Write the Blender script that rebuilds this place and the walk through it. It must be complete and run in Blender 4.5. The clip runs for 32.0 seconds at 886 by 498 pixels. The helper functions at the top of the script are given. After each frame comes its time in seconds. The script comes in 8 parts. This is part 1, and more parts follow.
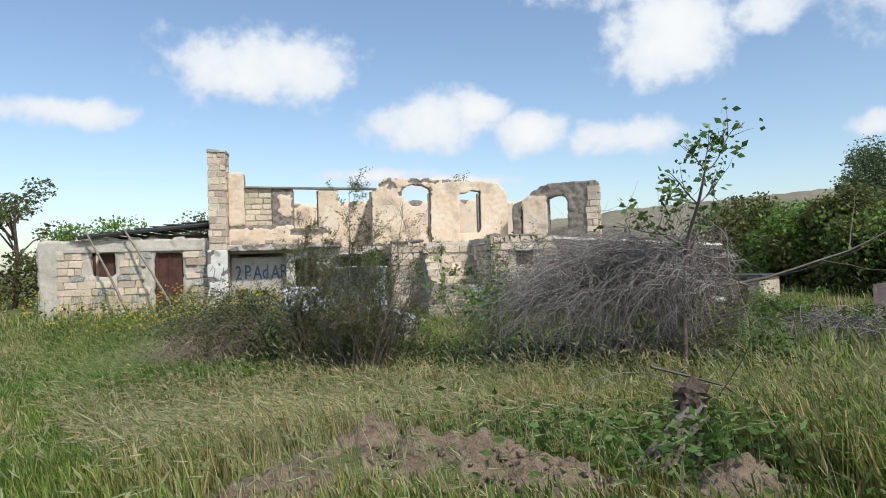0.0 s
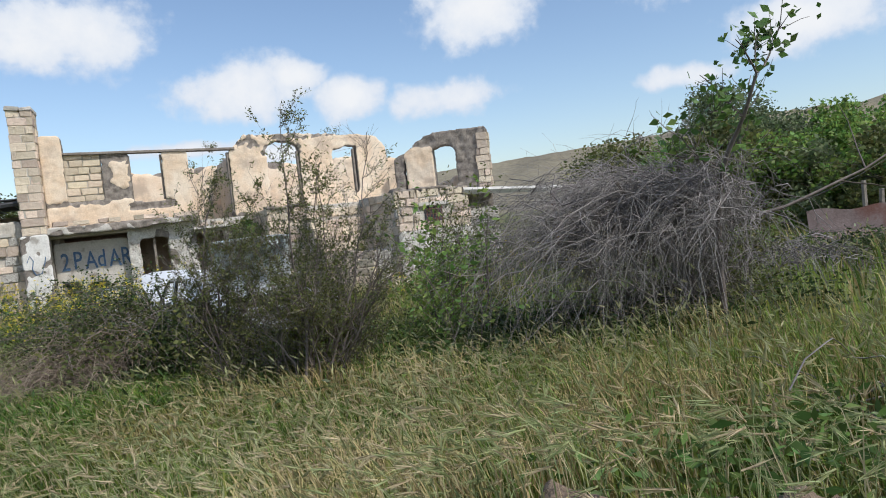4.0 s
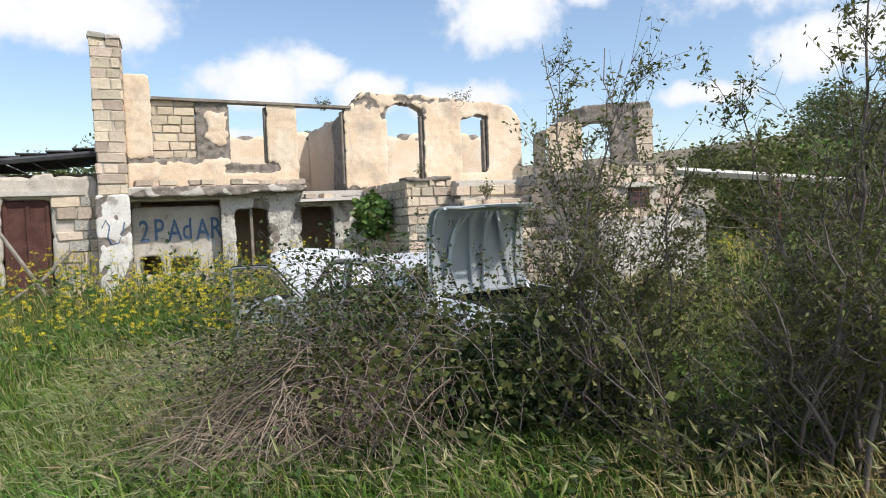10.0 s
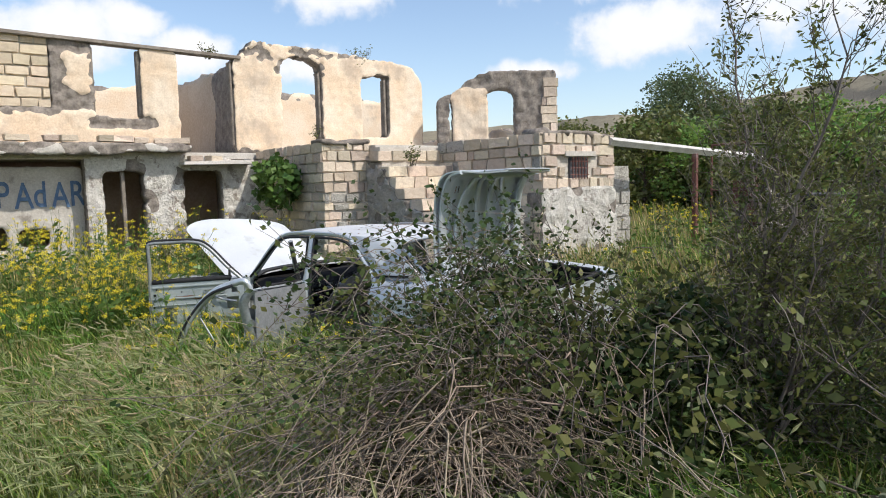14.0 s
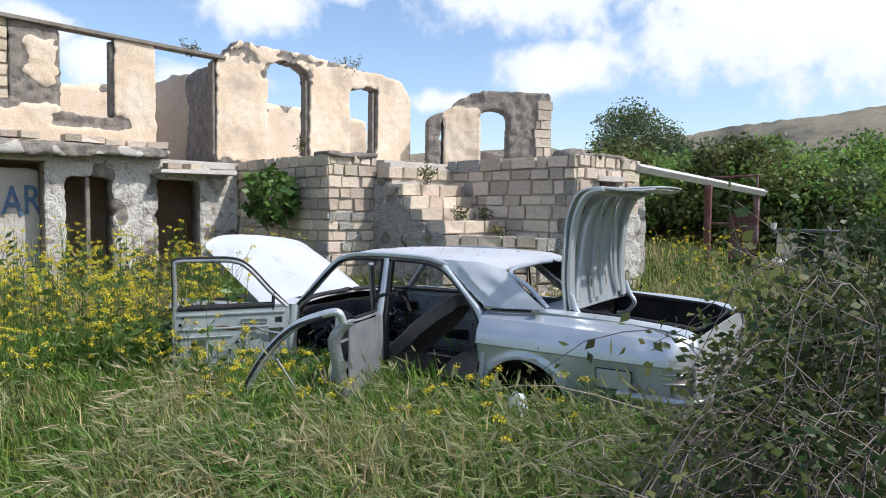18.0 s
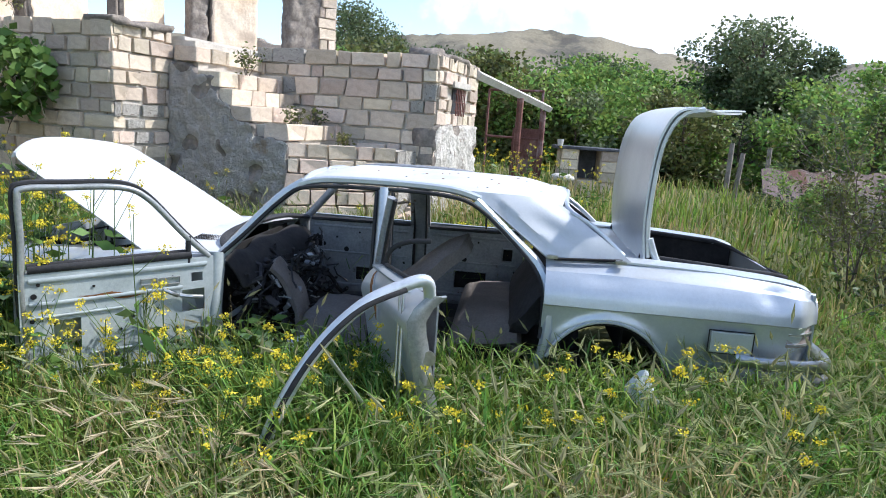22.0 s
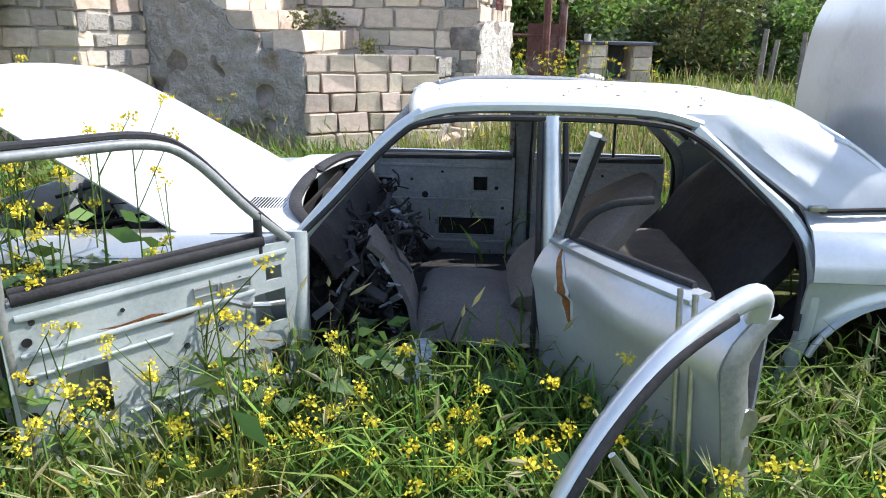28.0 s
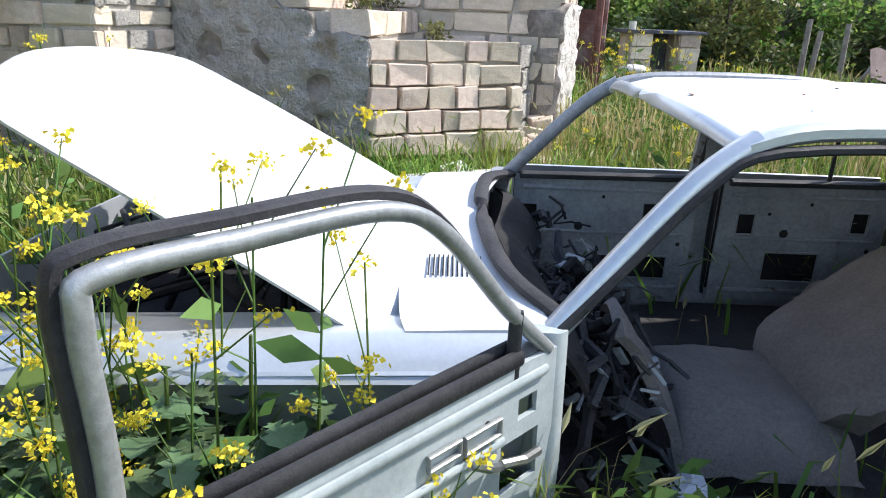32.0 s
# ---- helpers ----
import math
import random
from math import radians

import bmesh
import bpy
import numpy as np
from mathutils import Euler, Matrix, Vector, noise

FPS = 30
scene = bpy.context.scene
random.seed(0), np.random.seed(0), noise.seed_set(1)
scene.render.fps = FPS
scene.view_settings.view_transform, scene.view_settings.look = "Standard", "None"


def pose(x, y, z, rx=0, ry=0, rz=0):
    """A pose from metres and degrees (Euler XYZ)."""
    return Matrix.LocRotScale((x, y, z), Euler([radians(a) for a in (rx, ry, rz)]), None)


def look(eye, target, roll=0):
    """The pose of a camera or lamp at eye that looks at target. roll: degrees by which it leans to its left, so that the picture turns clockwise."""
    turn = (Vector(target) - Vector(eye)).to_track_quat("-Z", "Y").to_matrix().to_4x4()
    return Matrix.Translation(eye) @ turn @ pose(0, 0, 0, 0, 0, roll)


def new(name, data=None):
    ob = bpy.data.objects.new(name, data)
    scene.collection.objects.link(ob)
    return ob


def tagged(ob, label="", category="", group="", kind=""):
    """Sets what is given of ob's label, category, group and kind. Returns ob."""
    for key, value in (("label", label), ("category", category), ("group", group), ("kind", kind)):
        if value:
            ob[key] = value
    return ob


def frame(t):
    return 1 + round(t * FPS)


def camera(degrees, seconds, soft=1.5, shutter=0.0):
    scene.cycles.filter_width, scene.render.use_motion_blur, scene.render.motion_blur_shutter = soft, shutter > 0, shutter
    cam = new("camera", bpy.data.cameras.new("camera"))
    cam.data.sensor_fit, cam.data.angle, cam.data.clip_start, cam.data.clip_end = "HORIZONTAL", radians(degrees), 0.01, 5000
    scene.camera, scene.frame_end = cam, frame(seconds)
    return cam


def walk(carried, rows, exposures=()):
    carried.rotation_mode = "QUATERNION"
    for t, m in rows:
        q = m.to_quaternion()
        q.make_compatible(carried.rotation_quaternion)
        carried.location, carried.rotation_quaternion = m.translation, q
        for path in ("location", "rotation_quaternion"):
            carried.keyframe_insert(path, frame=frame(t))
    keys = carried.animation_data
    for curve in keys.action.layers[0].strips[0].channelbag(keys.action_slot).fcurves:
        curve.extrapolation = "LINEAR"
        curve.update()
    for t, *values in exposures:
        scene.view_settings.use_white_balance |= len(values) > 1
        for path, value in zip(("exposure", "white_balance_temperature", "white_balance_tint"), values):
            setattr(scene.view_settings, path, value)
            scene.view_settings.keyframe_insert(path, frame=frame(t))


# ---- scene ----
cam = camera(66.3, 32.0, soft=1.0)
PATH = [
    (0, (2.615, -20.805, 1.809), (2.932, -18.83, 1.848), -1.7),
    (0.5, (2.384, -20.521, 1.805), (2.874, -18.585, 1.913), -3.4),
    (1, (2.23, -20.176, 1.787), (2.73, -18.241, 1.845), -2.2),
    (1.5, (2.122, -19.835, 1.8), (2.686, -17.919, 1.887), -3.9),
    (2, (2.021, -19.512, 1.793), (2.862, -17.697, 1.809), -2.8),
    (2.5, (1.993, -19.108, 1.784), (2.924, -17.339, 1.723), -2.5),
    (3, (1.876, -18.835, 1.793), (2.79, -17.057, 1.729), -5.5),
    (3.5, (1.651, -18.615, 1.765), (2.591, -16.851, 1.69), -5.0),
    (4, (1.664, -18.231, 1.768), (2.45, -16.395, 1.675), -6.2),
    (4.5, (1.607, -17.833, 1.794), (2.353, -15.979, 1.715), -4.4),
    (6.5, (1.043, -16.697, 1.713), (1.925, -14.902, 1.688), -0.8),
    (7, (1.006, -16.27, 1.711), (1.805, -14.437, 1.687), -2.9),
    (7.5, (0.985, -15.85, 1.665), (1.769, -14.01, 1.652), -1.1),
    (8, (0.834, -15.506, 1.706), (1.659, -13.684, 1.71), -1.2),
    (8.5, (0.695, -15.072, 1.708), (1.477, -13.231, 1.668), -2.9),
    (9, (0.5, -14.748, 1.697), (1.311, -12.922, 1.603), -2.3),
    (9.5, (0.306, -14.463, 1.676), (1.113, -12.638, 1.552), -1.8),
    (10, (0.076, -14.156, 1.661), (0.838, -12.309, 1.573), -2.4),
    (10.5, (-0.16, -13.859, 1.67), (0.733, -12.073, 1.547), -2.4),
    (11, (-0.379, -13.632, 1.663), (0.561, -11.872, 1.521), -1.0),
    (11.5, (-0.54, -13.344, 1.653), (0.557, -11.672, 1.679), -1.1),
    (12, (-0.549, -13.044, 1.653), (0.865, -11.63, 1.611), 3.1),
    (12.5, (-0.637, -12.921, 1.703), (0.866, -11.605, 1.618), 0.5),
    (13, (-0.639, -12.836, 1.681), (0.722, -11.374, 1.575), -1.5),
    (13.5, (-0.673, -12.709, 1.67), (0.502, -11.102, 1.483), -1.5),
    (15.5, (-1.164, -12.081, 1.691), (0.085, -10.531, 1.495), -0.2),
    (16, (-1.263, -11.851, 1.709), (0.065, -10.363, 1.548), 2.2),
    (16.5, (-1.338, -11.739, 1.695), (-0.135, -10.146, 1.576), -0.3),
    (17, (-1.336, -11.629, 1.67), (-0.11, -10.062, 1.474), 1.1),
    (17.5, (-1.337, -11.29, 1.598), (-0.081, -9.735, 1.529), 1.1),
    (18, (-1.322, -10.948, 1.606), (0.046, -9.494, 1.491), 0.7),
    (18.5, (-1.298, -10.44, 1.602), (0.333, -9.289, 1.473), -0.8),
    (19, (-1.321, -10.07, 1.56), (0.342, -8.992, 1.291), 0.8),
    (19.5, (-1.298, -9.663, 1.584), (0.39, -8.634, 1.279), 1.6),
    (20, (-1.423, -9.378, 1.547), (0.31, -8.503, 1.067), 12.7),
    (20.5, (-1.376, -9.205, 1.518), (0.508, -8.619, 1.186), 11.4),
    (21, (-1.377, -8.876, 1.537), (0.479, -8.172, 1.294), 8.6),
    (21.5, (-1.453, -8.588, 1.567), (0.425, -8.015, 1.186), 2.0),
    (22, (-1.439, -8.368, 1.595), (0.42, -7.728, 1.23), 4.1),
    (22.5, (-1.281, -8.125, 1.559), (0.567, -7.418, 1.265), 3.8),
    (23, (-1.119, -7.957, 1.544), (0.76, -7.386, 1.168), 2.4),
    (23.5, (-0.921, -7.705, 1.534), (1.023, -7.375, 1.197), 3.7),
    (24, (-0.759, -7.563, 1.503), (1.179, -7.312, 1.082), 3.0),
    (24.5, (-0.522, -7.479, 1.501), (1.444, -7.442, 1.14), 3.6),
    (26.5, (-0.422, -7.278, 1.519), (1.503, -7.149, 0.992), 1.4),
    (27, (-0.44, -7.234, 1.512), (1.447, -6.897, 0.943), 1.4),
    (27.5, (-0.448, -7.201, 1.508), (1.413, -6.767, 0.915), 2.0),
    (28, (-0.472, -7.143, 1.516), (1.354, -6.617, 0.893), 1.2),
    (28.5, (-0.503, -7.033, 1.514), (1.283, -6.396, 0.878), 1.6),
    (29, (-0.524, -6.939, 1.506), (1.267, -6.251, 0.939), 3.0),
    (29.5, (-0.463, -6.896, 1.494), (1.325, -6.226, 0.898), 3.5),
    (30, (-0.241, -6.794, 1.499), (1.559, -6.074, 1.004), 1.5),
    (30.5, (-0.122, -6.719, 1.478), (1.638, -6.022, 0.833), 0.0),
    (31, (-0.03, -6.533, 1.458), (1.766, -5.888, 0.86), 1.4),
    (31.5, (0.108, -6.233, 1.473), (1.92, -5.714, 0.803), 3.0),
    (32, (0.256, -6.068, 1.457), (2.09, -5.614, 0.801), 2.2),
]
walk(cam, [(t, look(eye, target, roll)) for t, eye, target, roll in PATH], [(0, 0.12, 6350, 8), (2, -0.04, 6250, 8), (4, 0.05, 6250, 10), (7, 0.10, 6350, 10), (9, 0.28, 6500, 11), (13, 0.32, 6550, 11), (16, 0.34, 6400, 12), (18, 0.34, 6150, 12), (20, 0.72, 6000, 12), (22, 0.86, 6000, 12), (27, 1.15, 6300, 13), (32, 1.15, 6250, 13)])

# ---- world, sun ----
SUN_EL, SUN_AZ, SKY, CLOUD = 50.0, 152.0, 0.15, 5.8
world = bpy.data.worlds.new("sky")
scene.world = world
world.use_nodes = True
wn = world.node_tree.nodes
wl = world.node_tree.links
sky = wn.new("ShaderNodeTexSky")
sky.sky_type, sky.sun_disc = "NISHITA", False
sky.sun_elevation, sky.sun_rotation = radians(SUN_EL), radians(SUN_AZ)
way = wn.new("ShaderNodeTexCoord").outputs["Generated"]
# cumulus clouds: heading, height, half width and half height in degrees
CLOUDS = ((-5.6, 15.9, 7.8, 3.1), (7.6, 11.7, 6.0, 2.5), (12.5, 12.6, 2.5, 1.2), (16.9, 10.5, 3.0, 1.9), (24.6, 9.8, 5.0, 1.6), (28.5, 17.3, 5.2, 4.0), (35, 18, 3.2, 1.8), (33, 21.5, 13, 2.3), (-19.5, 11.8, 6.0, 1.3), (3, 7.4, 5, 0.8), (11, 6.6, 5, 0.8), (52.5, 11.5, 6.5, 2.2),
          (44, 9, 4, 1.0), (52, 18, 12, 4.0), (72, 15, 16, 6.0), (90, 12, 16, 7.0), (110, 14, 16, 7), (62, 24, 20, 4), (-40, 18, 10, 4), (-70, 16, 14, 5), (180, 20, 30, 8), (140, 16, 20, 6), (230, 18, 24, 7), (40, 30, 20, 4), (-10, 32, 16, 4))


def wmath(kind, x, y=None):
    k = wn.new("ShaderNodeVectorMath")
    k.operation = kind
    for i, v in enumerate((x, y)):
        if v is None:
            continue
        if isinstance(v, tuple):
            k.inputs[i].default_value = v
        else:
            wl.new(v, k.inputs[i])
    return k.outputs["Value"] if kind == "LENGTH" else k.outputs["Vector"]


def wrange(src, a, b, c=0.0, d=1.0):
    k = wn.new("ShaderNodeMapRange")
    k.interpolation_type = "SMOOTHSTEP"
    for i, v in zip(("From Min", "From Max", "To Min", "To Max"), (a, b, c, d)):
        k.inputs[i].default_value = v
    wl.new(src, k.inputs["Value"])
    return k.outputs["Result"]


def wcalc(kind, x, y):
    k = wn.new("ShaderNodeMath")
    k.operation = kind
    for i, v in enumerate((x, y)):
        if isinstance(v, (int, float)):
            k.inputs[i].default_value = v
        else:
            wl.new(v, k.inputs[i])
    return k.outputs[0]


body = None
for head, height, wide, tall in CLOUDS:
    a, e = radians(head), radians(height)
    c = (math.sin(a) * math.cos(e), math.cos(a) * math.cos(e), math.sin(e))
    q = wmath("LENGTH", wmath("MULTIPLY", wmath("SUBTRACT", way, c), (1 / radians(wide), 1 / radians(wide), 1 / radians(tall))))
    q = wrange(q, 1.9, 0.0)
    body = q if body is None else wcalc("MAXIMUM", body, q)
puffs = []
for sc, det in ((11.0, 7), (34.0, 6)):
    t = wn.new("ShaderNodeTexNoise")
    t.inputs["Scale"].default_value, t.inputs["Detail"].default_value, t.inputs["Roughness"].default_value = sc, det, 0.55
    wl.new(way, t.inputs["Vector"])
    puffs.append(t.outputs["Fac"])
thick = wcalc("ADD", body, wcalc("MULTIPLY", wcalc("SUBTRACT", wcalc("ADD", wcalc("MULTIPLY", puffs[0], 0.65), wcalc("MULTIPLY", puffs[1], 0.35)), 0.5), 1.9))
cover = wrange(thick, 0.36, 0.78)
tint = wn.new("ShaderNodeMix")
tint.data_type = "RGBA"
wl.new(wrange(thick, 0.5, 1.2), tint.inputs[0])
tint.inputs[6].default_value, tint.inputs[7].default_value = (CLOUD * 0.80, CLOUD * 0.86, CLOUD * 0.95, 1), (CLOUD, CLOUD, CLOUD, 1)
air = wn.new("ShaderNodeMix")
air.data_type = "RGBA"
wl.new(cover, air.inputs[0])
wl.new(sky.outputs[0], air.inputs[6])
wl.new(tint.outputs[2], air.inputs[7])
wl.new(air.outputs[2], wn["Background"].inputs[0])
wn["Background"].inputs[1].default_value = SKY
sun = new("sun", bpy.data.lights.new("sun", "SUN"))
sun.data.energy, sun.data.angle, sun.data.color = 3.3, radians(1.2), (1.0, 0.95, 0.86)
az, el = radians(SUN_AZ), radians(SUN_EL)
sun.matrix_world = look((0, 0, 30), (-30 * math.sin(az) * math.cos(el), -30 * math.cos(az) * math.cos(el), 30 - 30 * math.sin(el)))

# ---- helpers for building ----
rng = random.Random(7)


def part(name, bm, material, parent=None, label="", smooth=False):
    me = bpy.data.meshes.new(name)
    bm.normal_update()
    bm.to_mesh(me)
    bm.free()
    return mesh_part(name, me, material, parent, label, smooth)


def mesh_part(name, me, material, parent=None, label="", smooth=False):
    for m in material if isinstance(material, (list, tuple)) else [material]:
        me.materials.append(m)
    if smooth:
        me.polygons.foreach_set("use_smooth", np.ones(len(me.polygons), bool))
    ob = new(name, me)
    ob.parent = parent
    if label:
        ob["label"] = label
    return ob


def thing(name, at, label, category, group="", kind="", turn=0.0):
    ob = new(name)
    ob.matrix_world = pose(*at, 0, 0, turn)
    return tagged(ob, label, category, group, kind)


def add_box(bm, x0, x1, y0, y1, z0, z1, m=None, bevel=0.0, jit=0.0):
    got = bmesh.ops.create_cube(bm, size=1)["verts"]
    bmesh.ops.transform(bm, matrix=Matrix.Translation(((x0 + x1) / 2, (y0 + y1) / 2, (z0 + z1) / 2)) @ Matrix.Diagonal((x1 - x0, y1 - y0, z1 - z0, 1)), verts=got)
    if jit:
        for v in got:
            v.co += Vector([rng.uniform(-jit, jit) for _ in range(3)])
    if bevel:
        es = list({e for v in got for e in v.link_edges})
        got = list({v for f in bmesh.ops.bevel(bm, geom=es, offset=bevel, segments=2, affect="EDGES")["faces"] for v in f.verts})
    if m is not None:
        bmesh.ops.transform(bm, matrix=m, verts=got)
    return got


def box(name, x0, x1, y0, y1, z0, z1, material, parent=None, label="", bevel=0.008, jit=0.0, m=None):
    bm = bmesh.new()
    add_box(bm, x0, x1, y0, y1, z0, z1, m, bevel, jit)
    return part(name, bm, material, parent, label)


def tube(bm, pts, radii, sides=6, cap=True):
    """A tapered tube along points."""
    rings = []
    for i, p in enumerate(pts):
        p = Vector(p)
        a, b = Vector(pts[max(i - 1, 0)]), Vector(pts[min(i + 1, len(pts) - 1)])
        d = (b - a).normalized() if (b - a).length > 1e-6 else Vector((0, 0, 1))
        u = d.cross(Vector((0.31, 0.17, 0.93) if abs(d.z) < 0.9 else (1, 0.1, 0))).normalized()
        w = d.cross(u)
        r = radii[i] if isinstance(radii, (list, tuple)) else radii
        rings.append([bm.verts.new(p + (u * math.cos(2 * math.pi * k / sides) + w * math.sin(2 * math.pi * k / sides)) * r) for k in range(sides)])
    for a, b in zip(rings, rings[1:]):
        for k in range(sides):
            bm.faces.new((a[k], a[(k + 1) % sides], b[(k + 1) % sides], b[k]))
    if cap:
        bm.faces.new(rings[0][::-1])
        bm.faces.new(rings[-1])


def raw_mesh(name, verts, tris=None, quads=None, mat_index=None):
    """A mesh from arrays, quickly."""
    me = bpy.data.meshes.new(name)
    verts = np.asarray(verts, np.float32).reshape(-1, 3)
    me.vertices.add(len(verts))
    me.vertices.foreach_set("co", verts.ravel())
    loops, starts, n = [], [], 0
    for faces, k in ((tris, 3), (quads, 4)):
        if faces is not None and len(faces):
            f = np.asarray(faces, np.int32).reshape(-1, k)
            loops.append(f.ravel())
            starts.append(n + k * np.arange(len(f)))
            n += f.size
    me.loops.add(n)
    me.loops.foreach_set("vertex_index", np.concatenate(loops))
    st = np.concatenate(starts).astype(np.int32)
    me.polygons.add(len(st))
    me.polygons.foreach_set("loop_start", st)
    if mat_index is not None:
        me.polygons.foreach_set("material_index", np.asarray(mat_index, np.int32))
    me.update(calc_edges=True)
    return me


def fnoise(x, y, z=0.0, s=1.0):
    return noise.noise((x * s, y * s, z * s + 3.7))


# ---- materials ----
def mat(name, a, b, scale=4.0, rough=0.85, bump=0.3, fine=40.0, metal=0.0, c=None, cscale=1.2, camt=(0.55, 0.7), vary=0.0, spec=0.3, island=False, fine_amt=0.35, trans=0.0, dist=0.02):
    """Two colours mixed by broad and fine noise, a third in patches, relief, and a shift of brightness from piece to piece."""
    m = bpy.data.materials.new(name)
    m.use_nodes = True
    n, l = m.node_tree.nodes, m.node_tree.links
    p = n["Principled BSDF"]
    co = n.new("ShaderNodeTexCoord").outputs["Object"]

    def nz(s, detail, rgh=0.6):
        t = n.new("ShaderNodeTexNoise")
        t.inputs["Scale"].default_value, t.inputs["Detail"].default_value, t.inputs["Roughness"].default_value = s, detail, rgh
        l.new(co, t.inputs["Vector"])
        return t.outputs["Fac"]

    def ramp(src, lo, hi):
        r = n.new("ShaderNodeMapRange")
        r.interpolation_type = "SMOOTHSTEP"
        r.inputs["From Min"].default_value, r.inputs["From Max"].default_value = lo, hi
        l.new(src, r.inputs["Value"])
        return r.outputs["Result"]

    def mix(f, x, y, mode="MIX"):
        k = n.new("ShaderNodeMix")
        k.data_type, k.blend_type = "RGBA", mode
        for i, v in ((0, f), (6, x), (7, y)):
            if isinstance(v, (int, float)):
                k.inputs[i].default_value = v
            elif isinstance(v, tuple):
                k.inputs[i].default_value = (*v, 1)
            else:
                l.new(v, k.inputs[i])
        return k.outputs[2]

    broad, small = nz(scale, 5), nz(fine, 4, 0.7)
    col = mix(ramp(broad, 0.35, 0.65), a, b)
    dark = tuple(v * 0.55 for v in a)
    col = mix(fine_amt, col, mix(ramp(small, 0.3, 0.7), dark, b))
    if c is not None:
        col = mix(ramp(nz(cscale, 6, 0.65), *camt), col, c)
    if vary:
        rnd = n.new("ShaderNodeNewGeometry").outputs["Random Per Island"] if island else n.new("ShaderNodeObjectInfo").outputs["Random"]
        r = n.new("ShaderNodeMapRange")
        r.inputs["To Min"].default_value, r.inputs["To Max"].default_value = 1 - vary, 1 + vary
        l.new(rnd, r.inputs["Value"])
        hsv = n.new("ShaderNodeHueSaturation")
        l.new(r.outputs["Result"], hsv.inputs["Value"])
        h2 = n.new("ShaderNodeMapRange")
        h2.inputs["To Min"].default_value, h2.inputs["To Max"].default_value = 0.5 - vary * 0.08, 0.5 + vary * 0.05
        fr = n.new("ShaderNodeMath")
        fr.operation = "FRACT"
        mu = n.new("ShaderNodeMath")
        mu.operation = "MULTIPLY"
        mu.inputs[1].default_value = 7.31
        l.new(rnd, mu.inputs[0])
        l.new(mu.outputs[0], fr.inputs[0])
        l.new(fr.outputs[0], h2.inputs["Value"])
        l.new(h2.outputs["Result"], hsv.inputs["Hue"])
        l.new(col, hsv.inputs["Color"])
        col = hsv.outputs["Color"]
    l.new(col, p.inputs["Base Color"])
    p.inputs["Roughness"].default_value = rough
    p.inputs["Metallic"].default_value = metal
    p.inputs["Specular IOR Level"].default_value = spec
    if bump:
        add = n.new("ShaderNodeMath")
        l.new(broad, add.inputs[0])
        l.new(small, add.inputs[1])
        bp = n.new("ShaderNodeBump")
        bp.inputs["Strength"].default_value, bp.inputs["Distance"].default_value = bump, dist
        l.new(add.outputs[0], bp.inputs["Height"])
        l.new(bp.outputs["Normal"], p.inputs["Normal"])
    if trans:
        tr = n.new("ShaderNodeBsdfTranslucent")
        l.new(col, tr.inputs["Color"])
        ms = n.new("ShaderNodeMixShader")
        ms.inputs[0].default_value = trans
        l.new(p.outputs[0], ms.inputs[1])
        l.new(tr.outputs[0], ms.inputs[2])
        l.new(ms.outputs[0], n["Material Output"].inputs["Surface"])
    return m


M_PLASTER = mat("cream_plaster", (0.76, 0.575, 0.40), (0.83, 0.715, 0.575), 1.7, 0.92, 0.5, 30, c=(0.50, 0.40, 0.31), cscale=1.3, camt=(0.50, 0.68))
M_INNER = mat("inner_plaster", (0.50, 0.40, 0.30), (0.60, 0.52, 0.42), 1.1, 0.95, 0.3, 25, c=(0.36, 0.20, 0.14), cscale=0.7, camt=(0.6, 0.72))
M_RUBBLE = mat("rubble_stone", (0.18, 0.155, 0.135), (0.34, 0.30, 0.26), 7.0, 0.95, 0.6, 26, c=(0.17, 0.15, 0.135), cscale=5, camt=(0.54, 0.68), dist=0.03)
M_MORTAR = mat("mortar", (0.52, 0.475, 0.415), (0.66, 0.61, 0.535), 5.0, 0.96, 0.6, 45, dist=0.03)
M_BLOCK = mat("limestone_block", (0.58, 0.475, 0.365), (0.73, 0.625, 0.50), 4.5, 0.94, 0.45, 24, c=(0.48, 0.42, 0.36), cscale=2.2, camt=(0.56, 0.70), vary=0.26, dist=0.03)
M_BLOCKY = mat("yellow_limestone_block", (0.65, 0.535, 0.39), (0.77, 0.66, 0.50), 2.5, 0.92, 0.5, 38, c=(0.50, 0.42, 0.32), cscale=2.2, camt=(0.58, 0.75), vary=0.16, dist=0.02)
M_WHITEST = mat("whitewashed_stone", (0.56, 0.53, 0.475), (0.74, 0.715, 0.655), 5.0, 0.92, 0.9, 22, c=(0.33, 0.295, 0.255), cscale=4.5, camt=(0.54, 0.63), vary=0.12, dist=0.05)
M_GREYPL = mat("grey_cement_render", (0.54, 0.505, 0.46), (0.72, 0.67, 0.61), 3.5, 0.95, 1.0, 16, c=(0.46, 0.37, 0.28), cscale=3.0, camt=(0.58, 0.7), dist=0.16)
M_CONC = mat("concrete", (0.50, 0.465, 0.415), (0.62, 0.585, 0.535), 3.0, 0.92, 0.5, 35, c=(0.28, 0.25, 0.22), cscale=2.5)
M_WHITEW = mat("white_limewash", (0.66, 0.64, 0.60), (0.80, 0.78, 0.74), 3.0, 0.92, 0.4, 30, c=(0.38, 0.35, 0.31), cscale=2.5, camt=(0.58, 0.7))
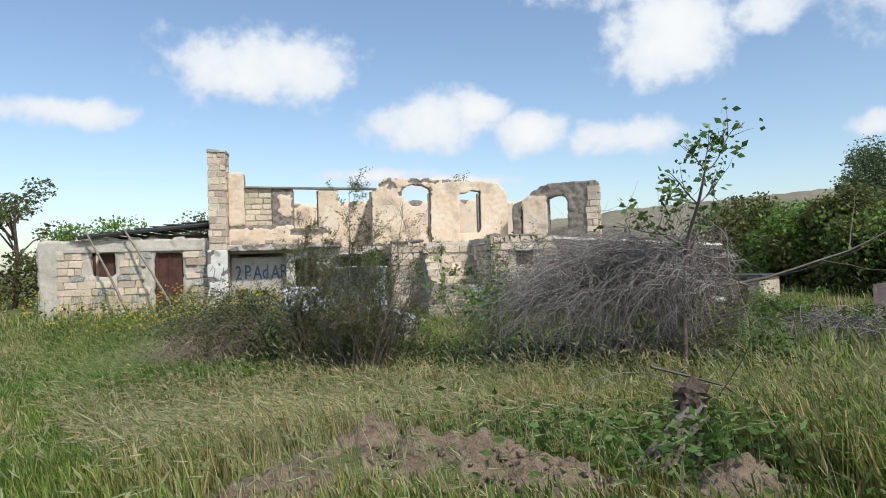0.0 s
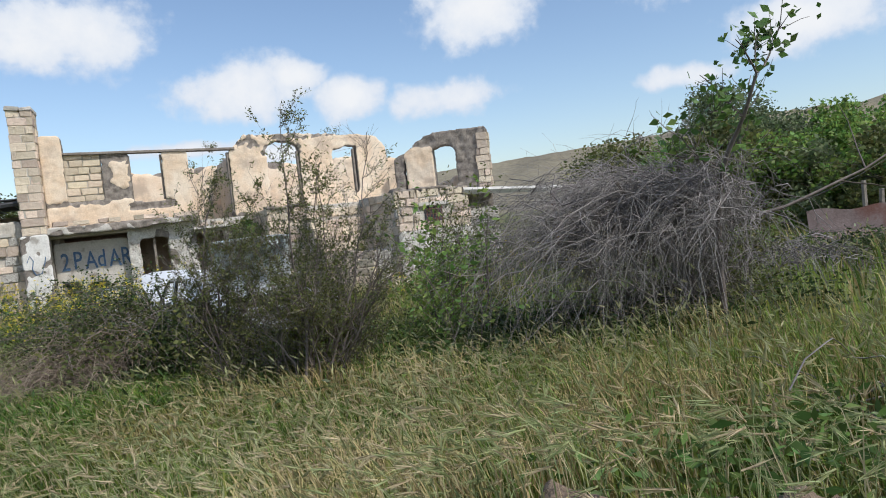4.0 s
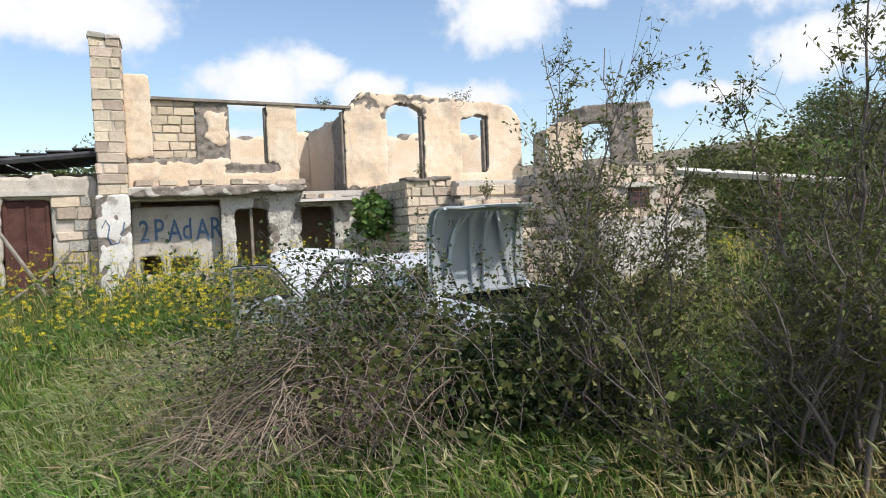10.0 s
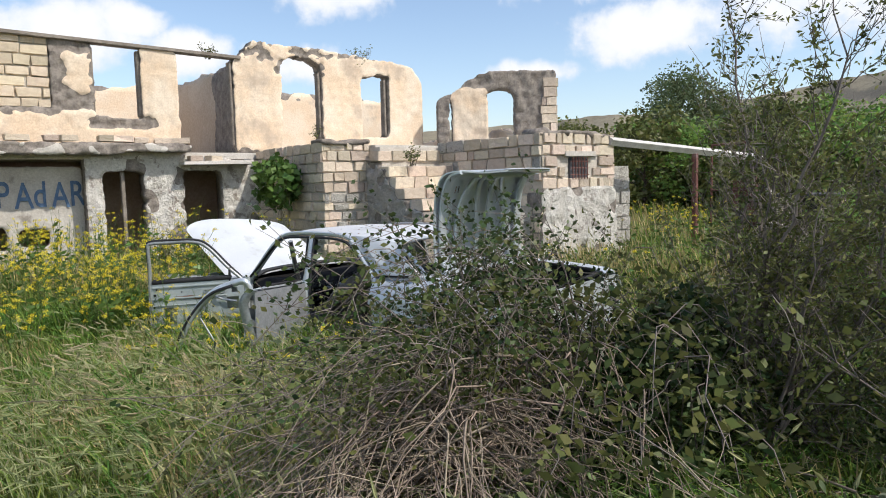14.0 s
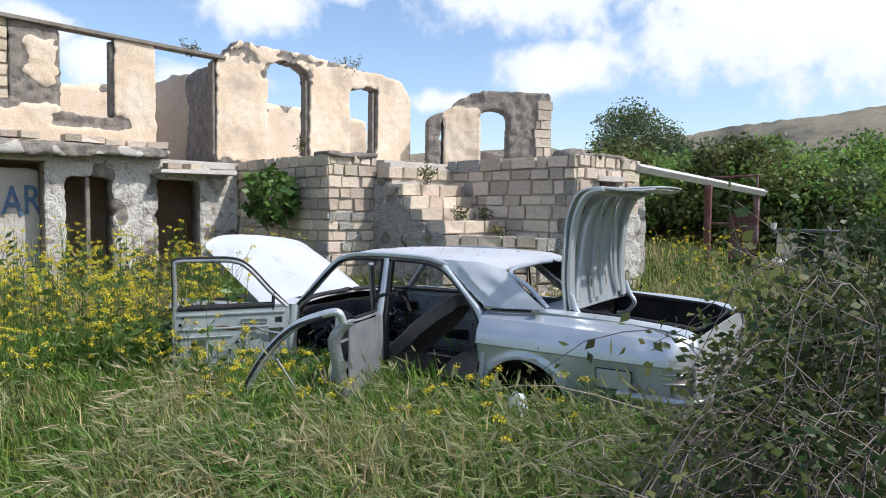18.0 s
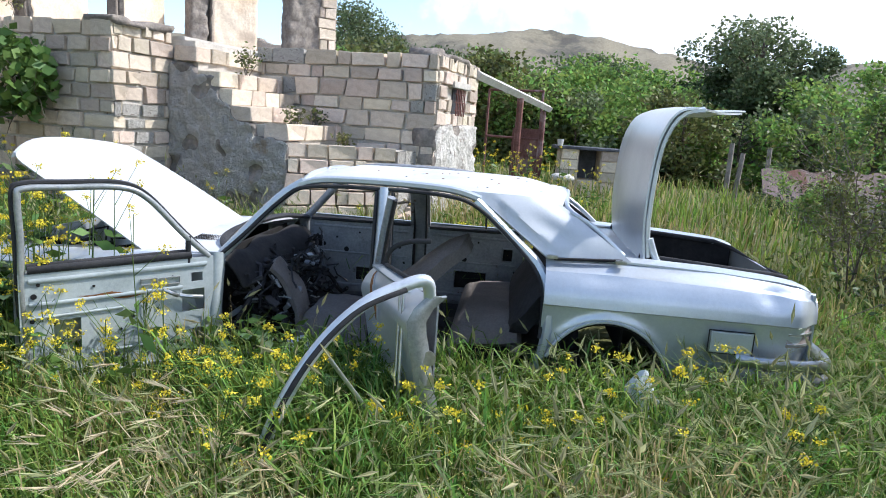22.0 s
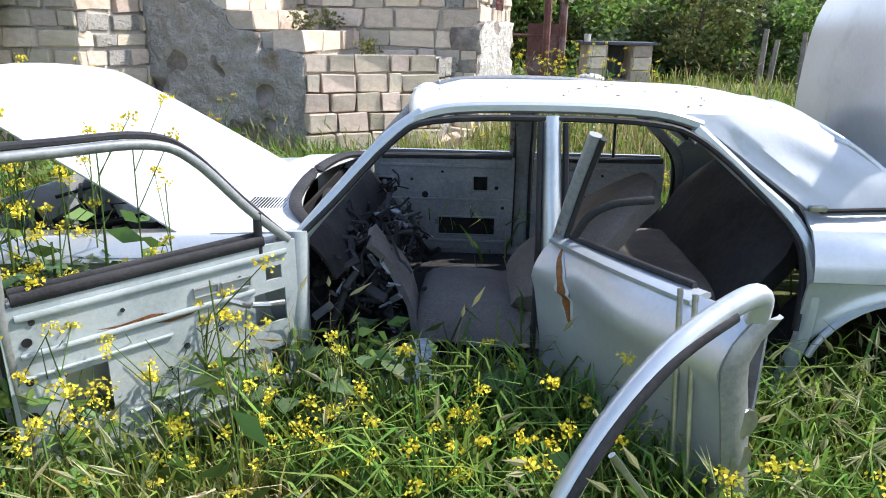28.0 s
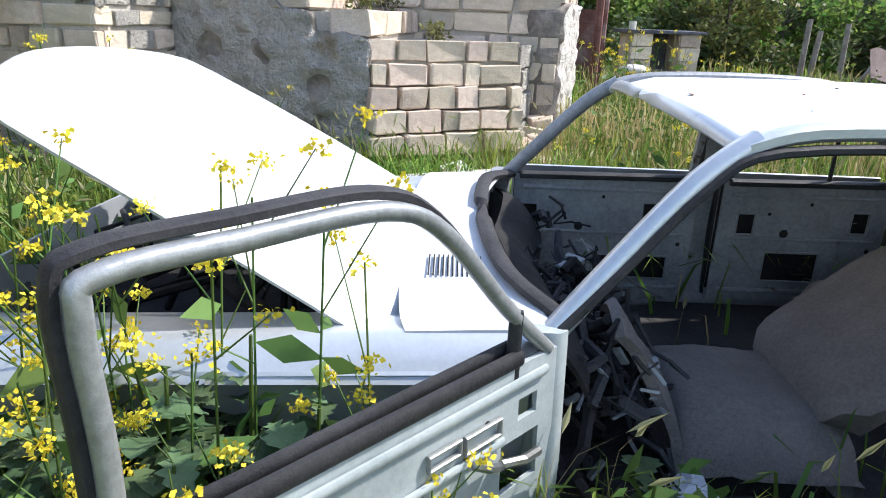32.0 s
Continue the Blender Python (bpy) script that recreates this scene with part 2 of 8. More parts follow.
M_DARKIN = mat("dark_brown_plaster", (0.30, 0.21, 0.165), (0.42, 0.32, 0.26), 2.0, 0.95, 0.3, 25)
M_TIMBER = mat("weathered_timber", (0.20, 0.17, 0.14), (0.34, 0.30, 0.26), 6.0, 0.9, 0.5, 60)
M_BROWNW = mat("brown_door_paint", (0.07, 0.03, 0.025), (0.13, 0.06, 0.05), 4.0, 0.8, 0.4, 40)
M_RUST = mat("rusty_sheet", (0.14, 0.06, 0.05), (0.26, 0.13, 0.11), 3.0, 0.8, 0.5, 30, metal=0.3, c=(0.30, 0.22, 0.22), cscale=1.5)
# dark roofing sheet; the same colour fills openings as their shade
M_TIN = mat("dark_roof_and_opening_shade", (0.05, 0.05, 0.055), (0.12, 0.12, 0.13), 3.0, 0.6, 0.3, 30, metal=0.4)
M_PALE = mat("pale_beam_paint", (0.52, 0.50, 0.46), (0.66, 0.64, 0.60), 4.0, 0.85, 0.3, 40)
M_GRAF = mat("blue_spray_paint", (0.07, 0.13, 0.24), (0.13, 0.21, 0.34), 9.0, 0.7, 0.0, 50)
M_SOIL = mat("dry_soil", (0.19, 0.135, 0.095), (0.31, 0.24, 0.175), 5.0, 0.97, 1.0, 28, dist=0.04)
M_GROUND = mat("meadow_floor", (0.080, 0.100, 0.030), (0.17, 0.165, 0.068), 0.9, 0.97, 0.7, 14, c=(0.17, 0.15, 0.075), cscale=0.5, camt=(0.52, 0.68), dist=0.06)
M_HILL = mat("hill_turf", (0.20, 0.175, 0.125), (0.27, 0.24, 0.17), 0.02, 0.97, 0.4, 0.3, c=(0.11, 0.10, 0.08), cscale=0.012, camt=(0.5, 0.62), dist=1.5)


# ---- ground, with its rise towards the building and the first steps ----
def smooth01(v):
    v = max(0.0, min(1.0, v))
    return v * v * (3 - 2 * v)


MOUNDS = ((2.85, -16.3, 0.60, 0.45, 0.27), (3.40, -16.65, 0.50, 0.35, 0.20), (3.85, -16.95, 0.40, 0.30, 0.10), (4.75, -17.4, 0.30, 0.25, 0.15), (2.25, -16.65, 0.35, 0.30, 0.08))


def ground_z(x, y):
    z = 0.10 + 0.30 * smooth01((y + 6.5) / 5.5) + 0.30 * smooth01((x - 4.0) / 4.5) * smooth01((y + 16) / 5) + 0.40 * smooth01((-y - 13.8) / 3.6)
    if x * x + y * y < 1600:
        z += 0.05 * fnoise(x, y, 0, 0.5) + 0.02 * fnoise(x, y, 0, 1.9)
        for mx, my, rx, ry, h in MOUNDS:
            q = ((x - mx) / rx) ** 2 + ((y - my) / ry) ** 2
            if q < 4:
                z += h * math.exp(-1.4 * q) * (1 + 0.5 * fnoise(x, y, 2, 6))
    return z


def make_ground():
    xs = np.concatenate([-np.geomspace(3000, 16, 16), np.arange(-14, 20.01, 0.25), np.geomspace(22, 3000, 16)])
    ys = np.concatenate([-np.geomspace(3000, 26, 14), np.arange(-24, 6.01, 0.25), np.geomspace(7, 3000, 16)])
    verts = [(x, y, ground_z(x, y)) for y in ys for x in xs]
    w = len(xs)
    i = (np.arange(len(ys) - 1)[:, None] * w + np.arange(w - 1)[None]).ravel()
    me = raw_mesh("ground", verts, quads=np.stack([i, i + 1, i + 1 + w, i + w], 1))
    ob = mesh_part("ground", me, M_GROUND, None, "uneven dry meadow earth under tall grass", True)
    tagged(ob, category="ground", kind="structure")
    for k, (mx, my, rx, ry, h) in enumerate(MOUNDS):
        n = 64
        vs, r = [], np.linspace(0, 1.35, 25)
        for a in range(n):
            for q in r:
                x, y = mx + rx * q * math.cos(2 * math.pi * a / n), my + ry * q * math.sin(2 * math.pi * a / n)
                vs.append((x, y, ground_z(x, y) + 0.025 * (1.35 - q) * 2 - 0.01 + 0.055 * (fnoise(x, y, 1, 7) + 0.6 * fnoise(x, y, 1, 17) + 0.35 * fnoise(x, y, 1, 40)) * smooth01((1.3 - q) / 0.3)))
        qd = [(a * 25 + j, a * 25 + j + 1, ((a + 1) % n) * 25 + j + 1, ((a + 1) % n) * 25 + j) for a in range(n) for j in range(24)]
        ob = mesh_part("soil_mound", raw_mesh("soil_mound", vs, quads=qd), M_SOIL, None, "", True)
        tagged(ob, "heap of dry crumbly brown soil among grass", "soil heap", "soil heaps")


make_ground()


def make_hills():
    for name, az0, az1, dist, tops in (
        ("hill", 8, 62, 420, ((8, 2.0), (16, 3.4), (25, 4.3), (31, 4.6), (40, 5.0), (50, 5.6), (56, 5.4), (62, 4.5))),
        ("hill", 48, 98, 700, ((48, 3.0), (57, 5.4), (66, 6.9), (72, 7.4), (78, 8.1), (83, 7.5), (90, 6.2), (98, 4.0))),
        ("hill", 88, 140, 800, ((88, 3.0), (98, 6.0), (108, 7.2), (118, 7.0), (130, 5.0), (140, 3.0))),
    ):
        n, rows = 90, 14
        vs = []
        for j in range(rows):
            for i in range(n):
                a = az0 + (az1 - az0) * i / (n - 1)
                top = np.interp(a, [t[0] for t in tops], [t[1] for t in tops])
                edge = min(1.0, i / 8, (n - 1 - i) / 8)
                f = j / (rows - 1)
                d = dist * (0.62 + 0.38 * f)
                z = dist * math.tan(radians(top)) * (f ** 1.25) * smooth01(edge) * (1 + 0.14 * (f < 1) * fnoise(a * 0.3, f * 3, 0, 1.0) + 0.03 * fnoise(a * 1.4, f * 7, 0, 1.0))
                vs.append((d * math.sin(radians(a)), -10 + d * math.cos(radians(a)), z - 1))
        i = (np.arange(rows - 1)[:, None] * n + np.arange(n - 1)[None]).ravel()
        ob = mesh_part(name, raw_mesh(name, vs, quads=np.stack([i, i + 1, i + 1 + n, i + n], 1)), M_HILL, None, "", True)
        tagged(ob, "bare brown grassy hill in the distance", "hill", "distant hills", "structure")


make_hills()

# ---- stone blocks ----
BLOCKS = []
for k in range(14):
    bm = bmesh.new()
    bmesh.ops.create_cube(bm, size=1)
    for v in bm.verts:
        v.co += Vector([rng.uniform(-0.06, 0.05) for _ in range(3)])
    bmesh.ops.bevel(bm, geom=list(bm.edges), offset=rng.uniform(0.025, 0.065), segments=1, affect="EDGES")
    for v in bm.verts:
        v.co += Vector([rng.uniform(-0.03, 0.03) for _ in range(3)])
    me = bpy.data.meshes.new("block")
    bm.to_mesh(me)
    bm.free()
    BLOCKS.append(me)
BLOCK_CACHE = {}


def block_mesh(material):
    k = rng.randrange(len(BLOCKS))
    if (k, material.name) not in BLOCK_CACHE:
        me = BLOCKS[k].copy()
        me.materials.append(material)
        BLOCK_CACHE[k, material.name] = me
    return BLOCK_CACHE[k, material.name]


def lay_block(parent, x, y, z, l, w, h, turn, material, tip=0.0):
    ob = bpy.data.objects.new("stone_block", block_mesh(material))
    scene.collection.objects.link(ob)
    ob.parent = parent
    m = Matrix.LocRotScale((x, y, z), Euler((radians(rng.uniform(-1, 1) + tip), radians(rng.uniform(-1, 1)), turn + radians(rng.uniform(-1.2, 1.2)))), (l, w, h))
    ob.matrix_basis = parent.matrix_world.inverted() @ m if parent else m
    return ob


def courses(parent, p, q, z0, z1, material, ch=0.2, bl=0.4, proud=0.012, depth=0.16, skip=None, gap=0.016, alt=None):
    """Courses of blocks on the right-hand face of the line from p to q, seen from outside, with open joints."""
    p, q = Vector(p), Vector(q)
    d = (q - p).normalized()
    length, nrm, turn = (q - p).length, Vector((d.y, -d.x)), math.atan2(d.y, d.x)
    n = max(1, round((z1 - z0) / ch))
    ch = (z1 - z0) / n
    lines = [z0] + [z0 + (r + rng.uniform(-0.13, 0.13)) * ch for r in range(1, n)] + [z1]
    for r in range(n):
        ch = lines[r + 1] - lines[r]
        s, z = (-bl / 2 if r % 2 else 0.0) + rng.uniform(-0.12, 0.05), (lines[r] + lines[r + 1]) / 2
        while s < length:
            l = bl * rng.choice((0.5, 0.7, 0.9, 1.0, 1.1, 1.25))
            a, b = max(s, 0), min(s + l, length)
            s += l
            if length - s < 0.1:
                b = length
                s = length
            if b - a < 0.07:
                continue
            mid = (a + b) / 2
            if skip and skip(mid, z, b - a):
                continue
            c = p + d * mid - nrm * (depth / 2 - proud - rng.uniform(-0.018, 0.014))
            lay_block(parent, c.x, c.y, z, b - a - gap * rng.uniform(0.3, 1.8), depth, ch - gap * rng.uniform(0.2, 1.8), turn, alt(mid, z) if alt else material)


# ---- ragged walls with openings ----
def ragged(name, p, q, z0, z1, thick, solid, skin, materials, cell=0.06, parent=None, label="", rough=0.012):
    """A wall on the line p to q (front on the right-hand side). solid(s, z) tells where it stands, skin(s, z) where its plaster holds."""
    p, q = Vector(p), Vector(q)
    d = (q - p).normalized()
    length, nrm = (q - p).length, Vector((d.y, -d.x))
    nx, nz = int(length / cell), int((z1 - z0) / cell)
    seed = len(name) + p.x
    M = np.zeros((nx + 2, nz + 2), bool)
    S = np.zeros((nx + 2, nz + 2), bool)
    for i in range(nx):
        for k in range(nz):
            s, z = (i + 0.5) * length / nx, z0 + (k + 0.5) * (z1 - z0) / nz
            a, b = 0.018 * fnoise(s, z, seed, 5) + 0.030 * fnoise(s, z, seed, 16), 0.018 * fnoise(s, z, seed + 9, 5) + 0.030 * fnoise(s, z, seed + 9, 16)
            M[i + 1, k + 1] = solid(s + a, z + b)
            S[i + 1, k + 1] = skin(s + 2 * a, z + 2 * b) if skin else True
    for _ in range(3):
        nb = np.zeros(M.shape, int)
        nb[1:-1, 1:-1] = M[:-2, 1:-1].astype(int) + M[2:, 1:-1] + M[1:-1, :-2] + M[1:-1, 2:]
        M &= nb >= 2
    # broken edges follow smooth lines, not the grid
    gs, gz = np.meshgrid(np.arange(nx + 1) * length / nx, z0 + np.arange(nz + 1) * (z1 - z0) / nz, indexing="ij")
    for mask in (M, M & S):
        up = mask[1:-1, 1:] != mask[1:-1, :-1]
        across = mask[1:, 1:-1] != mask[:-1, 1:-1]
        for _ in range(2):
            for g in (gs, gz):
                tot, cnt = np.zeros(g.shape), np.zeros(g.shape)
                tot[:-1] += g[1:] * up
                cnt[:-1] += up
                tot[1:] += g[:-1] * up
                cnt[1:] += up
                tot[:, :-1] += g[:, 1:] * across
                cnt[:, :-1] += across
                tot[:, 1:] += g[:, :-1] * across
                cnt[:, 1:] += across
                on = cnt == 2
                g[on] = 0.4 * g[on] + 0.6 * tot[on] / 2
    verts, at, quads, mi = [], {}, [], []

    def vert(i, k, side):
        if (i, k, side) not in at:
            near = M[i:i + 2, k:k + 2]
            bare = (~S[i:i + 2, k:k + 2] & near).sum() / max(1, near.sum())
            s, z = gs[i, k], gz[i, k]
            if not near.all() and near.any():
                s += 0.35 * cell * fnoise(s, z, seed, 17)
                z += 0.35 * cell * fnoise(s, z, seed + 5, 17)
            deep = min(1.0, thick / 0.3)
            off = (-0.024 * deep * bare + (0.03 * bare + rough) * deep * fnoise(s, z, seed, 8)) if side == 0 else -thick + rough * fnoise(s, z, seed, 8)
            c = p + d * s + nrm * off
            at[i, k, side] = len(verts)
            verts.append((c.x, c.y, z))
        return at[i, k, side]

    for i in range(nx):
        for k in range(nz):
            if not M[i + 1, k + 1]:
                continue
            quads.append((vert(i, k, 0), vert(i + 1, k, 0), vert(i + 1, k + 1, 0), vert(i, k + 1, 0)))
            mi.append(0 if S[i + 1, k + 1] else 1)
            quads.append((vert(i, k, 1), vert(i, k + 1, 1), vert(i + 1, k + 1, 1), vert(i + 1, k, 1)))
            mi.append(2 if len(materials) > 2 else 0)
            for di, dk, e in ((-1, 0, ((i, k), (i, k + 1))), (1, 0, ((i + 1, k + 1), (i + 1, k))), (0, -1, ((i + 1, k), (i, k))), (0, 1, ((i, k + 1), (i + 1, k + 1)))):
                if not M[i + 1 + di, k + 1 + dk]:
                    (a, b), (c, f) = e
                    quads.append((vert(a, b, 0), vert(c, f, 0), vert(c, f, 1), vert(a, b, 1)))
                    mi.append(1)
    ob = mesh_part(name, raw_mesh(name, verts, quads=quads, mat_index=mi), list(materials), parent, label)
    return ob


def inside(s, z, a, b, c, d):
    return a < s < b and c < z < d


# ---- the ruin: upper storey ----
X0 = -0.46


def upper_solid(s, z):
    x = s + X0
    top = np.interp(x, [-0.46, 0.0, 0.03, 3.6, 3.86, 4.1, 4.2, 5.4, 5.84, 6.6, 7.79, 8.06], [4.68, 4.68, 4.26, 4.12, 4.12, 4.36, 4.46, 4.44, 4.42, 4.37, 4.27, 3.95])
    if z > top + 0.03 * fnoise(x, 0, 0, 4):
        return False
    if inside(x, z, 1.43, 2.18, 2.95, 9) or inside(x, z, 2.79, 3.80, 2.0, 9) or inside(x, z, 0.0, 0.80, 3.07, 9):
        return False
    if inside(x, z, 4.74, 5.62, 2.0, 4.04) or ((x - 5.18) / 0.44) ** 2 + ((z - 4.0) / 0.26) ** 2 < 1:
        return False
    if inside(x, z, 6.52, 7.16, 2.7, 3.95) or inside(x, z, 6.86, 7.22, 2.7, 4.04):
        return False
    return True


def upper_skin(s, z):
    x = s + X0
    if 0.8 < x < 1.43 and z > 3.05:
        return 1.0 + 0.12 * fnoise(x, z, 3, 4) < x < 1.38 and 3.28 + 0.3 * (1.38 - x) + 0.1 * fnoise(x, z, 5, 6) < z < 3.98
    if inside(x, z, 1.3, 2.4, 2.78, 2.96) or (x < 0.9 and 2.98 < z < 3.08):
        return False
    if 4.0 < x < 4.62 and z > 4.12 and fnoise(x, z, 0, 7) > 0.0:
        return False
    if (x > 5.0 and z > 4.30 and fnoise(x, z, 0, 5) > -0.05) or (((x - 5.18) / 0.54) ** 2 + ((z - 4.0) / 0.36) ** 2 < 1 and z > 3.9 and fnoise(x, z, 2, 6) > -0.1):
        return False
    if z < 2.42 + 0.05 * fnoise(x, 0, 0, 3):
        return False
    return True


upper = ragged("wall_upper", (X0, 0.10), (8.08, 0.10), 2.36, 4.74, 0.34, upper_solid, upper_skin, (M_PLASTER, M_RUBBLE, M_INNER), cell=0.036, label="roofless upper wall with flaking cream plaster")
tagged(upper, category="wall", kind="structure")
# window filled with blocks
infill = thing("wall_infill", (0.4, 0.2, 3.0), "window opening walled up with yellow limestone blocks", "wall", kind="structure")
box("mortar_bed", 0.0, 0.80, 0.19, 0.38, 3.03, 4.22, M_MORTAR, infill, m=infill.matrix_world.inverted())
courses(infill, (0.0, 0.155), (0.8, 0.155), 3.06, 4.22, M_BLOCKY, ch=0.165, bl=0.36, gap=0.022)
# timber wall plate over the windows
bm = bmesh.new()
add_box(bm, 0.02, 3.95, 0.06, 0.28, 4.13, 4.19, None, 0.008)
for v in bm.verts:
    v.co.z += 0.09 * (1 - v.co.x / 3.9) - 0.03
ob = part("wall_plate", bm, M_TIMBER)
tagged(ob, "grey weathered timber beam along the wall top", "beam", kind="structure")

for x, y0, za, zb in ((2.13, 0.16, 2.98, 4.10), (3.74, 0.14, 2.5, 4.05), (5.56, 0.16, 2.45, 3.98), (7.12, 0.16, 2.75, 3.95), (1.40, 0.16, 2.98, 4.10)):
    ob = box("jamb_board", x, x + 0.045, y0, y0 + 0.16, za, zb, M_TIMBER, jit=0.008)
    tagged(ob, "weathered brown timber lining left in a window opening", "window frame", kind="structure")

# pillar of blocks at the corner
pillar = thing("pillar", (-0.71, -0.05, 0.3), "tall square pillar of pale limestone blocks, limewashed below", "pillar", kind="structure")
pi = pillar.matrix_world.inverted()
box("pillar_core", -0.94, -0.48, -0.31, 0.40, 0.2, 5.16, M_MORTAR, pillar, m=pi)
for z in range(15):
    z0 = 2.36 + z * 0.192
    for a, b in (((-0.96, -0.33), (-0.46, -0.33)), ((-0.96, 0.42), (-0.96, -0.33)), ((-0.46, -0.33), (-0.46, 0.42))):
        courses(pillar, a, b, z0, z0 + 0.192, M_BLOCK, ch=0.192, bl=0.36, proud=0.004)
lw = ragged("limewash_coat", (-1.02, -0.37), (-0.44, -0.37), 0.2, 2.36, 0.2, lambda s, z: True, lambda s, z: fnoise(s, z, 4, 5) < 0.22, (M_WHITEW, M_RUBBLE), cell=0.04, parent=None)
lw.parent, lw.matrix_parent_inverse = pillar, pi
box("cap_stone", -0.98, -0.70, -0.36, 0.40, 5.20, 5.30, M_CONC, pillar, jit=0.02, m=pi)
box("cap_stone", -0.69, -0.44, -0.35, 0.38, 5.20, 5.28, M_CONC, pillar, jit=0.02, m=pi)

# back walls and cross walls of the upper rooms
ob = ragged("wall_back", (-0.5, 4.2), (10.0, 4.2), 0.3, 4.4, 0.35, lambda s, z: z < 4.12 + 0.12 * fnoise(s, 0, 0, 1.1) and not inside(s, z, 4.9, 5.0, 3, 9), lambda s, z: z < 3.9 or fnoise(s, z, 0, 3) > -0.1, (M_PLASTER, M_RUBBLE), cell=0.12)
tagged(ob, "roofless back wall of peeling cream plaster", "wall", kind="structure")
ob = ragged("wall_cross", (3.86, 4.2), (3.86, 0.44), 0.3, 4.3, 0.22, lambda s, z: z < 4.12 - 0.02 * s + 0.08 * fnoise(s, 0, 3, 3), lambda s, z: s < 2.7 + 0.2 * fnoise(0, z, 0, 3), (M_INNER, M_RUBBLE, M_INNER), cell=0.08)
tagged(ob, "inner cross wall with stained plaster and bare rubble edge", "wall", kind="structure")
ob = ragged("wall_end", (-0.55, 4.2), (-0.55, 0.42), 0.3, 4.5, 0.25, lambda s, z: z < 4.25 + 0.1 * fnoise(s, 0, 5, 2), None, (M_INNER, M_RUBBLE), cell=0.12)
tagged(ob, "plastered end wall of the ruin", "wall", kind="structure")
ob = box("floor_slab", -0.5, 8.0, 0.02, 4.2, 2.24, 2.36, M_CONC)
tagged(ob, "concrete upper floor slab", "floor", kind="structure")

# lower storey
ob = ragged("wall_recess", (-0.46, 0.36), (1.2, 0.36), 0.25, 2.13, 0.2, lambda s, z: not (inside(s, z, 0.10, 0.50, 0.79, 1.16) or inside(s, z, 0.68, 1.10, 0.79, 1.12)), None, (M_CONC, M_RUBBLE), cell=0.05)
tagged(ob, "grey rendered wall with two low square openings and blue graffiti", "wall", kind="structure")


def lower_solid(s, z):
    x = s + 1.18
    if inside(x, z, 1.44, 2.10, 0, 2.03) or inside(x, z, 2.77, 3.46, 0, 2.03):
        return False
    return z < 2.3


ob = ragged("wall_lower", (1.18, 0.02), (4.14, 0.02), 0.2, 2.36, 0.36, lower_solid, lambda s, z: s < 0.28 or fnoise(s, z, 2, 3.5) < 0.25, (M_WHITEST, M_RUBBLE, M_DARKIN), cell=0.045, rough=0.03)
tagged(ob, "whitewashed rough lower wall with two doorways", "wall", kind="structure")
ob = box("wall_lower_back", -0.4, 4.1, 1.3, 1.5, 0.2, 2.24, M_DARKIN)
tagged(ob, "brown inner wall of the lower rooms", "wall", kind="structure")
ob = box("door_jamb_board", 1.74, 1.80, 0.10, 0.2, 0.3, 2.03, M_TIMBER)
tagged(ob, "dark upright door board left in the doorway", "door frame", kind="structure")
ob = ragged("balcony_slab", (-0.5, -0.30), (2.86, -0.30), 2.30, 2.50, 0.5, lambda s, z: True if s < 2.2 else z > 2.34, lambda s, z: fnoise(s, z, 0, 4) > 0, (M_CONC, M_RUBBLE), cell=0.05, rough=0.03)
tagged(ob, "crumbling concrete balcony slab edge", "slab", kind="structure")
ob = box("door_canopy", 2.7, 3.95, -0.32, 0.1, 2.12, 2.20, M_CONC, jit=0.02)
tagged(ob, "thin cracked concrete canopy over a doorway", "slab", kind="structure")
for x in (-0.2, 0.25, 0.75, 0.95, 1.5, 1.75, 2.05, 2.45, 2.7, 2.95, 3.3):
    b = lay_block(None, x, -0.12 + rng.uniform(-0.06, 0.06), 2.55 + 0.02 * (x < 2) if x < 2.86 else 2.42, rng.uniform(0.22, 0.4), 0.22, 0.10, rng.uniform(-0.3, 0.3), M_BLOCK)
    b.name = "loose_stone"
    if x >= 2.86:
        b.location.z = 2.25
    tagged(b, "loose stone lying on the broken slab edge", "stone", "loose stones on the slab")
# graffiti letters, blue spray paint on the recess wall
GRAF = "2PAdAR"
for k, ch in enumerate(GRAF):
    cu = bpy.data.curves.new("letter", "FONT")
    cu.body, cu.size, cu.extrude, cu.offset = ch, 0.60, 0.002, 0.006
    tmp = bpy.data.objects.new("letter", cu)
    dg = bpy.context.evaluated_depsgraph_get()
    scene.collection.objects.link(tmp)
    me = bpy.data.meshes.new_from_object(tmp.evaluated_get(bpy.context.evaluated_depsgraph_get()))
    bpy.data.objects.remove(tmp)
    me.materials.clear()
    ob = mesh_part("graffiti_letter", me, M_GRAF)
    ob.matrix_world = Matrix.Translation((-0.34 + k * 0.262, 0.335, 1.46 + 0.02 * (k % 2))) @ Matrix.Rotation(radians(90), 4, "X") @ Matrix.Diagonal((0.66, 1, 1, 1))
    tagged(ob, "dark blue spray-painted letter on grey render", "graffiti", "graffiti letters")
bm = bmesh.new()
tube(bm, [(-0.93, -0.375, 1.75), (-0.86, -0.375, 1.9), (-0.8, -0.375, 1.78), (-0.84, -0.375, 1.6), (-0.78, -0.375, 1.45), (-0.66, -0.375, 1.48), (-0.58, -0.375, 1.7), (-0.55, -0.375, 1.85)], 0.012, 5)
tagged(part("graffiti_letter", bm, M_GRAF), "blue spray-painted curl on the limewashed pillar", "graffiti", "graffiti letters")

# shed on the left
shed = thing("shed", (-3.6, 1.5, 0.3), "low limestone shed with a dark plank door and small window", "shed")
si = shed.matrix_world.inverted()


